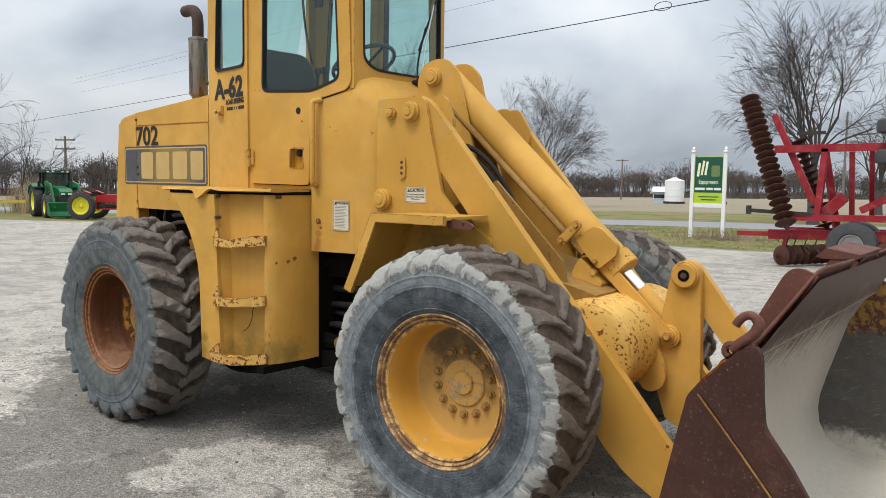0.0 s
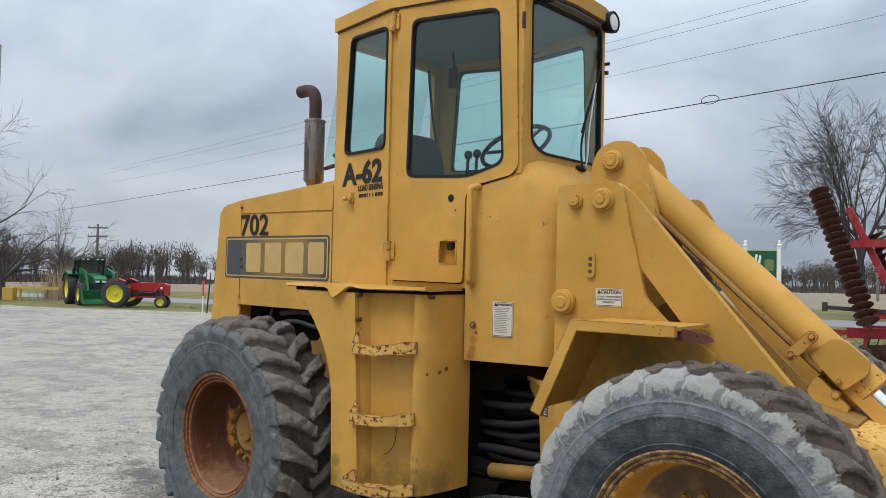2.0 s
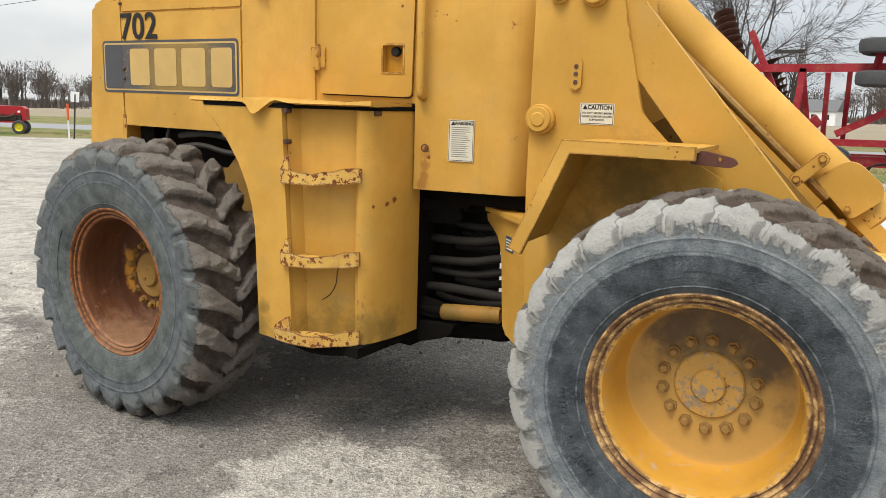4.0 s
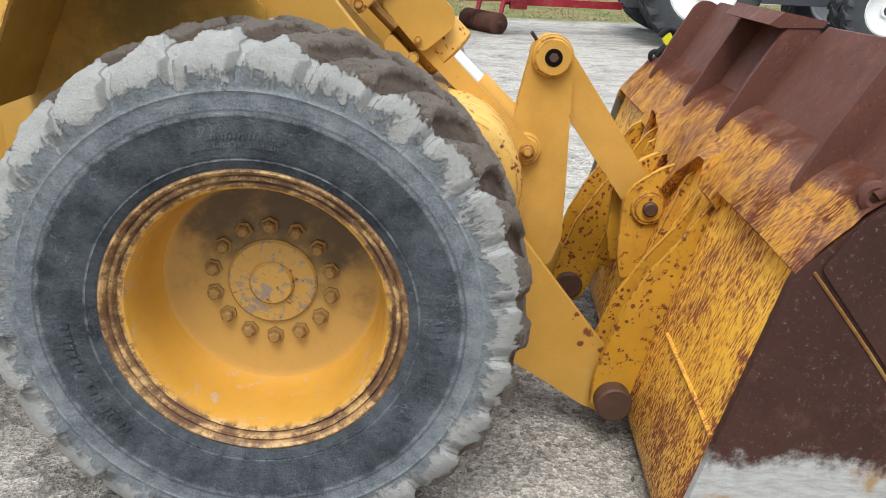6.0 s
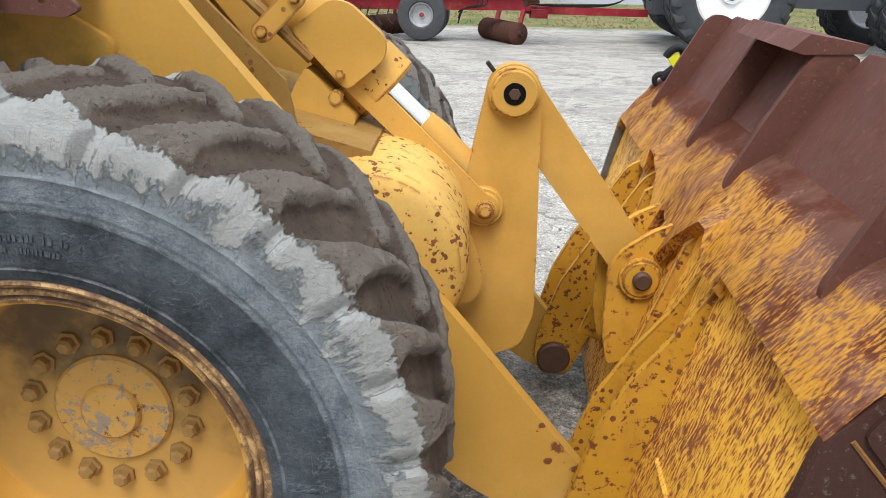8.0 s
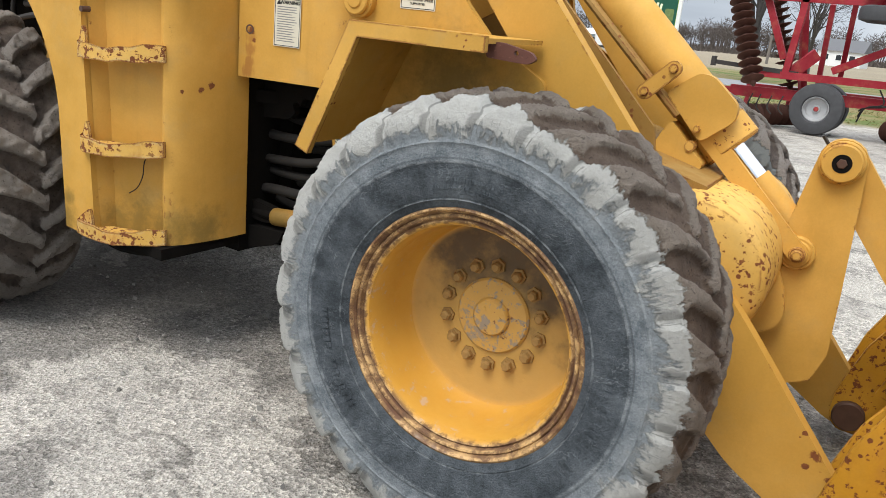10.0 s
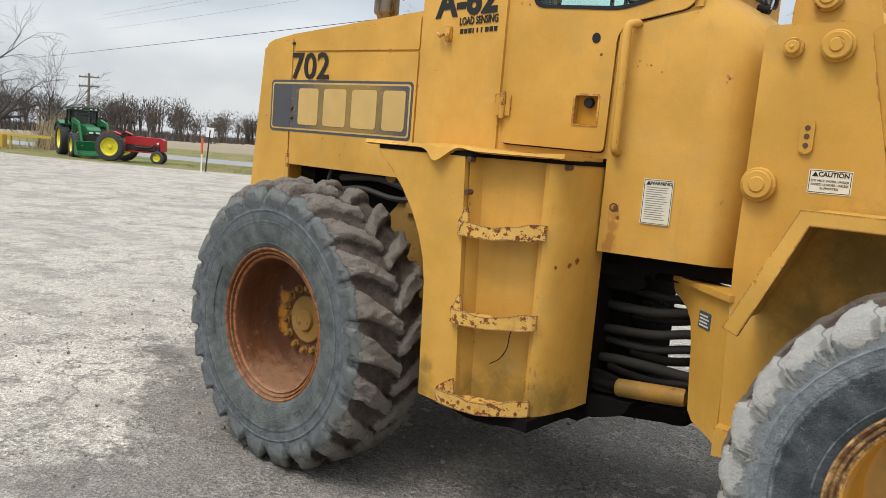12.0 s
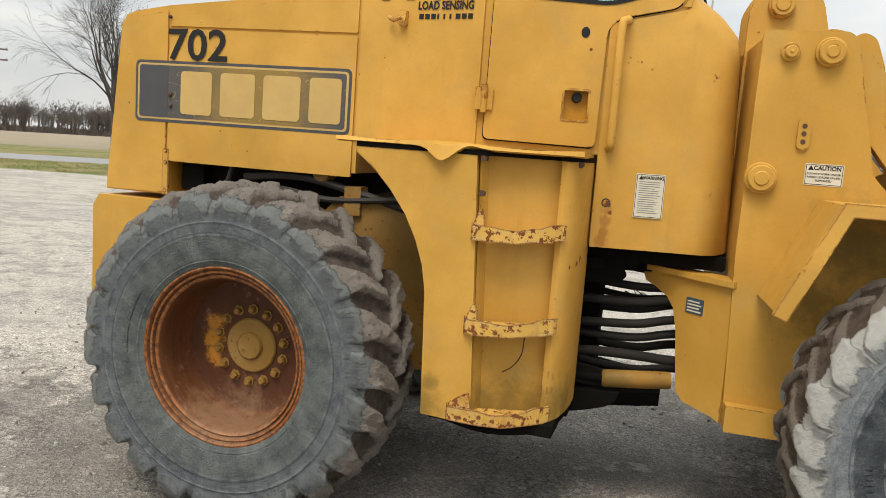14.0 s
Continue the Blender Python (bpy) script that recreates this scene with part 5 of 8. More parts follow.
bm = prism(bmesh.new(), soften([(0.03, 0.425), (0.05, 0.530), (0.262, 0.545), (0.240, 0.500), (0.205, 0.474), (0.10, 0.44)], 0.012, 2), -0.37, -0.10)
part("lower_hinge_plate", bevelled(bm, 0.005, 1), NEAR_BLACK, loader)
for z0, z1, dip, y, r in ((0.910, 0.956, 0.006, -0.27, 0.020), (0.806, 0.873, 0.004, -0.285, 0.019), (0.758, 0.806, 0.010, -0.26, 0.018), (0.676, 0.684, -0.016, -0.30, 0.021), (0.865, 0.915, 0.012, -0.16, 0.017),
                         (0.720, 0.735, 0.020, -0.15, 0.019), (1.00, 0.985, 0.010, -0.20, 0.018), (0.630, 0.640, 0.012, -0.22, 0.018), (0.945, 0.930, 0.018, -0.10, 0.015)):
    bm = bmesh.new()
    pipe(bm, [(0.03, y + 0.03, z0), (0.14, y, z0 * 0.75 + z1 * 0.25 - dip), (0.30, y - 0.01, (z0 + z1) / 2 - 1.3 * dip), (0.44, y + 0.03, z0 * 0.15 + z1 * 0.85 - 0.4 * dip), (0.62, y + 0.08, z1)], r, 10)
    part("hydraulic_hose", bm, HOSE, loader, "", 40)
bm = bmesh.new()
for p, q in (((0.26, -0.21, 0.86), (0.23, -0.22, 0.955)), ((0.24, -0.21, 0.88), (0.27, -0.22, 0.965)), ((0.22, -0.20, 0.87), (0.30, -0.22, 0.955))):
    pipe(bm, [p, ((p[0] + q[0]) / 2 + 0.03, p[1] - 0.02, (p[2] + q[2]) / 2), q, (q[0] + 0.04, q[1], q[2] - 0.02)], 0.0022, 5)
part("loose_wire", bm, BLACK, loader)
OILY = paint("oily_yellow", (0.27, 0.135, 0.020), rust=0.8, dirt=0.05, streak=0.9, mould=((0.22, -0.38, 0.60, 0.07), (0.45, -0.40, 0.57, 0.07), (0.35, -0.38, 0.64, 0.03)))
bm = bmesh.new()
turned(bm, [(0, 0), (0.030, 0), (0.036, 0.006), (0.038, 0.020), (0.037, 0.27), (0.034, 0.285), (0, 0.285)], 24, along((0.178, -0.345, 0.590), (0.470, -0.290, 0.610)))
steer = part("steering_cylinder", bm, OILY, loader, "oily yellow steering cylinder", 40)
bm = bmesh.new()
rod(bm, (0.05, -0.335, 0.588), (0.178, -0.345, 0.591), 0.020, 12)
prism(bm, soften([(0.05, 0.560), (0.05, 0.640), (0.130, 0.632), (0.190, 0.622), (0.195, 0.565), (0.12, 0.552)], 0.01, 2), -0.35, -0.315)
part("cylinder_clevis", bm, NEAR_BLACK, steer)

# ---- front frame, in its own turned frame ----
tower = [(0.305, 2.030), (0.60, 2.036), (0.632, 2.008), (0.664, 1.863), (0.742, 1.524), (0.86, 1.405), (1.05, 1.30), (1.05, 0.60), (0.60, 0.505), (0.326, 0.512), (0.300, 1.20)]
ff = None
for y0, y1 in ((-0.500, -0.476), (0.476, 0.500)):
    bm = prism(bmesh.new(), soften(tower, 0.025, 3), y0, y1, in_front)
    o = part("tower_plate", bevelled(bm, 0.004, 2), YELLOW, loader, "yellow boom tower plate", 30)
    ff = ff or o
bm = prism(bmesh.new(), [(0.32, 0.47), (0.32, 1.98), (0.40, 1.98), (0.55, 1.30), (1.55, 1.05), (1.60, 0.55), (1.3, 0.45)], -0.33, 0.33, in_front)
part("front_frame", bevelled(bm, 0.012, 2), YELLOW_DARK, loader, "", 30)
bm = prism(bmesh.new(), [(0.305, 0.55), (0.305, 2.0), (0.36, 2.0), (0.36, 0.55)], -0.48, 0.48, in_front)
part("tower_back", bm, YELLOW, loader)


def on_ear(u, v, d):
    """The hinge ear runs slantwise inward from the tower's rear corner: u along it, v up, d out."""
    return in_front(0.300 - 0.722 * u - 0.692 * d, v, -0.478 + 0.692 * u - 0.722 * d)


bm = prism(bmesh.new(), [(-0.02, 0.515), (0.02, 0.528), (0.16, 0.545), (0.200, 0.575), (0.208, 0.62), (0.222, 0.72), (0.236, 0.83), (0.262, 0.92), (0.300, 0.962), (0.36, 0.99), (0.42, 1.01), (0.45, 1.062), (-0.02, 1.062)], -0.04, 0.0, on_ear)
prism(bm, [(-0.03, 1.060), (0.47, 1.060), (0.47, 1.084), (-0.03, 1.084)], -0.09, 0.022, on_ear)
part("hinge_ear", bevelled(bm, 0.006, 2), YELLOW, loader, "", 30)
bm = prism(bmesh.new(), [(0.325, 0.505), (0.62, 0.50), (0.62, 0.60), (0.325, 0.61)], -0.560, -0.495, in_front)
part("frame_bracket", bevelled(bm, 0.005, 2), YELLOW, loader, "", 30)
bm = prism(bmesh.new(), rounded(0.112, 0.196, 0.918, 0.982, 0.003), -0.001, 0.0035, on_ear)
tag = part("data_plate", bm, plain("data_plate_blue", (0.05, 0.075, 0.10), 0.4), loader, "small dark data plate")
bm = bmesh.new()
for k in range(4):
    prism(bm, rounded(0.120 + 0.01 * (k % 2), 0.188, 0.926 + 0.013 * k, 0.9315 + 0.013 * k, 0.001), 0.003, 0.0045, on_ear)
part("data_lines", bm, LABEL, tag)


def boss(x, z, steps, y=-0.5, mat=YELLOW, label=""):
    """A stepped round pin head on the plate at depth y, growing towards -y."""
    bm = bmesh.new()
    prof = [(0, 0)]
    for r, h in steps:
        last = prof[-1][1]
        prof += [(r, last), (r, h - 0.004), (r - 0.004, h)]
    prof.append((0, prof[-1][1]))
    turned(bm, prof, 28, FRONT @ pose(x, y, z, 90))
    return part("pin_boss", bm, mat, loader, label, 35)


boss(0.352, 1.488, ((0.059, 0.03), (0.049, 0.045), (0.028, 0.050)))
boss(0.403, 1.953, ((0.034, 0.018), (0.023, 0.035), (0.008, 0.039)))
boss(0.540, 1.958, ((0.054, 0.02), (0.045, 0.04), (0.023, 0.046)))
bm = prism(bmesh.new(), rounded(0.462, 0.506, 1.603, 1.722, 0.02), -0.512, -0.499, in_front)
part("keeper_plate", bevelled(bm, 0.003, 1), YELLOW, loader, "", 30)
bm = bmesh.new()
for z in (1.632, 1.662, 1.69):
    rod(bm, fpt(0.484, -0.514, z), fpt(0.484, -0.505, z), 0.009, 10)
part("keeper_bolt", bm, PIN, loader)

# Safety labels.


def label_plate(m, w, h, lines, head, rows):
    bm = prism(bmesh.new(), rounded(-w / 2, w / 2, -h / 2, h / 2, 0.003), 0, 0.0015, lambda u, v, d: m @ Vector((u, v, d)))
    pl = part("safety_label", bm, LABEL, loader, "scuffed white safety label with black print")
    bm = prism(bmesh.new(), rounded(-w / 2 + 0.003, w / 2 - 0.003, -h / 2 + 0.003, h / 2 - 0.003, 0.002), 0.0012, 0.0022, lambda u, v, d: m @ Vector((u, v, d)), [rounded(-w / 2 + 0.005, w / 2 - 0.005, -h / 2 + 0.005, h / 2 - 0.005, 0.002)])
    part("label_border", bm, INK, pl)
    size = 0.022 if head == "CAUTION" else 0.018
    writing("label_heading", head, size, m @ Matrix.Translation((0.010, h / 2 - 0.016, 0.0022)), INK, pl, "", 0.95, 0.0006)
    bm = prism(bmesh.new(), [(-w / 2 + 0.010, h / 2 - 0.024), (-w / 2 + 0.030, h / 2 - 0.024), (-w / 2 + 0.020, h / 2 - 0.007)], 0.0015, 0.0022, lambda u, v, d: m @ Vector((u, v, d)))
    part("warning_triangle", bm, INK, pl)
    for k, t in enumerate(lines):
        writing("label_text", t, 0.0105, m @ Matrix.Translation((0, h / 2 - 0.037 - k * 0.0125, 0.0022)), INK, pl, "", 1.0)
    if rows:
        bm = bmesh.new()
        rng = random.Random(4)
        for k in range(rows):
            z = h / 2 - 0.034 - k * (h - 0.044) / rows
            prism(bm, [(-w / 2 + 0.014, z), (w / 2 - 0.012 - rng.uniform(0, 0.03), z), (w / 2 - 0.012 - rng.uniform(0, 0.03), z + 0.0035), (-w / 2 + 0.014, z + 0.0035)], 0.0015, 0.0021, lambda u, v, d: m @ Vector((u, v, d)))
        part("label_lines", bm, GREYINK, pl)


label_plate(FRONT @ pose(0.573, -0.5005, 1.516, 90), 0.134, 0.080, ("DO NOT WORK UNDER", "RAISED LOADER UNLESS", "SUPPORTED"), "CAUTION", 0)
label_plate(wall_pose(SEAM, NOSE, 0.712, 1.381, 0.004), 0.115, 0.176, (), "WARNING", 15)
bm = bmesh.new()
g = wall_pose(SEAM, NOSE, 0.545, 1.342, 0.0)
turned(bm, [(0.012, 0.003), (0.018, 0.003), (0.017, -0.004), (0.012, -0.004)], 16, g, closed=True)
part("bolt_ring", bm, PIN, loader)
bm = bmesh.new()
turned(bm, [(0, 0.0015), (0.013, 0.0015), (0.013, -0.002), (0, -0.002)], 12, g)
part("bolt_hole", bm, BLACK, loader)

# Front fender: a bent plate with a stout outer edge.
bm = prism(bmesh.new(), [(0.388, 1.036), (0.568, 1.432), (1.012, 1.430), (1.012, 1.386), (0.600, 1.386), (0.436, 1.016)], -0.864, -0.842, in_front)
f_fender = part("front_fender", bevelled(bm, 0.008, 2), YELLOW_WORN, loader, "bent yellow front fender with worn edge", 30)
bm = prism(bmesh.new(), [(0.575, -0.846), (1.010, -0.846), (1.022, -0.495), (0.575, -0.495)], 1.410, 1.424, lambda u, v, d: FRONT @ Vector((u, v, d)))
part("fender_sheet", bm, YELLOW, f_fender)
bm = prism(bmesh.new(), soften([(0.985, 1.414), (1.03, 1.416), (1.120, 1.398), (1.135, 1.380), (1.11, 1.366), (0.985, 1.372)], 0.01), -0.795, -0.780, in_front, [[(1.075 + 0.007 * math.cos(a), 1.392 + 0.007 * math.sin(a)) for a in [n * math.pi / 4 for n in range(8)]]])
part("fender_flange", bm, BROWN, f_fender, "rust-brown bare fender flange")
bm = bmesh.new()
prism(bm, [(0.410, 1.04), (0.588, 1.416), (0.572, 1.424), (0.396, 1.046)], -0.846, -0.495, in_front)
part("fender_sheet", bm, YELLOW, f_fender)

# Boom arms.
arm = [(0.455, 1.93), (0.47, 2.00), (0.52, 2.045), (0.58, 2.045), (0.655, 1.998), (1.225, 1.328), (1.79, 0.668), (2.084, 0.308), (2.175, 0.205), (2.192, 0.15), (2.16, 0.10), (2.10, 0.082), (2.03, 0.105), (1.90, 0.19), (1.79, 0.255), (1.66, 0.38), (1.45, 0.72), (1.20, 1.05), (0.72, 1.64), (0.50, 1.87)]
for y in (-0.450, 0.450):
    bm = prism(bmesh.new(), soften(arm, 0.05, 3), y - 0.028, y + 0.028, in_front)
    part("boom_arm", bevelled(bm, 0.004, 2), YELLOW, loader, "yellow boom arm with worn lower edge", 30)
bm = bmesh.new()
turned(bm, [(0, -0.436), (0.12, -0.434), (0.190, -0.430), (0.220, -0.420), (0.234, -0.404), (0.240, -0.378), (0.24, 0.378), (0.234, 0.404), (0.220, 0.420), (0.190, 0.430), (0.12, 0.434), (0, 0.436)], 48, FRONT @ pose(1.547, 0, 0.80, 90))
part("cross_tube", bm, YELLOW_TUBE, loader, "chipped yellow cross tube between the arms", 40)
for y in (-0.115, 0.085):
    bm = prism(bmesh.new(), soften([(1.60, 0.94), (1.70, 0.90), (1.780, 0.80), (1.822, 0.70), (1.830, 0.64), (1.815, 0.595), (1.772, 0.565), (1.725, 0.568), (1.700, 0.60), (1.66, 0.64), (1.60, 0.70)], 0.02), y, y + 0.03, in_front)
    part("pivot_ear", bevelled(bm, 0.004, 1), YELLOW, loader, "", 30)
bm = bmesh.new()
rod(bm, fpt(1.885, -0.040, 0.46), fpt(1.885, 0.10, 0.46), 0.060, 24, chamfer=0.006)
part("pivot_pin", bm, YELLOW, loader, "", 40)

# Bell crank, link and dump cylinder.


def strap(p, q, r0, r1, n=10):
    """The outline of a bar with round ends."""
    p, q = Vector(p), Vector(q)
    a = math.atan2(q.y - p.y, q.x - p.x)
    return [tuple(p + r0 * Vector((math.cos(a + radians(90 + 180 * k / n)), math.sin(a + radians(90 + 180 * k / n))))) for k in range(n + 1)] + [tuple(q + r1 * Vector((math.cos(a + radians(270 + 180 * k / n)), math.sin(a + radians(270 + 180 * k / n))))) for k in range(n + 1)]


crank = [(1.888 + 0.072 * math.cos(radians(a)), 1.152 + 0.072 * math.sin(radians(a))) for a in range(0, 181, 20)] + [(1.768, 0.90), (1.752, 0.72), (1.768, 0.55), (1.81, 0.43), (1.88, 0.388), (1.95, 0.42), (1.982, 0.52), (1.978, 0.70)]
bm = prism(bmesh.new(), crank, -0.045, 0.005, in_front)
bell = part("bell_crank", bevelled(bm, 0.004, 2), YELLOW, loader, "tall yellow bell crank", 30)
boss(1.888, 1.152, ((0.068, 0.020), (0.060, 0.034)), -0.045)
bm = bmesh.new()
rod(bm, fpt(1.888, -0.0805, 1.152), fpt(1.888, -0.03, 1.152), 0.029, 20)
crank_pin = part("crank_pin", bm, NEAR_BLACK, bell)
bm = bmesh.new()
rod(bm, fpt(1.888, -0.085, 1.152), fpt(1.888, -0.078, 1.152), 0.016, 6, chamfer=0.002)
part("bolt", bm, PIN, crank_pin)
bm = bmesh.new()
rod(bm, fpt(1.835, -0.02, 1.200), fpt(1.815, -0.03, 1.225), 0.006, 6)
part("grease_nipple", bm, STEEL, bell)
boss(1.822, 0.842, ((0.056, 0.022), (0.045, 0.030)), -0.045)
bm = prism(bmesh.new(), strap((1.888, 1.152), (2.261, 0.668), 0.066, 0.060), 0.010, 0.060, in_front)
part("tilt_link", bevelled(bm, 0.004, 2), YELLOW, loader, "flat yellow tilt link", 30)
cyl_a, cyl_b, rod_end = (0.415, 0.0, 2.190), (1.538, 0.0, 1.152), (1.840, 0.0, 0.874)
bm = bmesh.new()
rod(bm, fpt(*cyl_a), fpt(*cyl_b), 0.088, 32, chamfer=0.006)
dump = part("dump_cylinder", bm, YELLOW, loader, "thick yellow hydraulic cylinder", 40)
d = Vector(cyl_b) - Vector(cyl_a)
d.normalize()
bm = bmesh.new()
rod(bm, fpt(*(Vector(cyl_b) - 0.075 * d)), fpt(*(Vector(cyl_b) + 0.025 * d)), 0.098, 32, chamfer=0.008)
part("gland", bm, YELLOW_WORN, dump, "", 40)
bm = bmesh.new()
rod(bm, fpt(*cyl_b), fpt(*rod_end), 0.036, 24)
part("chrome_rod", bm, CHROME, dump, "bright chrome piston rod", 40)
bm = bmesh.new()
side = Vector((-d.z, 0, d.x))
mid = Vector(cyl_b) + (Vector(rod_end) - Vector(cyl_b)) * 0.36
rod(bm, fpt(*mid), fpt(*rod_end), 0.044, 20)
part("rod_eye", bm, YELLOW, dump, "", 40)
bm = bmesh.new()
for off in (-0.095, -0.120):
    pts = [Vector(cyl_a) + d * s - side * 0.055 for s in (0.18, 0.6, 1.0, 1.36)]
    pipe(bm, [fpt(p.x, off, p.z) for p in pts], 0.014, 8)
part("hydraulic_tube", bm, YELLOW_DARK, dump, "", 40)
bm = prism(bmesh.new(), strap((1.262, 1.292), (1.345, 1.375), 0.026, 0.026), -0.152, -0.138, in_front)
for x, z in ((1.262, 1.292), (1.345, 1.375)):
    rod(bm, fpt(x, -0.165, z), fpt(x, -0.14, z), 0.013, 6)
part("tube_clamp", bm, YELLOW_WORN, dump)
bm = prism(bmesh.new(), soften([(1.325, 1.298), (1.425, 1.372), (1.470, 1.366), (1.562, 1.285), (1.560, 1.235), (1.462, 1.152)], 0.025), -0.125, -0.088, in_front)
part("positioner_cover", bevelled(bm, 0.006, 2), YELLOW, dump, "", 30)
bm = prism(bmesh.new(), soften([(1.314, 1.122), (1.337, 1.172), (1.362, 1.210), (1.489, 1.078), (1.442, 1.018), (1.38, 1.03)], 0.015), -0.125, -0.03, in_front)
part("switch_box", bevelled(bm, 0.006, 2), YELLOW, dump, "", 30)
bm = bmesh.new()
part("cover_bolt", rod(bm, fpt(1.448, -0.14, 1.195), fpt(1.448, -0.12, 1.195), 0.012, 6), YELLOW_WORN, dump)
bm = bmesh.new()
rod(bm, fpt(1.435, -0.13, 1.135), fpt(1.435, -0.09, 1.135), 0.018, 10)
part("cover_bolt", bm, YELLOW_WORN, dump)
bm = prism(bmesh.new(), strap((1.47, 1.185), (1.826, 0.846), 0.034, 0.030), -0.094, -0.076, in_front)
part("positioner_bar", bevelled(bm, 0.003, 1), YELLOW, dump, "", 30)
boss(1.826, 0.846, ((0.026, 0.012), (0.018, 0.024)), -0.094, YELLOW_WORN)

# Inner tower plates that hold the cylinder.
inner = [(0.29, 1.30), (0.295, 2.18), (0.335, 2.262), (0.42, 2.292), (0.505, 2.285), (0.575, 2.215), (0.71, 1.69), (0.80, 1.42), (0.80, 1.30)]
for y in (-0.125, 0.105):
    hole = [(0.535 + 0.02 * math.cos(k * math.pi / 6), 1.925 + 0.03 * math.sin(k * math.pi / 6)) for k in range(12)]
    bm = prism(bmesh.new(), soften(inner, 0.03, 3), y, y + 0.022, in_front, [hole])
    part("inner_plate", bm, YELLOW, loader, "", 30)
boss(0.415, 2.188, ((0.053, 0.028), (0.046, 0.040), (0.029, 0.046)), -0.125)
bm = prism(bmesh.new(), soften([(0.52, 1.70), (0.58, 1.98), (0.62, 2.035), (0.68, 2.03), (0.76, 1.90), (0.74, 1.7)], 0.04), 0.40, 0.425, in_front)
part("boom_cheek", bevelled(bm, 0.004, 1), YELLOW, loader, "", 30)
bm = prism(bmesh.new(), soften([(0.58, 1.70), (0.60, 2.00), (0.66, 2.05), (0.71, 2.03), (0.76, 1.90), (0.72, 1.7)], 0.04), -0.42, -0.40, in_front)
part("boom_cheek", bevelled(bm, 0.004, 1), YELLOW, loader, "", 30)
for k, (y, drop) in enumerate(((-0.20, 0.0), (-0.235, 0.04), (-0.17, 0.07))):
    bm = bmesh.new()
    pipe(bm, [fpt(0.56, y, 1.74), fpt(0.68, y, 1.79 - drop), fpt(0.84, y, 1.70 - drop), fpt(0.97, y + 0.02, 1.52 - drop), fpt(1.04, y + 0.02, 1.36 - drop), fpt(1.0, y, 1.2)], 0.014)
    part("boom_hose", bm, HOSE, loader, "", 40)
bm = prism(bmesh.new(), [(0.62, 1.42), (0.95, 1.60), (1.35, 1.20), (1.40, 0.95), (0.9, 1.0)], -0.30, -0.28, in_front)
part("lift_guard", bm, YELLOW_DARK, loader)
for y in (-0.36, 0.36):
    bm = bmesh.new()
    rod(bm, fpt(0.75, y, 1.02), fpt(1.32, y, 0.80), 0.065, 24, chamfer=0.005)
    lift = part("lift_cylinder", bm, YELLOW_DARK, loader, "", 40)
    bm = bmesh.new()
    rod(bm, fpt(1.32, y, 0.80), fpt(1.56, y, 0.71), 0.032, 16)
    part("lift_rod", bm, CHROME, lift, "", 40)

# ---- bucket ----
BUCKET = FRONT @ pose(2.27, -1.165, 0) @ pose(0, 0, 0, 0, 0, -3.4) @ pose(-2.27, 1.165, 0)


def in_bucket(u, v, d):
    return BUCKET @ Vector((u, d, v))


def bpt(x, y, z):
    return BUCKET @ Vector((x, y, z))


shell = [(2.300, 0.850), (2.165, 0.36), (2.125, 0.17), (2.140, 0.075), (2.215, 0.032), (2.98, 0.020), (2.98, 0.038), (2.60, 0.048), (2.42, 0.057), (2.305, 0.080), (2.235, 0.126), (2.195, 0.203), (2.183, 0.29), (2.189, 0.372), (2.220, 0.492), (2.320, 0.827), (2.397, 0.960), (2.45, 1.030), (2.395, 1.0)]
bm = prism(bmesh.new(), shell, -1.145, 1.145, in_bucket)
bucket = part("bucket", bm, RUSTY, loader, "bucket of yellow paint scoured to rust", 35)
bm = bmesh.new()
path = [(2.985, 0.043, 1.142), (2.60, 0.053, 1.142), (2.42, 0.062, 1.142), (2.31, 0.085, 1.142), (2.240, 0.130, 1.142), (2.200, 0.205, 1.142), (2.188, 0.29, 1.142), (2.194, 0.37, 1.142), (2.225, 0.49, 1.142), (2.325, 0.825, 1.142), (2.400, 0.955, 1.142), (2.460, 1.008, 1.118), (2.532, 1.140, 1.000), (2.574, 1.214, 0.938), (2.609, 1.276, 0.888)]
up = [bm.verts.new(bpt(x, -w, z)) for x, z, w in path]
dn = [bm.verts.new(bpt(x, w, z)) for x, z, w in path]
for k in range(len(path) - 1):
    bm.faces.new((up[k], up[k + 1], dn[k + 1], dn[k]))
bmesh.ops.solidify(bm, geom=bm.faces[:], thickness=-0.006)
part("bucket_lining", bm, SCOURED, bucket, "bucket inside scraped bright and dusted pale", 50)
# Folded top plate with a notched lower edge.
bm = bmesh.new()
cols = []
tongue = ((-1.165, 0), (-0.9, 0.004), (-0.57, 0), (-0.56, -0.035), (-0.41, -0.035), (-0.40, 0.05), (-0.33, 0.045), (-0.25, 0.0), (-0.17, -0.065), (-0.12, -0.135), (-0.09, -0.165), (-0.065, -0.150), (-0.045, -0.060), (0.0, -0.04), (0.045, -0.060), (0.065, -0.150), (0.09, -0.165), (0.12, -0.135), (0.17, -0.065), (0.25, 0.0), (0.33, 0.045), (0.40, 0.05), (0.41, -0.035), (0.56, -0.035), (0.57, 0), (0.9, -0.004), (1.165, 0))
for y, drop in tongue:
    cols.append([bm.verts.new(bpt(x, y, z)) for x, z in ((2.296 + min(0, drop) * 0.38, 0.846 + drop * 0.90), (2.270 + min(0, drop) * 0.30, 0.872 + drop * 0.90), (2.324, 0.944), (2.362, 0.984), (2.380, 1.010), (2.410, 1.034), (2.450, 1.060), (2.472, 1.064))])
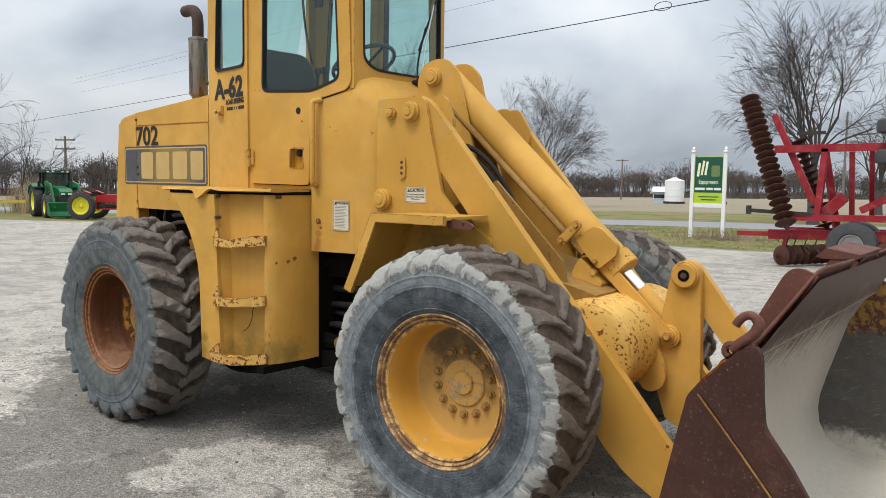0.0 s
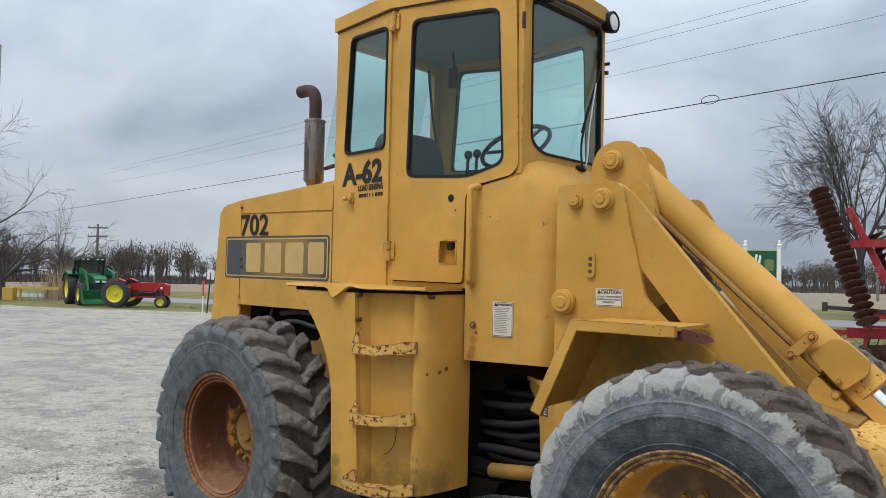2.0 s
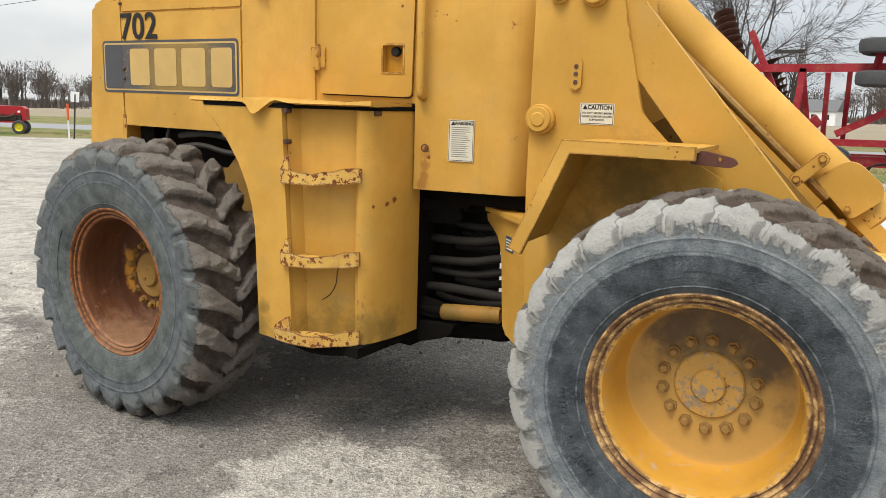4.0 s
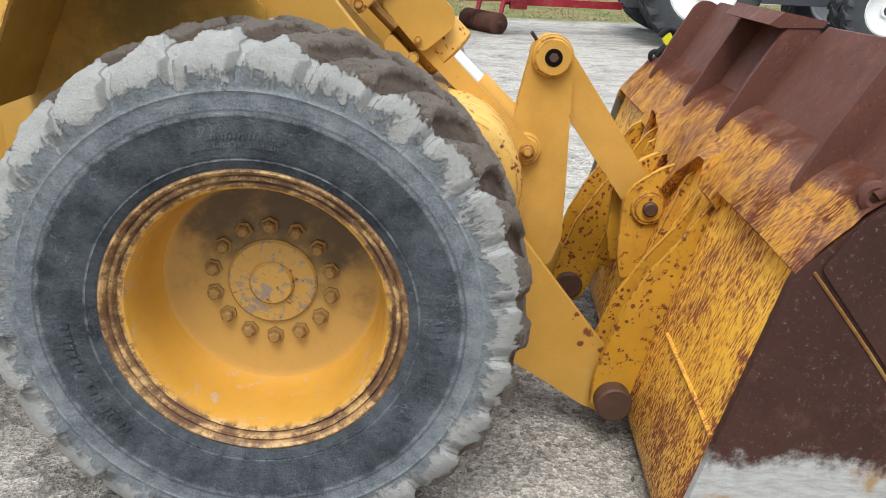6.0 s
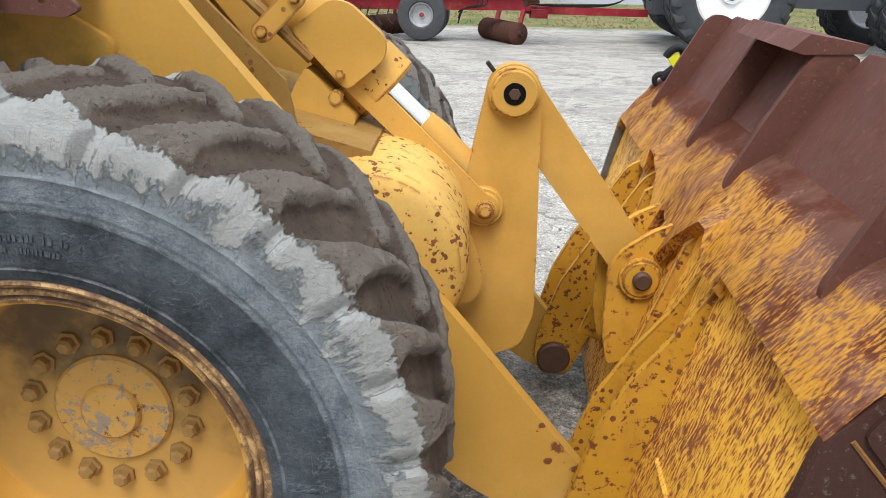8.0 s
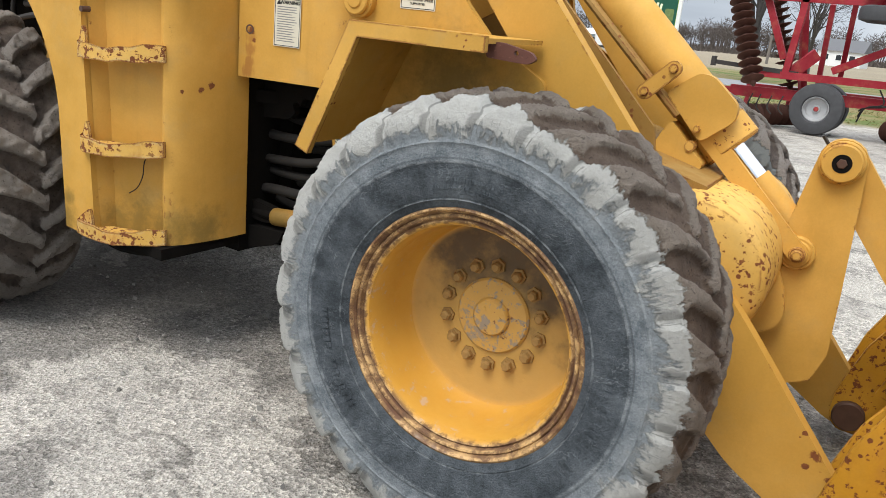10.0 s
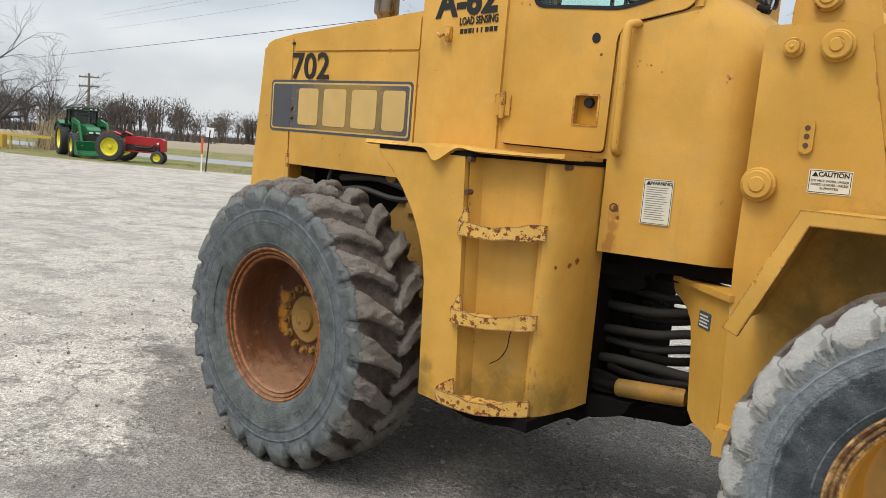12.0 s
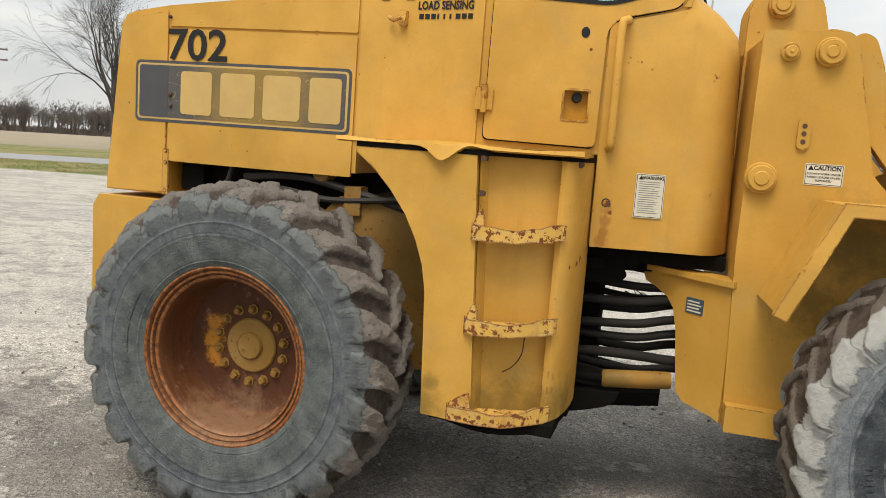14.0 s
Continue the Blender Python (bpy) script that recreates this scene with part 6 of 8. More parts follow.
for p, q in zip(cols, cols[1:]):
    for k in range(7):
        bm.faces.new((p[k], q[k], q[k + 1], p[k + 1]))
bmesh.ops.solidify(bm, geom=bm.faces[:], thickness=0.014)
part("top_plate", bevelled(bm, 0.004, 1, 60), RUSTY_MORE, bucket, "rust-streaked folded top plate", 40)
# Spill guard: ends cut on the slant, torn down beside the middle gusset.
bm = bmesh.new()
cols = []
for y, top in ((-1.12, 1.022), (-1.002, 1.145), (-0.941, 1.217), (-0.89, 1.285), (-0.86, 1.304), (-0.80, 1.310), (-0.50, 1.305), (-0.285, 1.302), (-0.262, 1.255), (-0.17, 1.235), (-0.12, 1.262), (-0.05, 1.298), (0.30, 1.295), (0.60, 1.302), (0.85, 1.303), (0.89, 1.285), (0.941, 1.217), (1.002, 1.145), (1.12, 1.022)):
    cols.append([bm.verts.new(bpt(2.440 + (z - 1.01) * 0.561, y, z)) for z in (1.008, 1.01 + (top - 1.01) * 0.5, top)])
for p, q in zip(cols, cols[1:]):
    for k in range(2):
        bm.faces.new((p[k], q[k], q[k + 1], p[k + 1]))
bmesh.ops.recalc_face_normals(bm, faces=bm.faces[:])
bmesh.ops.solidify(bm, geom=bm.faces[:], thickness=0.012)
part("spill_guard", bevelled(bm, 0.004, 1), BROWN, bucket, "rust-brown spill guard", 30)
for y in (-0.876, -0.22, 0.22, 0.876):
    side = soften([(2.346, 0.940), (2.344, 0.985), (2.413, 1.135), (2.492, 1.285), (2.520, 1.309), (2.560, 1.308), (2.604, 1.284), (2.448, 1.02), (2.395, 0.962), (2.366, 0.934)], 0.014, 3)
    bm = prism(bmesh.new(), side, y - 0.011, y + 0.011, in_bucket)
    part("gusset", bevelled(bm, 0.005, 2), BROWN, bucket, "rust-brown gusset plate", 30)
bm = prism(bmesh.new(), [(2.440, 1.300), (2.480, 1.338), (2.612, 1.318), (2.600, 1.298), (2.47, 1.292)], -0.235, 0.235, in_bucket)
part("gusset_cap", bevelled(bm, 0.004, 1), BROWN, bucket, "box plate between the middle gussets", 30)
cheek = [(2.268, 0.872), (2.372, 0.985), (2.44, 1.055), (2.492, 1.075), (2.512, 1.04), (2.520, 0.90), (2.530, 0.805), (2.622, 0.685), (2.80, 0.40), (3.00, 0.10), (3.01, 0.022), (2.22, 0.022), (2.135, 0.06), (2.115, 0.17), (2.158, 0.36)]
for y0, y1, mt in ((-1.170, -1.145, BROWN_SIDE), (1.145, 1.170, SCOURED_DARK)):
    bm = prism(bmesh.new(), soften(cheek, 0.02, 2), y0, y1, in_bucket)
    part("side_plate", bevelled(bm, 0.004, 1), mt, bucket, "rust-brown side plate, scraped grey below", 30)
for y0, y1 in ((-1.177, -1.169), (1.169, 1.177)):
    bm = prism(bmesh.new(), soften([(2.316, 0.890), (2.372, 0.983), (2.44, 1.053), (2.492, 1.073), (2.511, 1.04), (2.519, 0.90), (2.529, 0.805), (2.621, 0.685), (2.799, 0.40), (2.998, 0.10), (2.97, 0.085), (2.775, 0.345), (2.61, 0.540), (2.46, 0.722)], 0.012, 2), y0, y1, in_bucket)
    part("side_cutter", bevelled(bm, 0.002, 1), BROWN_SIDE, bucket, "rust-brown side cutter plate", 30)
bm = bmesh.new()
pipe(bm, [bpt(2.305, -1.170, 0.880), bpt(2.45, -1.171, 0.715), bpt(2.60, -1.170, 0.535), bpt(2.76, -1.170, 0.345)], 0.0042, 6)
part("weld_bead", bm, YELLOW_DARK, bucket)
bm = bmesh.new()
pipe(bm, [bpt(2.187, -0.62, 0.444), bpt(2.187, -0.80, 0.440), bpt(2.186, -0.98, 0.438), bpt(2.184, -1.12, 0.432)], 0.007, 6)
part("weld_bead", bm, RUSTY_MORE, bucket)
bm = prism(bmesh.new(), [(2.90, 0.014), (3.12, 0.014), (3.14, 0.020), (3.12, 0.045), (2.90, 0.050)], -1.17, 1.17, in_bucket)
part("cutting_edge", bm, plain("worn_edge_steel", (0.30, 0.28, 0.26), 0.45, 0.7), bucket, "bright worn cutting edge")
# Lugs for the boom pins, and for the link pin in the middle.


def to_shell(points, y):
    """Ends an outline inside the thickness of the bucket's back sheet."""
    return [(min(x, 2.165 + (z - 0.36) * (0.2755 if z > 0.36 else 0.21) + 0.0593 * (y + 1.165) + 0.008), z) for x, z in points]


lug = [(2.385, 0.86), (2.322, 0.825), (2.245, 0.700), (2.168, 0.592), (2.098, 0.45), (2.045, 0.25), (2.040, 0.145), (2.075, 0.098), (2.16, 0.095), (2.25, 0.30)]
for y in (-0.525, -0.385, 0.365, 0.505):
    lean = 0.0 if abs(y + 0.01) > 0.45 else 0.028
    bm = prism(bmesh.new(), soften(to_shell([(x + lean * smooth01(0.25, 0.7, z), z) for x, z in lug], y), 0.02, 2), y, y + 0.022, in_front)
    part("boom_lug", bevelled(bm, 0.004, 1), YELLOW_LUG, bucket, "", 30)
mid = [(2.345, 0.83), (2.28, 0.800), (2.205, 0.745), (2.172, 0.69), (2.172, 0.50), (2.196, 0.395), (2.30, 0.42), (2.40, 0.70)]
for y in (-0.10, 0.075):
    bm = prism(bmesh.new(), soften(to_shell(mid, y), 0.02, 2), y, y + 0.025, in_front)
    part("link_lug", bevelled(bm, 0.004, 1), YELLOW_LUG, bucket, "", 30)
for y in (-0.25, 0.23):
    bm = prism(bmesh.new(), to_shell([(2.385, 0.855), (2.325, 0.82), (2.165, 0.33), (2.25, 0.30)], y), y, y + 0.020, in_front)
    part("stiffener", bevelled(bm, 0.003, 1), YELLOW_LUG, bucket, "", 30)
boss(2.261, 0.668, ((0.062, 0.014), (0.052, 0.018)), -0.10, YELLOW_LUG)
for x, y0, y1, z, r in ((2.261, -0.135, 0.13, 0.668, 0.026), (2.107, -0.575, -0.34, 0.167, 0.058), (2.107, 0.34, 0.575, 0.167, 0.058)):
    bm = bmesh.new()
    rod(bm, fpt(x, y0, z), fpt(x, y1, z), r, 24, chamfer=0.006)
    part("bucket_pin", bm, PIN, bucket, "", 40)
# Chain hooks on the top corners.
for y, mt in ((-1.135, BROWN), (1.10, BLACK)):
    bm = bmesh.new()
    pts = [(2.404, 1.042), (2.430, 1.068), (2.456, 1.090), (2.478, 1.112), (2.488, 1.136), (2.478, 1.158), (2.452, 1.166), (2.428, 1.152), (2.412, 1.128)]
    bend = [bpt(x, y, z) for x, z in pts]
    pipe(bm, bend[:6], 0.0185, 12)
    pipe(bm, bend[4:], 0.0150, 12)
    turned(bm, [(0.013, -0.011), (0.022, -0.015), (0.032, -0.010), (0.034, 0.0), (0.032, 0.010), (0.022, 0.015), (0.013, 0.011)], 18, BUCKET @ pose(2.402, y, 1.040, 90), closed=True)
    part("chain_hook", bm, mt, bucket, "forged steel chain hook", 50)
bm = bmesh.new()
box(bm, -0.022, 0.022, -0.015, 0.015, -0.02, 0.02, BUCKET @ pose(2.45, 1.10, 1.12, 0, -35, 0))
part("marker_tab", bevelled(bm, 0.006, 1), plain("bright_yellow", (0.75, 0.72, 0.02), 0.5), bucket, "bright yellow tab")


# ---- ground ----
def lot_edge(x, y):
    """How far a place lies beyond the edge of the gravel lot (negative on it)."""
    line = ((60, 15.0), (6, 17.4), (-5, 17.2), (-15, 18.2), (-23, 17.6), (-28, 15.2), (-34, 12.0), (-60, 6.0), (-200, -40))
    for (x0, y0), (x1, y1) in zip(line, line[1:]):
        if x >= x1 or (x1, y1) == line[-1]:
            t = (x - x0) / (x1 - x0)
            return y - (y0 + t * (y1 - y0))


ROAD = ((300, 48), (60, 36), (4, 33.6), (-12, 33.0), (-24, 29.8), (-36, 25.0), (-60, 19.0), (-300, -20))


def road_gap(x, y):
    p, best = Vector((x, y)), 1e9
    for a, b in zip(ROAD, ROAD[1:]):
        a, b = Vector(a), Vector(b)
        t = max(0, min(1, (p - a).dot(b - a) / (b - a).length_squared))
        best = min(best, (p - a - t * (b - a)).length)
    return best


bm = bmesh.new()
lay_e, lay_r = bm.verts.layers.float.new("edge"), bm.verts.layers.float.new("road")
radii = [0.0] + [0.35 * k for k in range(1, 28)] + [9.8 * 1.052 ** k for k in range(1, 78)] + [700, 1200, 2500, 4500]
SEG = 216
rings = []
for r in radii:
    ring = []
    for i in range(SEG if r else 1):
        x, y = r * math.cos(2 * math.pi * i / SEG), r * math.sin(2 * math.pi * i / SEG)
        rough = noise.noise(Vector((x * 0.9, y * 0.9, 3))) * 0.012 if 0 < r < 40 else 0
        if abs(x) < 2.6 and abs(y) < 1.5:
            rough *= 0.3
        v = bm.verts.new((x, y, ground_z(x, y) + rough))
        v[lay_e], v[lay_r] = lot_edge(x, y), road_gap(x, y)
        ring.append(v)
    rings.append(ring)
for a, b in zip(rings, rings[1:]):
    for i in range(SEG):
        j = (i + 1) % SEG
        bm.faces.new((a[0], b[i], b[j]) if len(a) == 1 else (a[i], b[i], b[j], a[j]))
k = Mat("ground_gravel_grass", 0.92, spec=0.2)
big, mid, fine = k.noise(0.22, 6, 0.6), k.noise(1.3, 7, 0.68), k.noise(34, 6, 0.72)
small = k.noise(6.5, 7, 0.7)
stone = k.axis(0, k.voronoi(62, out="Color"))
pebble = k.axis(1, k.voronoi(150, out="Color"))
pale = k.mix(fine, (0.255, 0.230, 0.192), (0.560, 0.512, 0.436))
dark_gravel = k.mix(fine, (0.100, 0.090, 0.077), (0.305, 0.277, 0.236))
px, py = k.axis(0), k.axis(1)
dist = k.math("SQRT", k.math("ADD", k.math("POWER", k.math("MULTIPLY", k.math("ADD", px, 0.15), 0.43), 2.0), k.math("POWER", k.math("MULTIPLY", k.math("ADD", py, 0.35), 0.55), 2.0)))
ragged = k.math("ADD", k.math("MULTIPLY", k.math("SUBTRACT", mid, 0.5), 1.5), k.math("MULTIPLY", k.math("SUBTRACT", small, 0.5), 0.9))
# Darker gravel in a ragged oval round the loader.
dark_zone = k.step(k.math("ADD", dist, k.math("ADD", ragged, k.math("MULTIPLY", k.math("SUBTRACT", big, 0.5), 1.2))), 1.32, 1.08)
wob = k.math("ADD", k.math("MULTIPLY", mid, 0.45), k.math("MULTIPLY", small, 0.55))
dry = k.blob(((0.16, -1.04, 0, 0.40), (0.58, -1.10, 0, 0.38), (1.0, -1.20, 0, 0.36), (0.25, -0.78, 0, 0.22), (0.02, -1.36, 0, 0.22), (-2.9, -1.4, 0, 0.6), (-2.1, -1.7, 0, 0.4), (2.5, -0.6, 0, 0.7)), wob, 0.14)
dark_zone = k.math("MULTIPLY", dark_zone, k.math("SUBTRACT", 1.0, k.math("MULTIPLY", dry, 1.0)))
lot = k.mix(dark_zone, pale, dark_gravel)
lot = k.mix(k.math("MULTIPLY", dry, 0.60), lot, k.mix(fine, (0.36, 0.325, 0.27), (0.62, 0.575, 0.50)))
scab = k.noise(4.5, 8, 0.74, k.vec(loc=(2, 7, 0)))
lot = k.mix(k.math("MULTIPLY", k.step(scab, 0.545, 0.575), 0.45), lot, (0.150, 0.135, 0.115))
lot = k.mix(k.math("MULTIPLY", k.step(scab, 0.43, 0.39), 0.35), lot, (0.40, 0.365, 0.31))
stripe = k.blob(((-3.35, -0.45, 0, 0.10), (-3.1, -0.55, 0, 0.12), (-2.85, -0.62, 0, 0.10), (-2.45, -0.75, 0, 0.08), (-2.2, -0.84, 0, 0.10)), wob, 0.4)
lot = k.mix(k.math("MULTIPLY", stripe, 0.6), lot, (0.11, 0.10, 0.088))
lot = k.mix(k.math("MULTIPLY", k.step(big, 0.50, 0.70), 0.4), lot, (0.25, 0.237, 0.218))
lot = k.mix(k.math("MULTIPLY", k.step(k.noise(0.9, 7, 0.7, k.vec((1, 1.8, 1), (7, 3, 0), (0, 0, 30))), 0.49, 0.56), 0.40), lot, (0.195, 0.178, 0.154))
lot = k.mix(k.math("MULTIPLY", k.step(small, 0.55, 0.68), 0.42), lot, (0.19, 0.18, 0.165))
# Darkest patches, beneath the loader.
deep_patch = k.blob(((-1.1, -0.45, 0, 0.30), (-0.36, -0.45, 0, 0.20), (-0.55, 0.05, 0, 0.42), (-0.15, 0.0, 0, 0.35), (0.15, 0.15, 0, 0.30), (-1.3, 0.1, 0, 0.5), (-0.9, -0.25, 0, 0.3)), wob, 0.5)
lot = k.mix(k.math("MULTIPLY", deep_patch, 0.40), lot, (0.055, 0.050, 0.045))
lot = k.mix(k.math("MULTIPLY", k.step(mid, 0.34, 0.62), 0.40), lot, stone, "OVERLAY")
crack = k.step(k.math("ABSOLUTE", k.math("SUBTRACT", k.noise(0.55, 6, 0.6, k.vec(loc=(4, 9, 0))), 0.5)), 0.010, 0.003)
crack = k.math("MULTIPLY", crack, k.step(k.noise(0.8, 4, 0.6, k.vec(loc=(1, 5, 0))), 0.46, 0.58))
lot = k.mix(k.math("MULTIPLY", crack, 0.55), lot, (0.085, 0.078, 0.068))
crisp = k.step(k.noise(2.6, 8, 0.72, k.vec(loc=(11, 2, 0))), 0.585, 0.605)
lot = k.mix(k.math("MULTIPLY", crisp, 0.35), lot, (0.47, 0.43, 0.365))
lot = k.mix(0.34, lot, pebble, "OVERLAY")
lot = k.mix(k.math("MULTIPLY", k.step(k.voronoi(38), 0.17, 0.11), k.step(k.noise(9, 3), 0.5, 0.6)), lot, k.mix(stone, (0.10, 0.095, 0.09), (0.60, 0.58, 0.54)))
grey = k.n.new("ShaderNodeHueSaturation")
grey.inputs["Saturation"].default_value = 0.88
k.put(grey.inputs["Color"], lot)
lot = grey.outputs[0]
grass = k.mix(k.noise(2.2, 6, 0.7), (0.135, 0.125, 0.045), (0.27, 0.205, 0.10))
grass = k.mix(k.step(k.noise(0.5, 4), 0.43, 0.62), grass, (0.105, 0.135, 0.036))
field = k.mix(k.noise(0.06, 6, 0.6), (0.20, 0.165, 0.115), (0.285, 0.24, 0.165))
tar = k.mix(fine, (0.22, 0.22, 0.225), (0.30, 0.30, 0.305))
e, rd = k.attr("edge"), k.attr("road")
ew = k.math("ADD", e, k.math("MULTIPLY", k.math("SUBTRACT", mid, 0.5), 2.2))
col = k.mix(k.step(ew, -0.5, 0.6), lot, grass)
far = k.step(k.math("ADD", e, k.math("MULTIPLY", mid, 4)), 34, 42)
col = k.mix(far, col, field)
col = k.mix(k.step(k.math("ADD", rd, k.math("MULTIPLY", k.math("SUBTRACT", mid, 0.5), 0.5)), 3.4, 3.1), col, tar)
k.bump(k.math("ADD", k.math("ADD", k.math("MULTIPLY", fine, 1.0), k.math("MULTIPLY", small, 1.2)), k.math("ADD", k.math("MULTIPLY", k.voronoi(62), 0.8), k.math("MULTIPLY", k.voronoi(150), 0.4))), 0.75, 0.018)
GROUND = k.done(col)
tagged(part("ground", bm, GROUND, smooth=60), "pale gravel lot with darker patches running into grass and fields", "ground", kind="structure")

# ---- loose stones ----
rng = random.Random(21)
bm = bmesh.new()
for _ in range(4200):
    x, y = rng.uniform(-4.5, 4.2), rng.uniform(-3.4, 2.5)
    r = 0.004 + 0.011 * rng.random() ** 3
    m = pose(x, y, ground_z(x, y) + r * 0.35, rng.uniform(0, 360), rng.uniform(0, 360), 0) @ Matrix.Diagonal((r * rng.uniform(0.8, 1.5), r, r * rng.uniform(0.5, 0.9), 1))
    vs = [bm.verts.new(m @ Vector(p)) for p in ((1, 0, 0), (-1, 0, 0), (0, 1, 0), (0, -1, 0), (0, 0, 1), (0, 0, -1))]
    for i, j, k3 in ((0, 2, 4), (2, 1, 4), (1, 3, 4), (3, 0, 4), (2, 0, 5), (1, 2, 5), (3, 1, 5), (0, 3, 5)):
        bm.faces.new((vs[i], vs[j], vs[k3]))
k = Mat("stone_chips", 0.9)
isl = k.n.new("ShaderNodeNewGeometry").outputs["Random Per Island"]
tagged(part("gravel_stones", bm, k.done(k.mix(isl, (0.09, 0.085, 0.077), (0.36, 0.335, 0.295)))), "loose crushed limestone chips on the lot", "gravel", kind="stuff")


# ---- bare trees ----
def bark(name, lo, hi):
    k = Mat(name, 0.9)
    k.bump(k.noise(18, 5), 0.4, 0.02)
    return k.done(k.mix(k.noise(3, 4), lo, hi))


BARK = bark("grey_bark", (0.034, 0.029, 0.026), (0.085, 0.074, 0.065))
WOODS = bark("far_woods", (0.052, 0.042, 0.036), (0.115, 0.093, 0.079))


def limb(bm, p, d, length, r, depth, rng, droop, spread):
    """A branch that bends, tapers and forks."""
    n = 4 if depth > 1 else 3
    segs = 6 if r > 0.06 else (4 if r > 0.02 else 3)
    ring = None
    pts = [(p.copy(), r)]
    q = p.copy()
    for i in range(n):
        d = (d + Vector((rng.gauss(0, 0.10), rng.gauss(0, 0.10), rng.gauss(0.0, 0.08) - droop * (3 - depth) * 0.02))).normalized()
        q = q + d * length / n
        pts.append((q.copy(), r * (1 - 0.45 * (i + 1) / n)))
    up = d.orthogonal().normalized()
    for c, rr in pts:
        side = d.cross(up).normalized()
        now = [bm.verts.new(c + rr * (math.cos(2 * math.pi * k / segs) * up + math.sin(2 * math.pi * k / segs) * side)) for k in range(segs)]
        if ring:
            for k in range(segs):
                bm.faces.new((ring[k], ring[(k + 1) % segs], now[(k + 1) % segs], now[k]))
        ring = now
    if depth <= 0:
        return
    kids = (rng.randint(3, 4) if depth > 1 else rng.randint(3, 5))
    for i in range(kids):
        t = 1.0 if i == 0 else rng.uniform(0.35, 1.0)
        k = min(int(t * n), n - 1)
        c = pts[k][0].lerp(pts[k + 1][0], t * n - k) if t < 1 else pts[-1][0]
        ang, tilt = rng.uniform(0, 2 * math.pi), rng.uniform(0.35, 0.85) * spread * (0.45 if i == 0 else 1)
        u, w = d.orthogonal().normalized(), d.cross(d.orthogonal()).normalized()
        nd = (d * math.cos(tilt) + (u * math.cos(ang) + w * math.sin(ang)) * math.sin(tilt)).normalized()
        limb(bm, c, nd, length * rng.uniform(0.56, 0.80), max(pts[k][1] * rng.uniform(0.45, 0.68), 0.0075), depth - 1, rng, droop, spread)


def bare_tree(x, y, height, seed, stems=1, depth=5, spread=1.0, trunk_r=0.22, label="tall leafless tree with fine spreading twigs", limbs=5):
    rng = random.Random(seed)
    z = ground_z(x, y) - 0.15
    tree = thing("bare_tree", label, "tree", m=pose(x, y, z))
    bm = bmesh.new()
    crown = bmesh.new()
    for s in range(stems):
        lean = Vector((rng.gauss(0, 0.25), rng.gauss(0, 0.25), 0)) if stems > 1 else Vector((rng.gauss(0, 0.04), 0, 0))
        h0 = height * (0.20 if stems == 1 else 0.12)
        top = lean * h0 + Vector((0, 0, h0))
        r = trunk_r / (1 if stems == 1 else 1.7)
        turned(bm, [(r * 1.5, 0), (r * 1.12, 0.35), (r, h0 * 0.6), (r * 0.92, h0 * 1.02)], 10, Matrix.Translation((rng.uniform(-0.2, 0.2) * (stems > 1), 0, 0)) @ Matrix.Shear("XY", 4, (lean.x, lean.y)))
        for i in range(limbs if stems == 1 else 3):
            a, tilt = 2 * math.pi * i / limbs + rng.uniform(-0.4, 0.4), (0.12 if i == 0 else rng.uniform(0.3, 0.75) * spread)
            d = Vector((math.cos(a) * math.sin(tilt), math.sin(a) * math.sin(tilt), math.cos(tilt))) + lean
            limb(crown, top * rng.uniform(0.75, 1.0), d.normalized(), height * rng.uniform(0.24, 0.32), r * rng.uniform(0.4, 0.6), depth, rng, 1.0, spread)
    part("trunk", bm, BARK, tree, smooth=50)
    part("crown", crown, BARK, tree)
    return tree


bare_tree(-6.75, 36.8, 11.6, 44, depth=5, trunk_r=0.25, spread=0.78, limbs=7)
bare_tree(-38.8, 61, 14.6, 8, stems=3, depth=5, trunk_r=0.34, spread=0.85, label="leafless multi-stemmed tree beside the road")
bare_tree(-46.8, 13.4, 7.2, 12, depth=4, trunk_r=0.30, spread=1.2, limbs=8, label="leafless tree behind the parked tractors")
bare_tree(-50.3, 17.6, 9.0, 14, stems=2, depth=3, trunk_r=0.2, label="slender leafless tree behind the parked tractors")
bare_tree(-51.5, 12.2, 12.0, 17, stems=2, depth=4, trunk_r=0.5, label="thick-trunked leafless tree behind the parked tractors")
bare_tree(-44.9, 50.1, 15.5, 19, depth=5, trunk_r=0.36, spread=0.72, limbs=6, label="tall leafless tree beyond the road")
bare_tree(-33.0, 4.0, 11.5, 23, depth=4, trunk_r=0.3, label="leafless tree at the edge of the lot")
bare_tree(-8.0, 58.0, 10.0, 29, depth=4, trunk_r=0.25, label="leafless tree beyond the road")

# Far woods: one band of bare trees and brush along the fields.
rng = random.Random(33)
bm = bmesh.new()


def blade(p, d, w):
    s = d.cross(Vector((rng.gauss(0, 1), rng.gauss(0, 1), 0.2))).normalized() * w
    bm.faces.new((bm.verts.new(p - s), bm.verts.new(p + s), bm.verts.new(p + d)))


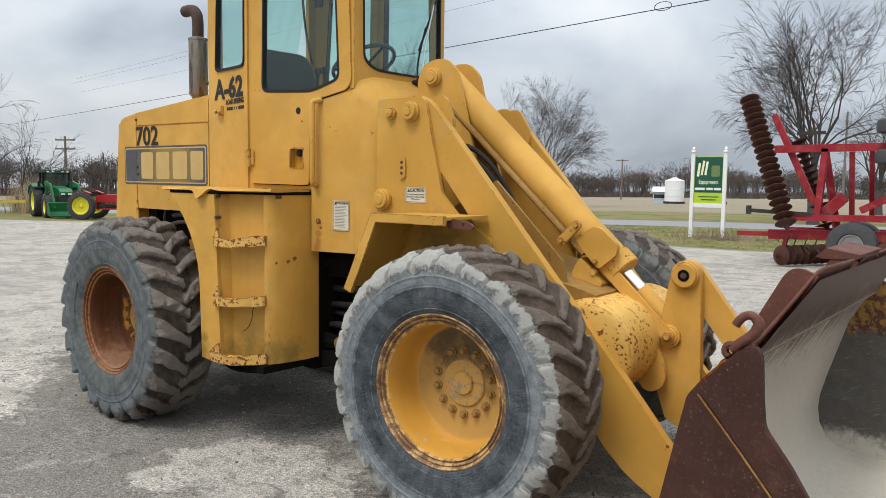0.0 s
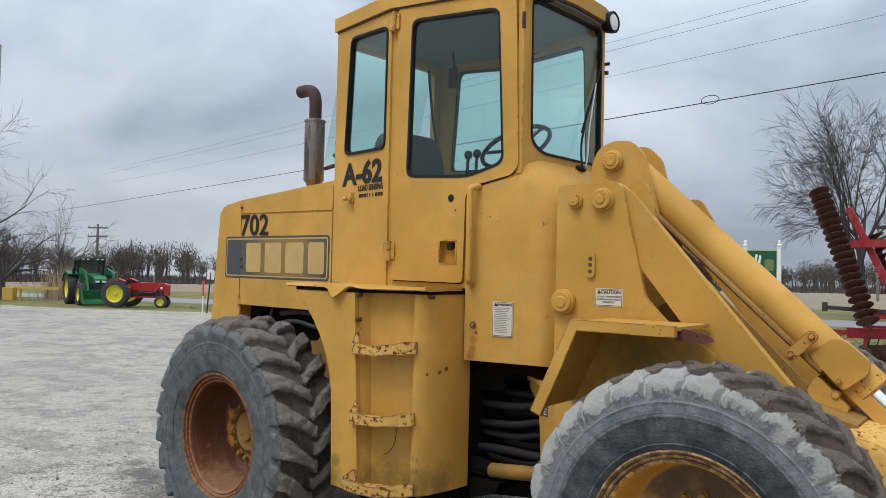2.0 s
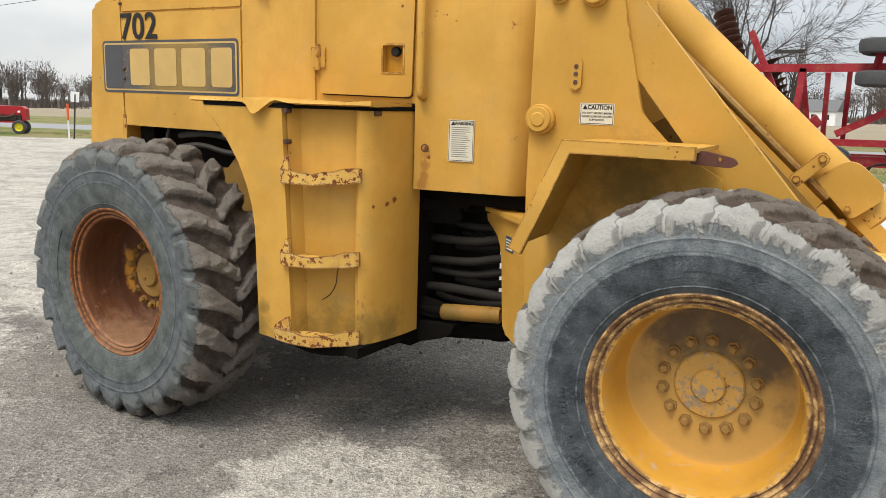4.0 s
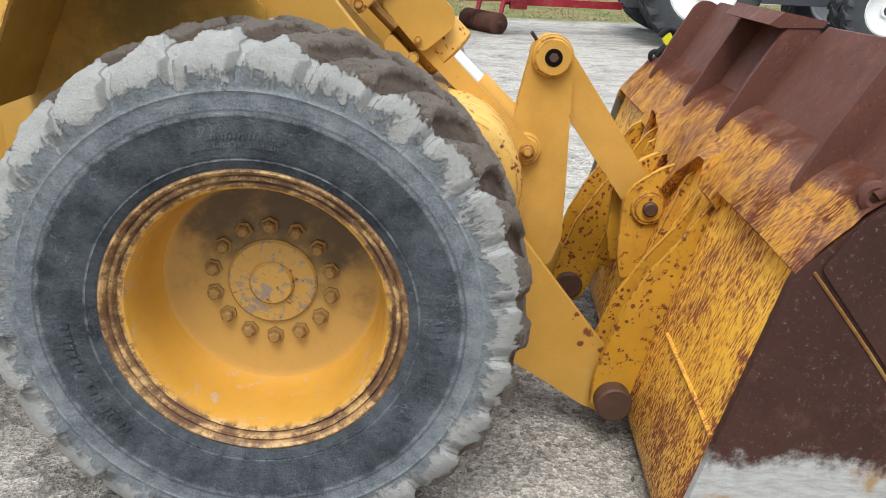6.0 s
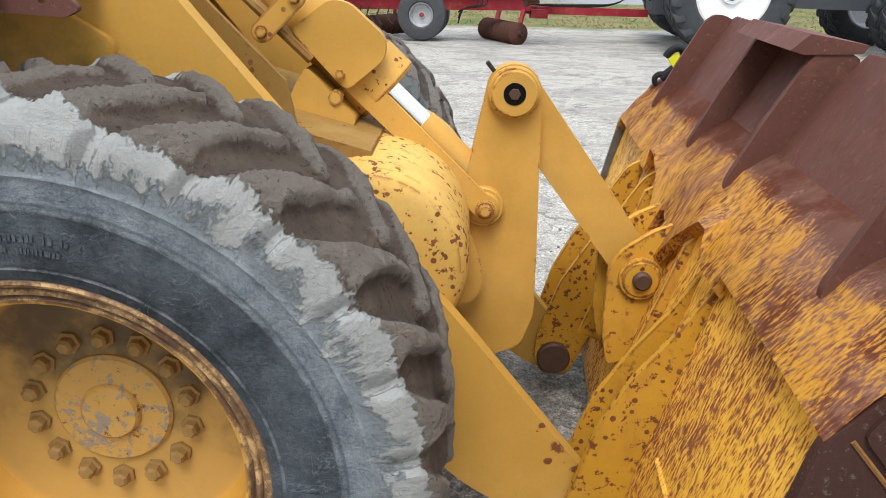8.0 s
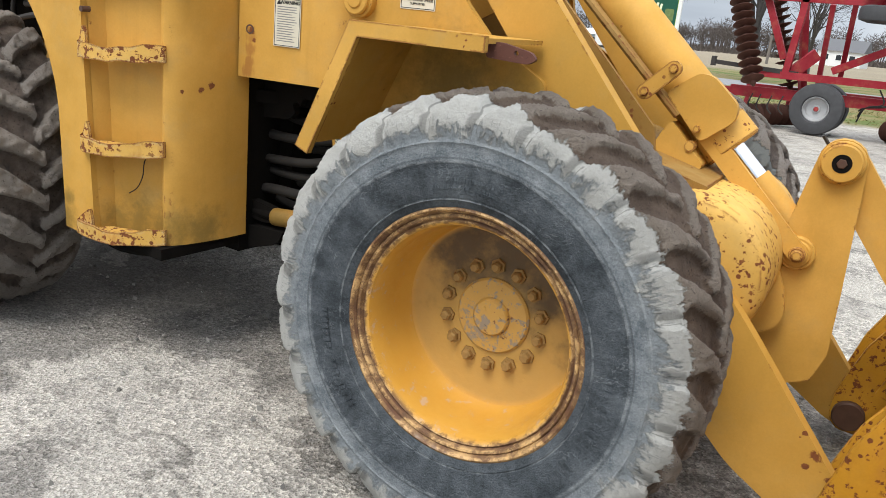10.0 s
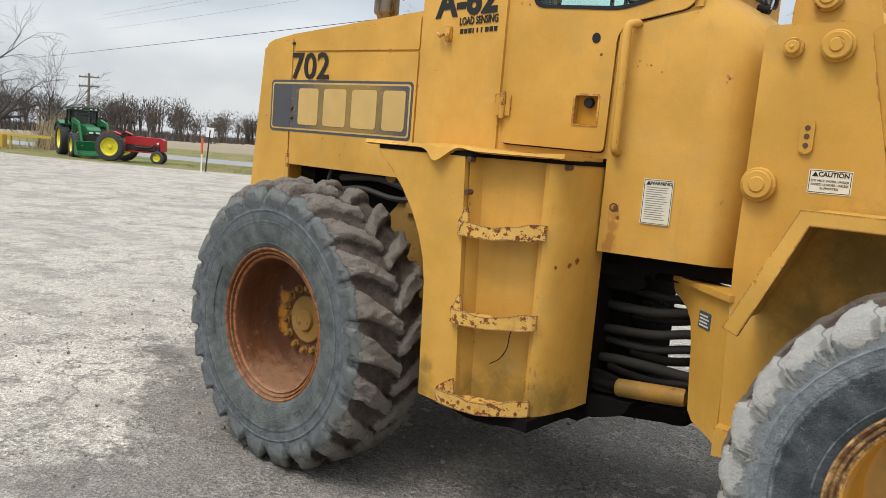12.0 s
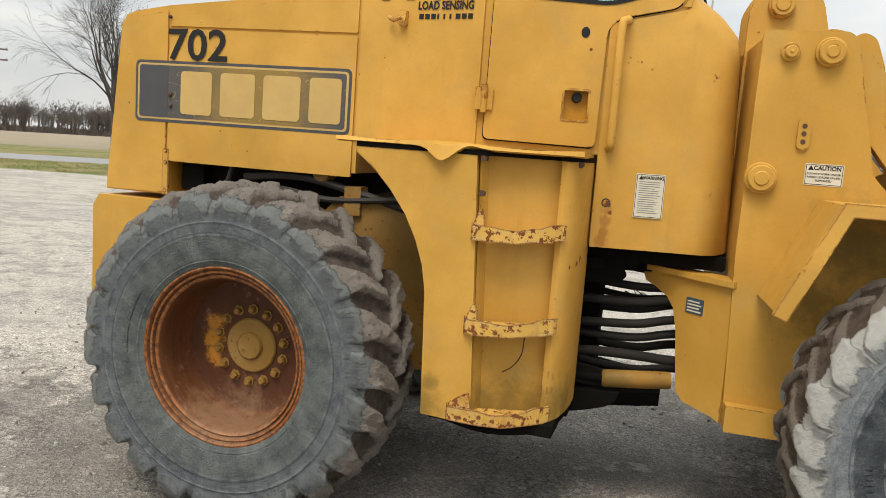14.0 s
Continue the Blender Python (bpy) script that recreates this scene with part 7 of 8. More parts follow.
for i in range(900):
    a = radians(rng.uniform(-40, 112))
    dist = rng.gauss(238, 14)
    if a > radians(60):
        dist *= 0.75
    x, y = -dist * math.sin(a), dist * math.cos(a)
    z = ground_z(x, y) - 0.3
    h = rng.uniform(7.5, 13.5) * (0.85 + 0.45 * noise.noise(Vector((a * 9, 0, 0)))) * (1.1 if a < radians(12) else 0.92)
    w = h * rng.uniform(0.20, 0.30)
    for s in range(3):
        blade(Vector((x + rng.uniform(-0.5, 0.5), y, z)), Vector((rng.gauss(0, 0.7), rng.gauss(0, 0.5), h * rng.uniform(0.7, 0.95))), 0.22)
    for s in range(240):
        c = Vector((rng.gauss(0, 1), rng.gauss(0, 1), rng.gauss(0, 1))).normalized() * rng.random() ** 0.55
        q = Vector((x + c.x * w, y + c.y * w, z + h * (0.60 + 0.36 * c.z)))
        blade(q, Vector((c.x * 0.9 + rng.gauss(0, 0.35), c.y * 0.5, rng.uniform(0.25, 1.0))), rng.uniform(0.04, 0.10))
    for s in range(70):
        q = Vector((x + rng.gauss(0, 4.5), y + rng.gauss(0, 2), z))
        blade(q, Vector((rng.gauss(0, 0.9), rng.gauss(0, 0.4), rng.uniform(0.6, 2.6))), rng.uniform(0.08, 0.22))
tagged(part("far_woods", bm, WOODS), "distant belt of leafless woods along brown fields", "woods", kind="stuff")

# Dry grass along the lot's edge.
bm = bmesh.new()
rng = random.Random(41)
for i in range(9000):
    x = rng.uniform(-34, 12)
    y = rng.uniform(16.5, 30)
    e = lot_edge(x, y)
    if e < 0.2 or road_gap(x, y) < 3.8:
        continue
    p = Vector((x, y, ground_z(x, y) - 0.02))
    for s in range(3):
        h = rng.uniform(0.03, 0.09)
        blade(p + Vector((rng.gauss(0, 0.1), rng.gauss(0, 0.1), 0)), Vector((rng.gauss(0, 0.06), rng.gauss(0, 0.06), h)), 0.018)
k = Mat("dry_grass", 0.9)
isl = k.n.new("ShaderNodeNewGeometry").outputs["Random Per Island"]
tagged(part("verge_grass", bm, k.done(k.mix(isl, (0.12, 0.135, 0.035), (0.34, 0.26, 0.12)))), "short winter grass on the verge, half green and half straw", "grass", kind="stuff")

# ---- poles and wires ----
WOOD_POLE = plain("weathered_pole", (0.17, 0.15, 0.13), 0.9)
PALE_POLE = plain("pale_pole", (0.40, 0.38, 0.35), 0.8)
WIRE = plain("dark_wire", (0.03, 0.03, 0.032), 0.6)


def utility_pole(x, y, h, arms=(0.0,), yaw=0, label="weathered wooden utility pole with cross-arms", mat=WOOD_POLE, r=0.16):
    z = ground_z(x, y) - 0.1
    pole = thing("utility_pole", label, "pole", "utility poles", pose(x, y, z, 0, 0, yaw))
    bm = bmesh.new()
    rod(bm, (0, 0, 0), (0, 0, h), r, 14, r * 0.7)
    part("shaft", bm, mat, pole, "", 40)
    for dz in arms:
        bm = bmesh.new()
        box(bm, -1.2, 1.2, -0.05, 0.05, h - 0.45 - dz, h - 0.30 - dz)
        part("cross_arm", bm, WOOD_POLE, pole)
        for u in (-1.1, -0.4, 0.4, 1.1):
            bm = bmesh.new()
            turned(bm, [(0, 0), (0.05, 0), (0.06, 0.06), (0.03, 0.10), (0.04, 0.15), (0, 0.17)], 8, pose(u, 0, h - 0.30 - dz))
            part("insulator", bm, plain("insulator_grey", (0.3, 0.3, 0.3), 0.3) if not bpy.data.materials.get("insulator_grey") else bpy.data.materials["insulator_grey"], pole)
    return pole


utility_pole(-77.2, 32.9, 6.9, (0.0, 0.9), 25)
utility_pole(-61.2, 53.2, 8.8, (0.0, 0.95), 40)
utility_pole(-46.8, 12.9, 15.0, (), 0, "pale bare pole at the edge of the lot", PALE_POLE, 0.13)
utility_pole(-67, 134.5, 8.0, (0.0,), 10)
utility_pole(-19, 96, 11.0, (), 0, "plain wooden pole by the tanks")
utility_pole(2.72, 31.0, 13.0, (), 0, "pale grey metal pole beyond the disc harrow", PALE_POLE, 0.36)


def wire(a, b, sag, r, label="power line hanging in a slack curve"):
    a, b = Vector(a), Vector(b)
    bm = bmesh.new()
    pipe(bm, [a.lerp(b, t) - Vector((0, 0, sag * 4 * t * (1 - t))) for t in (k / 10 for k in range(11))], r, 5)
    return tagged(part("power_line", bm, WIRE), label, "cable", "power lines")


wire((-89, 31.8, 6.9), (26, 16.5, 7.6), 0.15, 0.016)
for h, dy in ((13.7, 0.0), (13.0, -0.8), (12.2, 0.6)):
    wire((-92, 41 + dy, h - 0.6), (34, 23 + dy, h), 0.5, 0.007, "thin high power line")
bm = bmesh.new()
pipe(bm, [(-7.6 + 0.30 * math.cos(t), 21.0, 7.35 + 0.14 * math.sin(t)) for t in [k * math.pi / 5 for k in range(11)]], 0.012, 5)
tagged(part("cable_loop", bm, WIRE), "slack loop of cable tied on the power line", "cable")

# ---- sign by the road ----
WHITE = plain("white_paint", (0.74, 0.74, 0.72), 0.5, vary=0.08)
GREEN_SIGN = plain("sign_green", (0.012, 0.085, 0.05), 0.45)
LIME = plain("sign_lime", (0.42, 0.56, 0.04), 0.5)
CREAM = plain("sign_cream", (0.80, 0.80, 0.55), 0.5)
SX, SY = -6.30, 22.2
SZ = ground_z(SX, SY)
sign = thing("roadside_sign", "white-posted green business sign with cream lettering", "sign", m=pose(SX, SY, SZ, 0, 0, 8) @ Matrix.Diagonal((0.87, 1, 1, 1)))
for x in (-0.60, 0.60):
    bm = bmesh.new()
    box(bm, x - 0.065, x + 0.065, -0.065, 0.065, -0.1, 2.86)
    turned(bm, [(0.10, 2.86), (0.10, 2.89), (0.05, 2.92), (0.065, 2.97), (0.04, 3.03), (0, 3.05)], 12, pose(x, 0, 0))
    part("post", bm, WHITE, sign)
bm = bmesh.new()
box(bm, -0.53, 0.53, -0.05, 0.05, 1.02, 1.16)
part("rail", bm, WHITE, sign)
bm = bmesh.new()
box(bm, -0.53, 0.53, -0.03, 0.03, 1.16, 2.72)
part("panel", bm, LIME, sign, "sign board with lime lower strip")
bm = bmesh.new()
box(bm, -0.515, 0.515, -0.036, -0.026, 1.52, 2.70)
board = part("board", bm, GREEN_SIGN, sign, "dark green sign face")
bm = bmesh.new()
for u0, v0, u1, v1, w in ((-0.40, 2.05, -0.34, 2.50, 0.09), (-0.26, 2.10, -0.18, 2.58, 0.08), (-0.12, 2.10, -0.05, 2.55, 0.08)):
    d = Vector((u1 - u0, v1 - v0)).normalized()
    n2 = Vector((-d.y, d.x)) * w / 2
    prism(bm, [(u0 - n2.x, v0 - n2.y), (u1 - n2.x, v1 - n2.y), (u1 + n2.x, v1 + n2.y), (u0 + n2.x, v0 + n2.y)], -0.042, -0.036)
part("emblem", bm, CREAM, board, "cream emblem strokes")
bm = bmesh.new()
prism(bm, rounded(0.10, 0.42, 2.05, 2.42, 0.06), -0.041, -0.036)
part("picture", bm, plain("sign_picture", (0.16, 0.22, 0.08), 0.5, vary=0.5, scale=12), board)
writing("word", "Equipment", 0.20, pose(0, -0.040, 1.87, 90), CREAM, board, "lettering Equipment", 0.85, 0.002)
bm = bmesh.new()
for u0, u1 in ((-0.49, -0.12), (-0.06, 0.18), (0.22, 0.48)):
    prism(bm, [(u0, 1.60), (u1, 1.60), (u1, 1.68), (u0, 1.68)], -0.041, -0.036)
part("contact_bars", bm, WHITE, board, "white bars of small print")
bm = bmesh.new()
for u0, u1, v in ((-0.35, 0.40, 1.36), (-0.25, 0.30, 1.26)):
    prism(bm, [(u0, v), (u1, v), (u1, v + 0.035), (u0, v + 0.035)], -0.034, -0.029)
part("small_print", bm, GREEN_SIGN, sign)
# Brush heap at its foot.
bm = bmesh.new()
rng = random.Random(50)
for i in range(260):
    x, y = SX + rng.gauss(0.9, 0.9), SY + rng.gauss(-0.6, 0.5)
    p = Vector((x, y, ground_z(x, y)))
    blade(p, Vector((rng.gauss(0, 0.25), rng.gauss(0, 0.2), rng.uniform(0.1, 0.5))), 0.012)
tagged(part("brush_heap", bm, bark("dead_brush", (0.16, 0.11, 0.08), (0.3, 0.22, 0.16))), "heap of dead brush and twigs", "brush", kind="stuff")

# ---- tanks, shed, houses ----


def tank(x, y, r, h, label="white upright farm tank with low conical top"):
    t = thing("storage_tank", label, "tank", "tanks", pose(x, y, ground_z(x, y) - 0.05))
    bm = bmesh.new()
    turned(bm, [(0, 0), (r, 0), (r, h * 0.33), (r + 0.03, h * 0.335), (r, h * 0.34), (r, h * 0.66), (r + 0.03, h * 0.665), (r, h * 0.67), (r, h), (0, h)], 28)
    part("shell", bm, WHITE, t, "", 35)
    bm = bmesh.new()
    turned(bm, [(r + 0.04, h), (r * 0.2, h + 0.35), (r * 0.2, h + 0.45), (0, h + 0.47)], 28)
    part("top", bm, WHITE, t, "", 35)
    bm = bmesh.new()
    turned(bm, [(0, -0.02), (r + 0.15, -0.02), (r + 0.15, 0.35), (0, 0.35)], 28)
    part("plinth", bm, STEEL, t)


tank(-39.3, 95.5, 1.25, 3.1)
tank(-34.3, 97.2, 1.2, 4.4)


def house(x, y, yaw, w, d, h, roof_h, wall_mat, roof_mat, label):
    ho = thing("house", label, "house", m=pose(x, y, ground_z(x, y) - 0.1, 0, 0, yaw))
    bm = bmesh.new()
    box(bm, -w / 2, w / 2, -d / 2, d / 2, 0, h)
    part("wall", bm, wall_mat, ho)
    bm = bmesh.new()
    prism(bm, [(-d / 2 - 0.3, h), (d / 2 + 0.3, h), (0, h + roof_h)], -w / 2 - 0.3, w / 2 + 0.3, lambda u, v, q: (q, u, v))
    part("roof", bm, roof_mat, ho)
    for u in (-w * 0.3, 0, w * 0.3):
        bm = bmesh.new()
        box(bm, u - 0.5, u + 0.5, -d / 2 - 0.05, -d / 2 + 0.02, h * 0.4, h * 0.8)
        win = part("window", bm, WHITE, ho)
        bm = bmesh.new()
        box(bm, u - 0.42, u + 0.42, -d / 2 - 0.06, -d / 2, h * 0.43, h * 0.77)
        part("pane", bm, plain("dark_pane", (0.03, 0.035, 0.04), 0.1) if not bpy.data.materials.get("dark_pane") else bpy.data.materials["dark_pane"], win)


GREYROOF = plain("grey_shingle", (0.13, 0.13, 0.135), 0.9)
house(-44.2, 102.5, 15, 1.9, 1.8, 1.7, 0.7, plain("pale_blue_boards", (0.38, 0.47, 0.55), 0.7), WHITE, "small pale blue shed by the tanks")
house(-18.5, 150, -5, 7, 6, 2.6, 2.0, WHITE, GREYROOF, "small white farmhouse far across the fields")


# ---- farm machines ----
RED = paint("implement_red", (0.25, 0.008, 0.017), rust=0.2, dirt=0.25, fade=0.1)
DISC = plain("disc_rust", (0.085, 0.034, 0.022), 0.7, 0.2, 0.45, 6.0, 0.3)
TRUCK_TYRE = plain("dusty_tyre", (0.062, 0.062, 0.064), 0.85, vary=0.3)
LUG_TYRE = plain("tractor_tyre", (0.05, 0.052, 0.054), 0.85, vary=0.3)


def simple_wheel(parent, x, y, z, r, w, rim_r, rim_mat, lugs=0, flat=False, hub_mat=None):
    """A wheel with its axis along y, outer side towards -y."""
    m = pose(x, y, z, 0 if not flat else 90)
    bm = bmesh.new()
    to_y = pose(0, 0, 0, 90)
    k = w / 2
    turned(bm, [(rim_r, k * 0.7), (rim_r + 0.1 * (r - rim_r), k * 0.95), (rim_r + 0.5 * (r - rim_r), k), (r * 0.96, k * 0.8), (r, k * 0.35), (r, -k * 0.35), (r * 0.96, -k * 0.8), (rim_r + 0.5 * (r - rim_r), -k), (rim_r, -k * 0.7)], 36, to_y, closed=True)
    for side in (1, -1):
        for i in range(lugs):
            a0 = 2 * math.pi * (i + (0.5 if side < 0 else 0)) / lugs
            ring = []
            for h, rr, tw in ((-0.05 * k, r * 1.015, 0), (0.5 * k, r * 1.02, 0.10), (0.92 * k, r * 1.0, 0.19), (1.02 * k, r * 0.91, 0.22)):
                ring.append([bm.verts.new((q * math.cos(a0 + tw + da), -side * h, q * math.sin(a0 + tw + da))) for q, da in ((rr, -0.045), (rr, 0.045), (rr - 0.06 * r, 0.06), (rr - 0.06 * r, -0.06))])
            for p, q in zip(ring, ring[1:]):
                for n in range(4):
                    bm.faces.new((p[n], p[(n + 1) % 4], q[(n + 1) % 4], q[n]))
            bm.faces.new(ring[0]), bm.faces.new(ring[-1][::-1])
    tyre = part("wheel", bm, LUG_TYRE if lugs else TRUCK_TYRE, parent, "", 40, m)
    bm = bmesh.new()
    turned(bm, [(rim_r * 1.02, k * 0.72), (rim_r * 0.95, k * 0.78), (rim_r * 0.88, k * 0.6), (rim_r * 0.78, k * 0.15), (rim_r * 0.3, k * 0.1), (rim_r * 0.28, k * 0.3), (0, k * 0.32), (0, -k * 0.5), (rim_r, -k * 0.6)], 30, to_y)
    rim = part("rim", bm, rim_mat, tyre, "", 35)
    bm = bmesh.new()
    turned(bm, [(0, k * 0.45), (rim_r * 0.16, k * 0.42), (rim_r * 0.2, k * 0.3), (rim_r * 0.2, k * 0.05), (0, k * 0.05)], 16, to_y)
    part("hub", bm, hub_mat or rim_mat, tyre, "", 35)
    return tyre


def beam(parent, p, q, w, h, mat, name="beam", label=""):
    """A square tube from p to q."""
    p, q = Vector(p), Vector(q)
    d = (q - p).normalized()
    side = d.cross(Vector((0, 0, 1)))
    side = side.normalized() if side.length > 0.05 else Vector((1, 0, 0))
    up = side.cross(d).normalized()
    bm = bmesh.new()
    a, b = ([bm.verts.new(c + side * u * w / 2 + up * v * h / 2) for u, v in ((-1, -1), (1, -1), (1, 1), (-1, 1))] for c in (p, q))
    bm.faces.new(a), bm.faces.new(b[::-1])
    for i in range(4):
        bm.faces.new((a[i], a[(i + 1) % 4], b[(i + 1) % 4], b[i]))
    return part(name, bm, mat, parent, label)


# Disc harrow with its wings folded up.
HY = 13.4
hz = ground_z(0.5, HY)
harrow = thing("disc_harrow", "red folding disc harrow with rusty discs, wings raised", "disc harrow")


def disc_mesh(r):
    bm = bmesh.new()
    n = 18
    turned(bm, [(0.045, -0.05), (0.045, 0.02), (r * 0.3, 0.02), (r * 0.7, 0.042), (r, 0.078), (r, 0.072), (r * 0.7, 0.034), (r * 0.3, 0.010), (0.045, -0.05)], n)
    return bm


proto = None


def gang(p, q, n):
    """Dished discs threaded on a shaft from p to q."""
    global proto
    p, q = Vector(p), Vector(q)
    shaft = bmesh.new()
    rod(shaft, p, q, 0.03, 8)
    sh = part("gang_shaft", shaft, DISC, harrow)
    for i in range(n):
        m = along(p, q)
        m.translation = p.lerp(q, (i + 0.5) / n)
        if proto is None:
            proto = part("disc", disc_mesh(0.21), DISC, sh, "", 35, m)
        else:
            o = bpy.data.objects.new("disc", proto.data)
            scene.collection.objects.link(o)
            o.parent, o.matrix_basis = sh, m
    for i in range(2):
        c = p.lerp(q, 0.3 + 0.4 * i)
        spool = bmesh.new()
        rod(spool, c - (q - p).normalized() * 0.06, c + (q - p).normalized() * 0.06, 0.07, 10)
        part("spool", spool, STEEL, sh)


gang((-1.03, HY - 0.5, 0.77 + hz), (-2.28, HY + 0.6, 3.52 + hz), 20)
gang((2.02, HY - 0.7, 0.74 + hz), (2.97, HY + 0.5, 3.60 + hz), 20)
gang((-0.60, HY + 1.0, 0.58 + hz), (-1.34, HY + 1.0, 2.60 + hz), 15)
gang((-1.30, HY - 0.3, 0.21 + hz), (-0.55, HY + 1.3, 0.21 + hz), 9)
gang((1.98, HY - 0.3, 0.21 + hz), (1.25, HY + 0.9, 0.21 + hz), 9)
for p, q, w, h in (((-1.50, HY, 2.40), (2.42, HY, 2.44), 0.12, 0.15), ((-1.15, HY, 1.00), (1.95, HY, 1.06), 0.11, 0.13), ((2.40, HY - 0.02, 2.40), (0.15, HY + 0.1, 1.18), 0.10, 0.13),
                   ((-0.53, HY, 2.40), (-0.62, HY, 1.02), 0.12, 0.12), ((-0.62, HY + 0.3, 2.42), (-0.35, HY + 0.5, 0.75), 0.11, 0.12), ((-1.6, HY + 0.2, 0.62), (2.1, HY + 0.2, 0.72), 0.14, 0.20),
                   ((-1.6, HY + 1.5, 0.62), (2.1, HY + 0.9, 0.72), 0.14, 0.20), ((2.0, HY + 0.4, 0.62), (4.35, HY + 0.7, 0.62), 0.12, 0.14), ((-2.4, HY + 0.6, 0.58), (-1.4, HY + 0.4, 0.62), 0.08, 0.10),
                   ((0.25, HY + 0.3, 2.40), (0.2, HY + 0.9, 1.0), 0.09, 0.09), ((-0.15, HY + 0.5, 2.35), (-0.15, HY + 0.8, 0.9), 0.09, 0.09), ((2.55, HY - 0.05, 3.2), (2.0, HY, 1.0), 0.09, 0.11),
                   ((0.70, HY, 2.35), (0.78, HY - 0.1, 2.9), 0.10, 0.10), ((-0.55, HY + 0.1, 1.05), (-0.2, HY + 0.3, 1.45), 0.10, 0.22), ((-1.58, HY + 0.1, 3.12), (-0.72, HY + 0.1, 1.30), 0.10, 0.12)):
    beam(harrow, (p[0], p[1], p[2] + hz), (q[0], q[1], q[2] + hz), w, h, RED)
for p, q in (((1.90, HY - 0.17, 0.24), (1.98, HY + 0.20, 0.66)), ((1.42, HY + 0.62, 0.24), (1.50, HY + 0.95, 0.66)), ((-1.22, HY - 0.13, 0.24), (-1.25, HY + 0.20, 0.58)), ((-0.66, HY + 1.06, 0.24), (-0.70, HY + 1.30, 0.58))):
    beam(harrow, (p[0], p[1], p[2] + hz), (q[0], q[1], q[2] + hz), 0.07, 0.09, RED, "gang_hanger")
beam(harrow, (-1.95, HY - 0.1, 1.12 + hz), (-0.40, HY, 1.06 + hz), 0.07, 0.08, STEEL, "cylinder")
beam(harrow, (-1.95, HY - 0.1, 1.04 + hz), (-1.95, HY - 0.1, 1.22 + hz), 0.08, 0.10, STEEL, "cylinder_end")
beam(harrow, (-1.1, HY + 0.1, 2.72 + hz), (-0.55, HY, 2.72 + hz), 0.06, 0.07, STEEL, "cylinder")
beam(harrow, (2.1, HY + 0.3, 0.56 + hz), (2.42, HY + 0.35, 0.56 + hz), 0.22, 0.16, RED, "hitch_block")
for dy in (0.0, 0.55):
    simple_wheel(harrow, 0.05, HY + dy, 0.48 + hz, 0.47, 0.30, 0.23, plain("galvanised", (0.42, 0.42, 0.42), 0.5, 0.4) if not bpy.data.materials.get("galvanised") else bpy.data.materials["galvanised"], 0, False, RED)
for z, dy in ((2.22, 0.0), (2.80, 0.05)):
    for ex in (0.0, 0.5):
        simple_wheel(harrow, 0.78, HY - 0.1 + ex, z + hz, 0.40, 0.28, 0.2, RED, 0, True)
for k in range(3):
    bm = bmesh.new()
    pipe(bm, [(1.0 + 0.1 * k, HY + 0.05, 0.95 + hz), (1.12 + 0.08 * k, HY - 0.1, 0.72 + hz), (0.85, HY - 0.08, 0.62 + hz), (0.75, HY, 0.35 + 0.1 * k + hz)], 0.014, 6)
    part("hydraulic_hose", bm, HOSE, harrow, "", 40)
for k in range(3):
    bm = bmesh.new()
    pipe(bm, [(2.1, HY + 0.35, 0.72 + hz), (3.1, HY + 0.5, 0.70 + hz + 0.02 * k), (3.8, HY + 0.6, 0.82 + hz), (4.35, HY + 0.62 + 0.05 * k, 1.32 + hz)], 0.016, 6)
    part("hydraulic_hose", bm, HOSE, harrow, "", 40)
bm = bmesh.new()
for x, z in ((-0.95, 0.5), (-0.75, 0.5), (-0.55, 0.52), (-1.1, 0.5)):
    pipe(bm, [(x, HY - 0.1, z + 0.12 + hz), (x - 0.05, HY - 0.1, z - 0.1 + hz), (x + 0.05, HY - 0.1, z - 0.22 + hz)], 0.014, 6)
part("tine", bm, STEEL, harrow)

# Blue tractor hitched to the harrow.
BLUE = plain("tractor_blue", (0.012, 0.10, 0.42), 0.3, vary=0.08)
GREYBODY = plain("tractor_grey", (0.055, 0.058, 0.064), 0.6)
bz = ground_z(6.5, 13.5)
blue = thing("blue_tractor", "large blue tractor on dual wheels with white rims", "tractor")
for y in (12.15, 12.80, 15.3, 15.95):
    simple_wheel(blue, 5.42, y, 1.02 + bz, 1.00, 0.48, 0.60, WHITE, 22, False, GREYBODY)
for y in (12.45, 12.95, 15.1, 15.6):
    simple_wheel(blue, 8.75, y, 0.80 + bz, 0.78, 0.42, 0.44, WHITE, 20, False, GREYBODY)
bm = bmesh.new()
box(bm, 4.6, 8.9, 13.55, 14.55, 0.75 + bz, 1.45 + bz)
box(bm, 4.35, 4.9, 13.6, 14.5, 0.55 + bz, 1.75 + bz)
part("chassis", bevelled(bm, 0.06, 2), GREYBODY, blue)
bm = prism(bmesh.new(), [(6.6, 1.4), (6.6, 2.35), (7.2, 2.40), (9.2, 2.10), (9.55, 1.9), (9.6, 1.2)], 13.55, 14.55, lambda u, v, d: (u, d, v + bz))
part("bonnet", bevelled(bm, 0.10, 3), BLUE, blue, "", 35)
bm = bmesh.new()
prism(bm, [(4.5, 1.95), (4.6, 2.1), (5.1, 2.22), (5.9, 2.22), (6.3, 1.9), (6.2, 1.85), (5.8, 2.12), (5.1, 2.12), (4.75, 2.0)], 12.35, 13.6, lambda u, v, d: (u, d, v + bz))
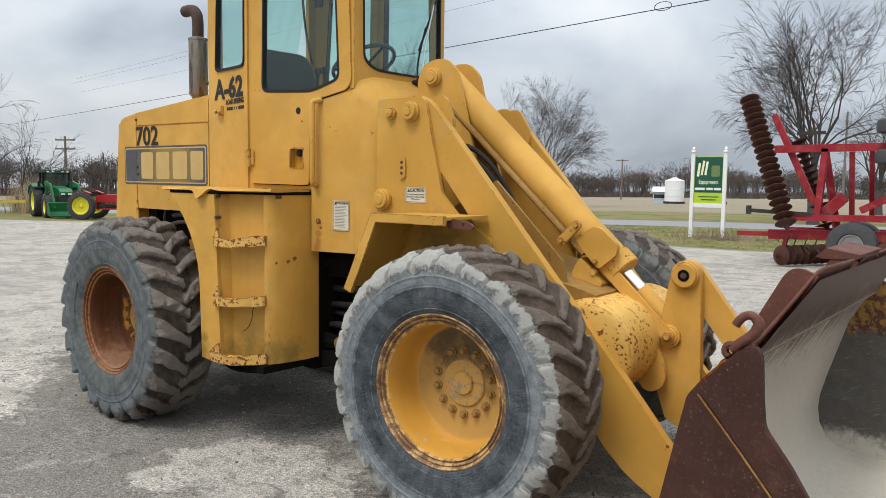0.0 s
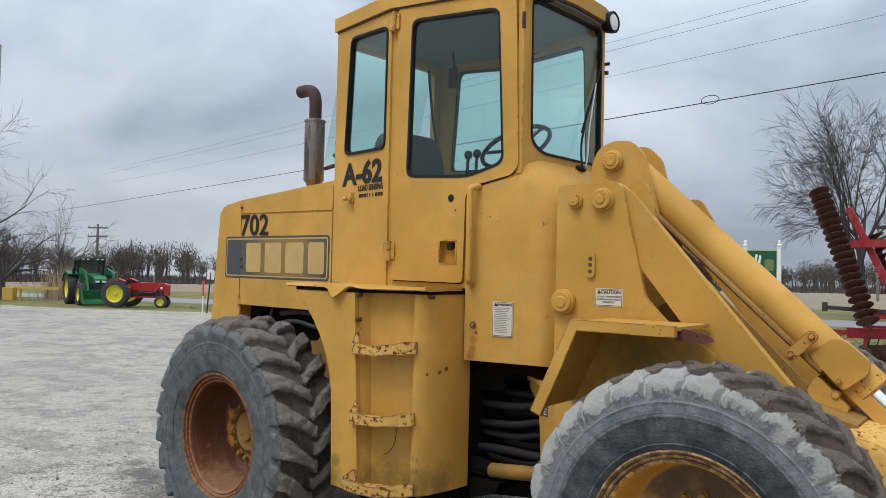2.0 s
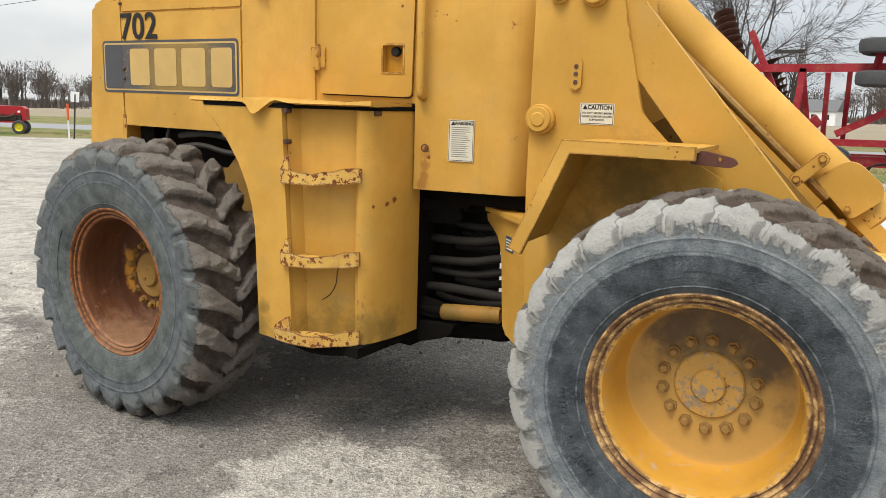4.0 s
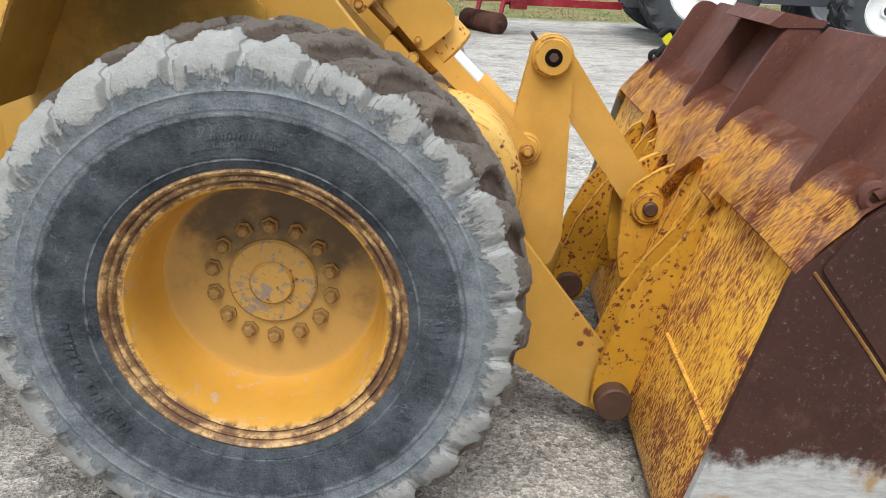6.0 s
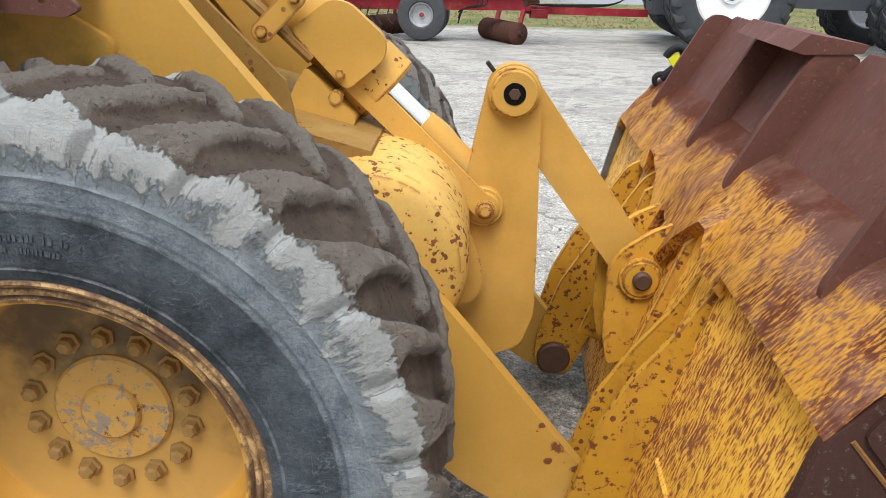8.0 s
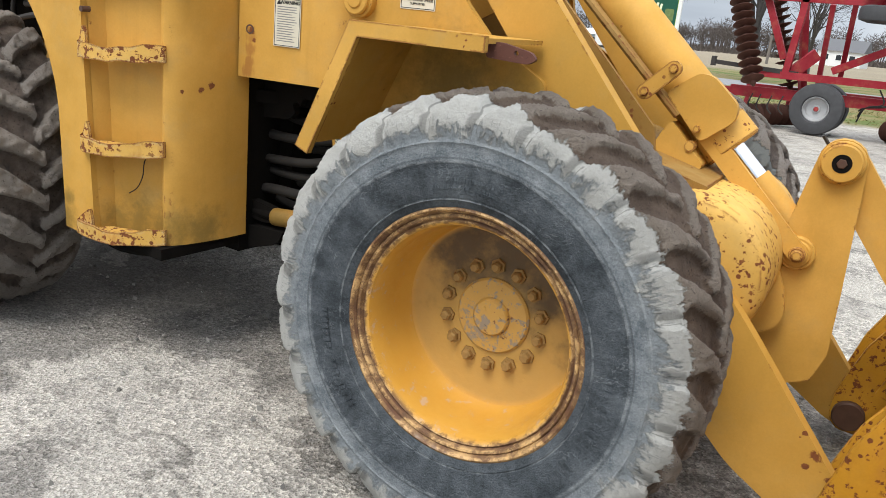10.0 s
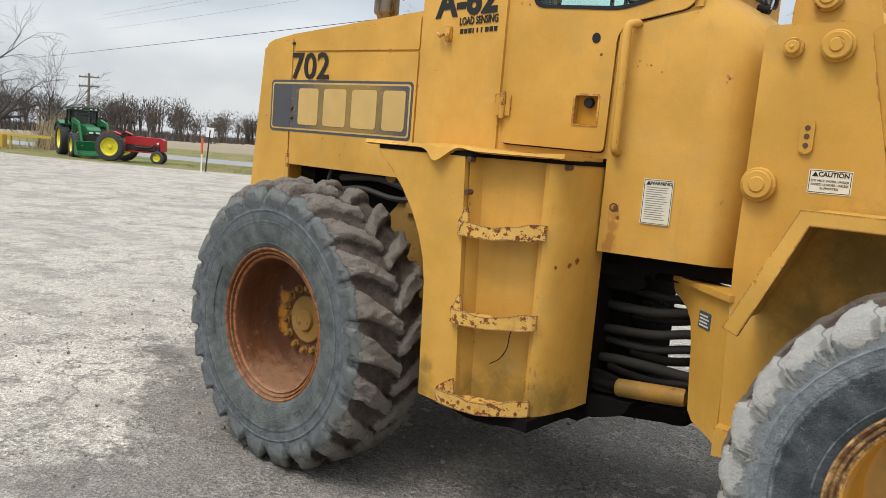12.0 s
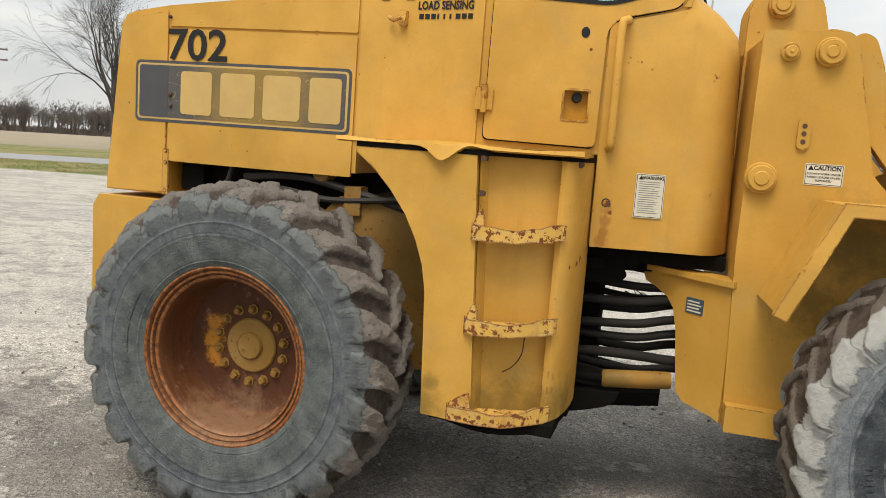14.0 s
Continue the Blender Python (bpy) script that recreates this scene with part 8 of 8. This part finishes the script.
prism(bm, [(4.5, 1.95), (4.6, 2.1), (5.1, 2.22), (5.9, 2.22), (6.3, 1.9), (6.2, 1.85), (5.8, 2.12), (5.1, 2.12), (4.75, 2.0)], 14.5, 15.75, lambda u, v, d: (u, d, v + bz))
part("fender", bm, BLUE, blue)
bm = prism(bmesh.new(), [(4.9, 1.7), (4.75, 3.05), (6.5, 3.05), (6.7, 1.7)], 13.3, 14.8, lambda u, v, d: (u, d, v + bz))
part("cab_glass", bm, plain("tinted_glass", (0.02, 0.026, 0.028), 0.08), blue)
bm = bmesh.new()
box(bm, 4.6, 6.6, 13.2, 14.9, 3.05 + bz, 3.28 + bz)
part("cab_roof", bevelled(bm, 0.08, 2), BLUE, blue)
for k in range(5):
    bm = bmesh.new()
    pipe(bm, [(4.5, 13.7 + 0.12 * k, 1.5 + bz), (4.25, 13.7 + 0.12 * k, 1.3 + bz), (4.2, 13.8 + 0.1 * k, 0.95 + bz), (4.35, 13.9, 0.8 + bz)], 0.03, 6)
    part("rear_linkage", bm, NEAR_BLACK, blue, "", 40)

# Red and green tractors across the lot.
RED2 = plain("tractor_red", (0.34, 0.018, 0.022), 0.35, vary=0.12)
YEL2 = plain("wheel_yellow", (0.62, 0.55, 0.03), 0.45, vary=0.08)
GRN2 = plain("tractor_green", (0.010, 0.115, 0.036), 0.35, vary=0.12)


def old_tractor(x, y, yaw):
    t = thing("old_red_tractor", "small vintage red tractor with yellow wheels", "tractor", m=pose(x, y, ground_z(x, y), 0, 0, yaw))
    for s in (-1, 1):
        simple_wheel(t, 0, s * 0.75, 0.68, 0.67, 0.32, 0.42, YEL2, 18)
    for s in (-1, 1):
        simple_wheel(t, 2.0, s * 0.22, 0.31, 0.31, 0.16, 0.18, YEL2)
    bm = prism(bmesh.new(), [(0.45, 0.85), (0.45, 1.18), (0.9, 1.24), (2.15, 1.22), (2.3, 1.12), (2.3, 0.62), (2.15, 0.6), (2.12, 0.85)], -0.20, 0.20)
    part("hood", bevelled(bm, 0.05, 2), RED2, t, "", 35)
    bm = bmesh.new()
    for k in range(4):
        rod(bm, (1.02 + 0.22 * k, -0.30, 0.80), (1.02 + 0.22 * k, -0.16, 0.84), 0.035, 8)
    pipe(bm, [(0.95, -0.29, 0.78), (1.4, -0.31, 0.76), (1.75, -0.29, 0.80), (1.85, -0.22, 0.95)], 0.03, 8)
    part("manifold", bm, PIN, t, "rusty exhaust manifold")
    bm = bmesh.new()
    box(bm, 0.6, 2.2, -0.27, -0.22, 0.50, 0.57)
    box(bm, 0.6, 2.2, 0.22, 0.27, 0.50, 0.57)
    part("frame_rail", bm, RED2, t)
    bm = bmesh.new()
    box(bm, 0.3, 2.1, -0.19, 0.19, 0.52, 0.88)
    box(bm, 0.9, 1.9, -0.26, -0.18, 0.62, 0.84)
    part("engine", bevelled(bm, 0.03, 1), STEEL, t)
    bm = bmesh.new()
    box(bm, -0.4, 0.5, -0.25, 0.25, 0.5, 0.95)
    rod(bm, (0, -0.8, 0.68), (0, 0.8, 0.68), 0.09, 12)
    part("rear_housing", bevelled(bm, 0.03, 1), RED2, t)
    for s in (-1, 1):
        bm = prism(bmesh.new(), [(-0.55, 1.15), (-0.3, 1.36), (0.1, 1.42), (0.42, 1.30), (0.42, 1.26), (0.1, 1.37), (-0.28, 1.31), (-0.52, 1.12)], s * 0.62 - 0.14, s * 0.62 + 0.14)
        part("mudguard", bm, RED2, t)
    bm = bmesh.new()
    box(bm, -0.35, -0.05, -0.2, 0.2, 1.1, 1.16)
    part("seat", bm, BLACK, t)
    bm = bmesh.new()
    rod(bm, (0.5, 0, 1.15), (0.25, 0, 1.42), 0.02, 8)
    pipe(bm, [(0.24 + 0.05 * math.sin(a), 0.19 * math.cos(a), 1.43 + 0.18 * 0.3 * math.sin(a)) for a in [n * math.pi / 6 for n in range(13)]], 0.012, 6)
    part("steering_wheel", bm, STEEL, t)
    bm = bmesh.new()
    turned(bm, [(0.025, 1.15), (0.025, 1.28), (0.045, 1.30), (0.045, 1.50), (0.025, 1.52), (0.022, 1.60), (0, 1.60)], 12, pose(1.55, 0, 0))
    part("exhaust_stack", bm, plain("stack_grey", (0.20, 0.19, 0.18), 0.6), t, "dull grey exhaust stack")
    for s in (-1, 1):
        bm = bmesh.new()
        turned(bm, [(0, 0), (0.04, 0.0), (0.06, 0.08), (0, 0.095)], 12, pose(2.0, s * 0.25, 0.98, 0, 90))
        part("headlamp", bm, WHITE, t)


GLASS_DARK = glass("smoked_glass", (0.42, 0.50, 0.47))


def green_tractor(x, y, yaw):
    t = thing("green_tractor", "green cab tractor with front loader and yellow wheels", "tractor", m=pose(x, y, ground_z(x, y), 0, 0, yaw))
    for s in (-1, 1):
        simple_wheel(t, 0, s * 0.88, 0.83, 0.82, 0.46, 0.52, YEL2, 20)
        simple_wheel(t, 2.35, s * 0.82, 0.60, 0.59, 0.36, 0.36, YEL2, 18)
        bm = prism(bmesh.new(), [(-0.85, 1.2), (-0.6, 1.62), (0.0, 1.78), (0.6, 1.62), (0.6, 1.55), (0.0, 1.70), (-0.55, 1.55)], s * 0.88 - 0.26, s * 0.88 + 0.26)
        part("fender", bm, GRN2, t)
    bm = bmesh.new()
    box(bm, -0.4, 2.9, -0.35, 0.35, 0.6, 1.15)
    part("chassis", bm, STEEL, t)
    bm = prism(bmesh.new(), [(0.9, 1.1), (0.9, 1.66), (2.5, 1.52), (2.8, 1.38), (2.84, 0.9), (2.6, 0.85)], -0.31, 0.31)
    part("hood", bevelled(bm, 0.08, 2), GRN2, t, "", 35)
    bm = prism(bmesh.new(), [(2.80, 0.86), (2.83, 0.86), (2.835, 1.22), (2.81, 1.22)], -0.25, 0.25)
    part("grille", bm, BLACK, t, "black radiator grille")
    for s in (-1, 1):
        bm = bmesh.new()
        box(bm, 2.80, 2.86, s * 0.16 - 0.09, s * 0.16 + 0.09, 1.22, 1.31)
        part("headlamp", bevelled(bm, 0.02, 1), WHITE, t)
        bm = bmesh.new()
        pipe(bm, [(0.9, s * 0.60, 1.95), (1.0, s * 0.86, 2.0), (1.0, s * 0.92, 1.85)], 0.015, 6)
        box(bm, 0.98, 1.02, s * 0.92 - 0.07, s * 0.92 + 0.07, 1.62, 1.90)
        part("mirror", bm, BLACK, t)
        bm = bmesh.new()
        rod(bm, (1.5, s * 0.66, 1.15), (2.55, s * 0.66, 1.42), 0.045, 10)
        part("lift_cylinder", bm, STEEL, t)
    for k in range(3):
        bm = bmesh.new()
        box(bm, 0.35, 0.62, -0.80, -0.56, 0.42 + 0.28 * k, 0.46 + 0.28 * k)
        part("cab_step", bm, BLACK, t)
    bm = prism(bmesh.new(), [(-0.45, 1.3), (-0.45, 2.34), (0.75, 2.34), (0.95, 1.3)], -0.58, 0.58)
    part("cab_glass", bm, GLASS_DARK, t)
    for u, s in ((-0.45, -1), (0.82, -1), (-0.45, 1), (0.82, 1), (0.25, -1)):
        bm = bmesh.new()
        box(bm, u - 0.035, u + 0.035, s * 0.59 - 0.035, s * 0.59 + 0.035, 1.2, 2.36)
        part("cab_post", bm, BLACK, t)
    bm = bmesh.new()
    box(bm, -0.58, 0.98, -0.66, 0.66, 2.36, 2.47)
    part("cab_roof", bevelled(bm, 0.05, 2), plain("roof_green", (0.010, 0.055, 0.022), 0.45), t, "dark green roof")
    for u in (-0.6, -0.3, 0.3, 0.6):
        bm = bmesh.new()
        box(bm, 0.97, 1.01, u * 0.8 - 0.06, u * 0.8 + 0.05, 2.38, 2.43)
        part("work_lamp", bm, WHITE, t)
    for s in (-1, 1):
        bm = prism(bmesh.new(), [(1.1, 1.80), (1.25, 1.93), (2.45, 1.78), (2.60, 1.68), (3.36, 0.60), (3.24, 0.52), (2.46, 1.58), (1.2, 1.70)], s * 0.66 - 0.05, s * 0.66 + 0.05)
        part("loader_arm", bm, GRN2, t)
        bm = bmesh.new()
        box(bm, 1.08, 1.28, s * 0.60 - 0.06, s * 0.60 + 0.06, 0.7, 1.94)
        part("loader_post", bm, GRN2, t)
    bm = prism(bmesh.new(), [(3.26, 0.86), (3.22, 0.36), (3.36, 0.20), (3.98, 0.17), (3.98, 0.20), (3.42, 0.26), (3.30, 0.40), (3.34, 0.84)], -1.0, 1.0)
    bucket2 = part("loader_bucket", bm, GRN2, t)
    for s in (-1, 1):
        bm = prism(bmesh.new(), [(3.26, 0.86), (3.22, 0.36), (3.36, 0.20), (3.98, 0.17), (3.60, 0.60), (3.36, 0.86)], s * 1.0 - 0.015, s * 1.0 + 0.015)
        part("bucket_side", bm, GRN2, bucket2)
    bm = bmesh.new()
    box(bm, 3.90, 4.03, -1.02, 1.02, 0.155, 0.172)
    part("cutting_edge", bm, STEEL, bucket2, "bare steel cutting edge")


old_tractor(-34.4, 14.7, 38)
green_tractor(-39.6, 15.3, -12)
green_tractor(-48.0, 7.0, 100)
# Yellow blade implement beyond the green tractor.
imp = thing("grader_blade", "old yellow pull-type grader blade", "implement", m=pose(-43.5, 14.0, ground_z(-43.5, 14), 0, 0, 20))
YOLD = plain("old_yellow", (0.48, 0.33, 0.06), 0.6, vary=0.3)
beam(imp, (-2.0, 0, 0.75), (2.0, 0, 0.8), 0.12, 0.14, YOLD)
beam(imp, (-2.0, -0.2, 0.4), (-1.2, -0.2, 0.4), 0.3, 0.7, YOLD, "blade")
beam(imp, (-1.0, 0, 0.0), (-1.0, 0, 0.8), 0.1, 0.1, YOLD, "stand")
# Dry ornamental grass clump.
bm = bmesh.new()
rng = random.Random(61)
for i in range(500):
    x, y = -46.0 + rng.gauss(0, 0.8), 17.2 + rng.gauss(0, 0.8)
    blade(Vector((x, y, ground_z(x, y))), Vector((rng.gauss(0, 0.4), rng.gauss(0, 0.4), rng.uniform(1.4, 2.6))), 0.02)
tagged(part("dry_reeds", bm, bark("straw", (0.34, 0.25, 0.14), (0.5, 0.39, 0.24))), "clump of tall straw-coloured dry grass", "dry grass", kind="stuff")


# Posts at the lot's edge.
def post(x, y, h, mat, name, label, cat, yaw=-30):
    p = thing(name, label, cat, m=pose(x, y, ground_z(x, y), 0, 4, yaw))
    bm = bmesh.new()
    rod(bm, (0, 0, -0.1), (0, 0, h), 0.03, 8)
    part("stake", bm, mat, p)
    return p


p = post(-26.95, 14.55, 1.35, WHITE, "marker_post", "white and orange plastic marker post", "marker post")
bm = bmesh.new()
rod(bm, (0, 0, 0.75), (0, 0, 1.38), 0.045, 10)
part("sleeve", bm, plain("safety_orange", (0.70, 0.10, 0.03), 0.5), p)
p = post(-27.1, 14.85, 1.75, STEEL, "road_sign", "small white road sign on a dark post", "road sign", 57)
bm = bmesh.new()
box(bm, -0.15, 0.15, -0.012, 0.012, 1.45, 1.85)
part("plate", bm, WHITE, p)
p = post(3.05, 31.5, 2.0, WHITE, "hydrant_pipe", "white standpipe with black valve", "standpipe")
bm = bmesh.new()
box(bm, -0.28, 0.28, -0.08, 0.08, 1.72, 1.95)
part("valve", bm, BLACK, p)
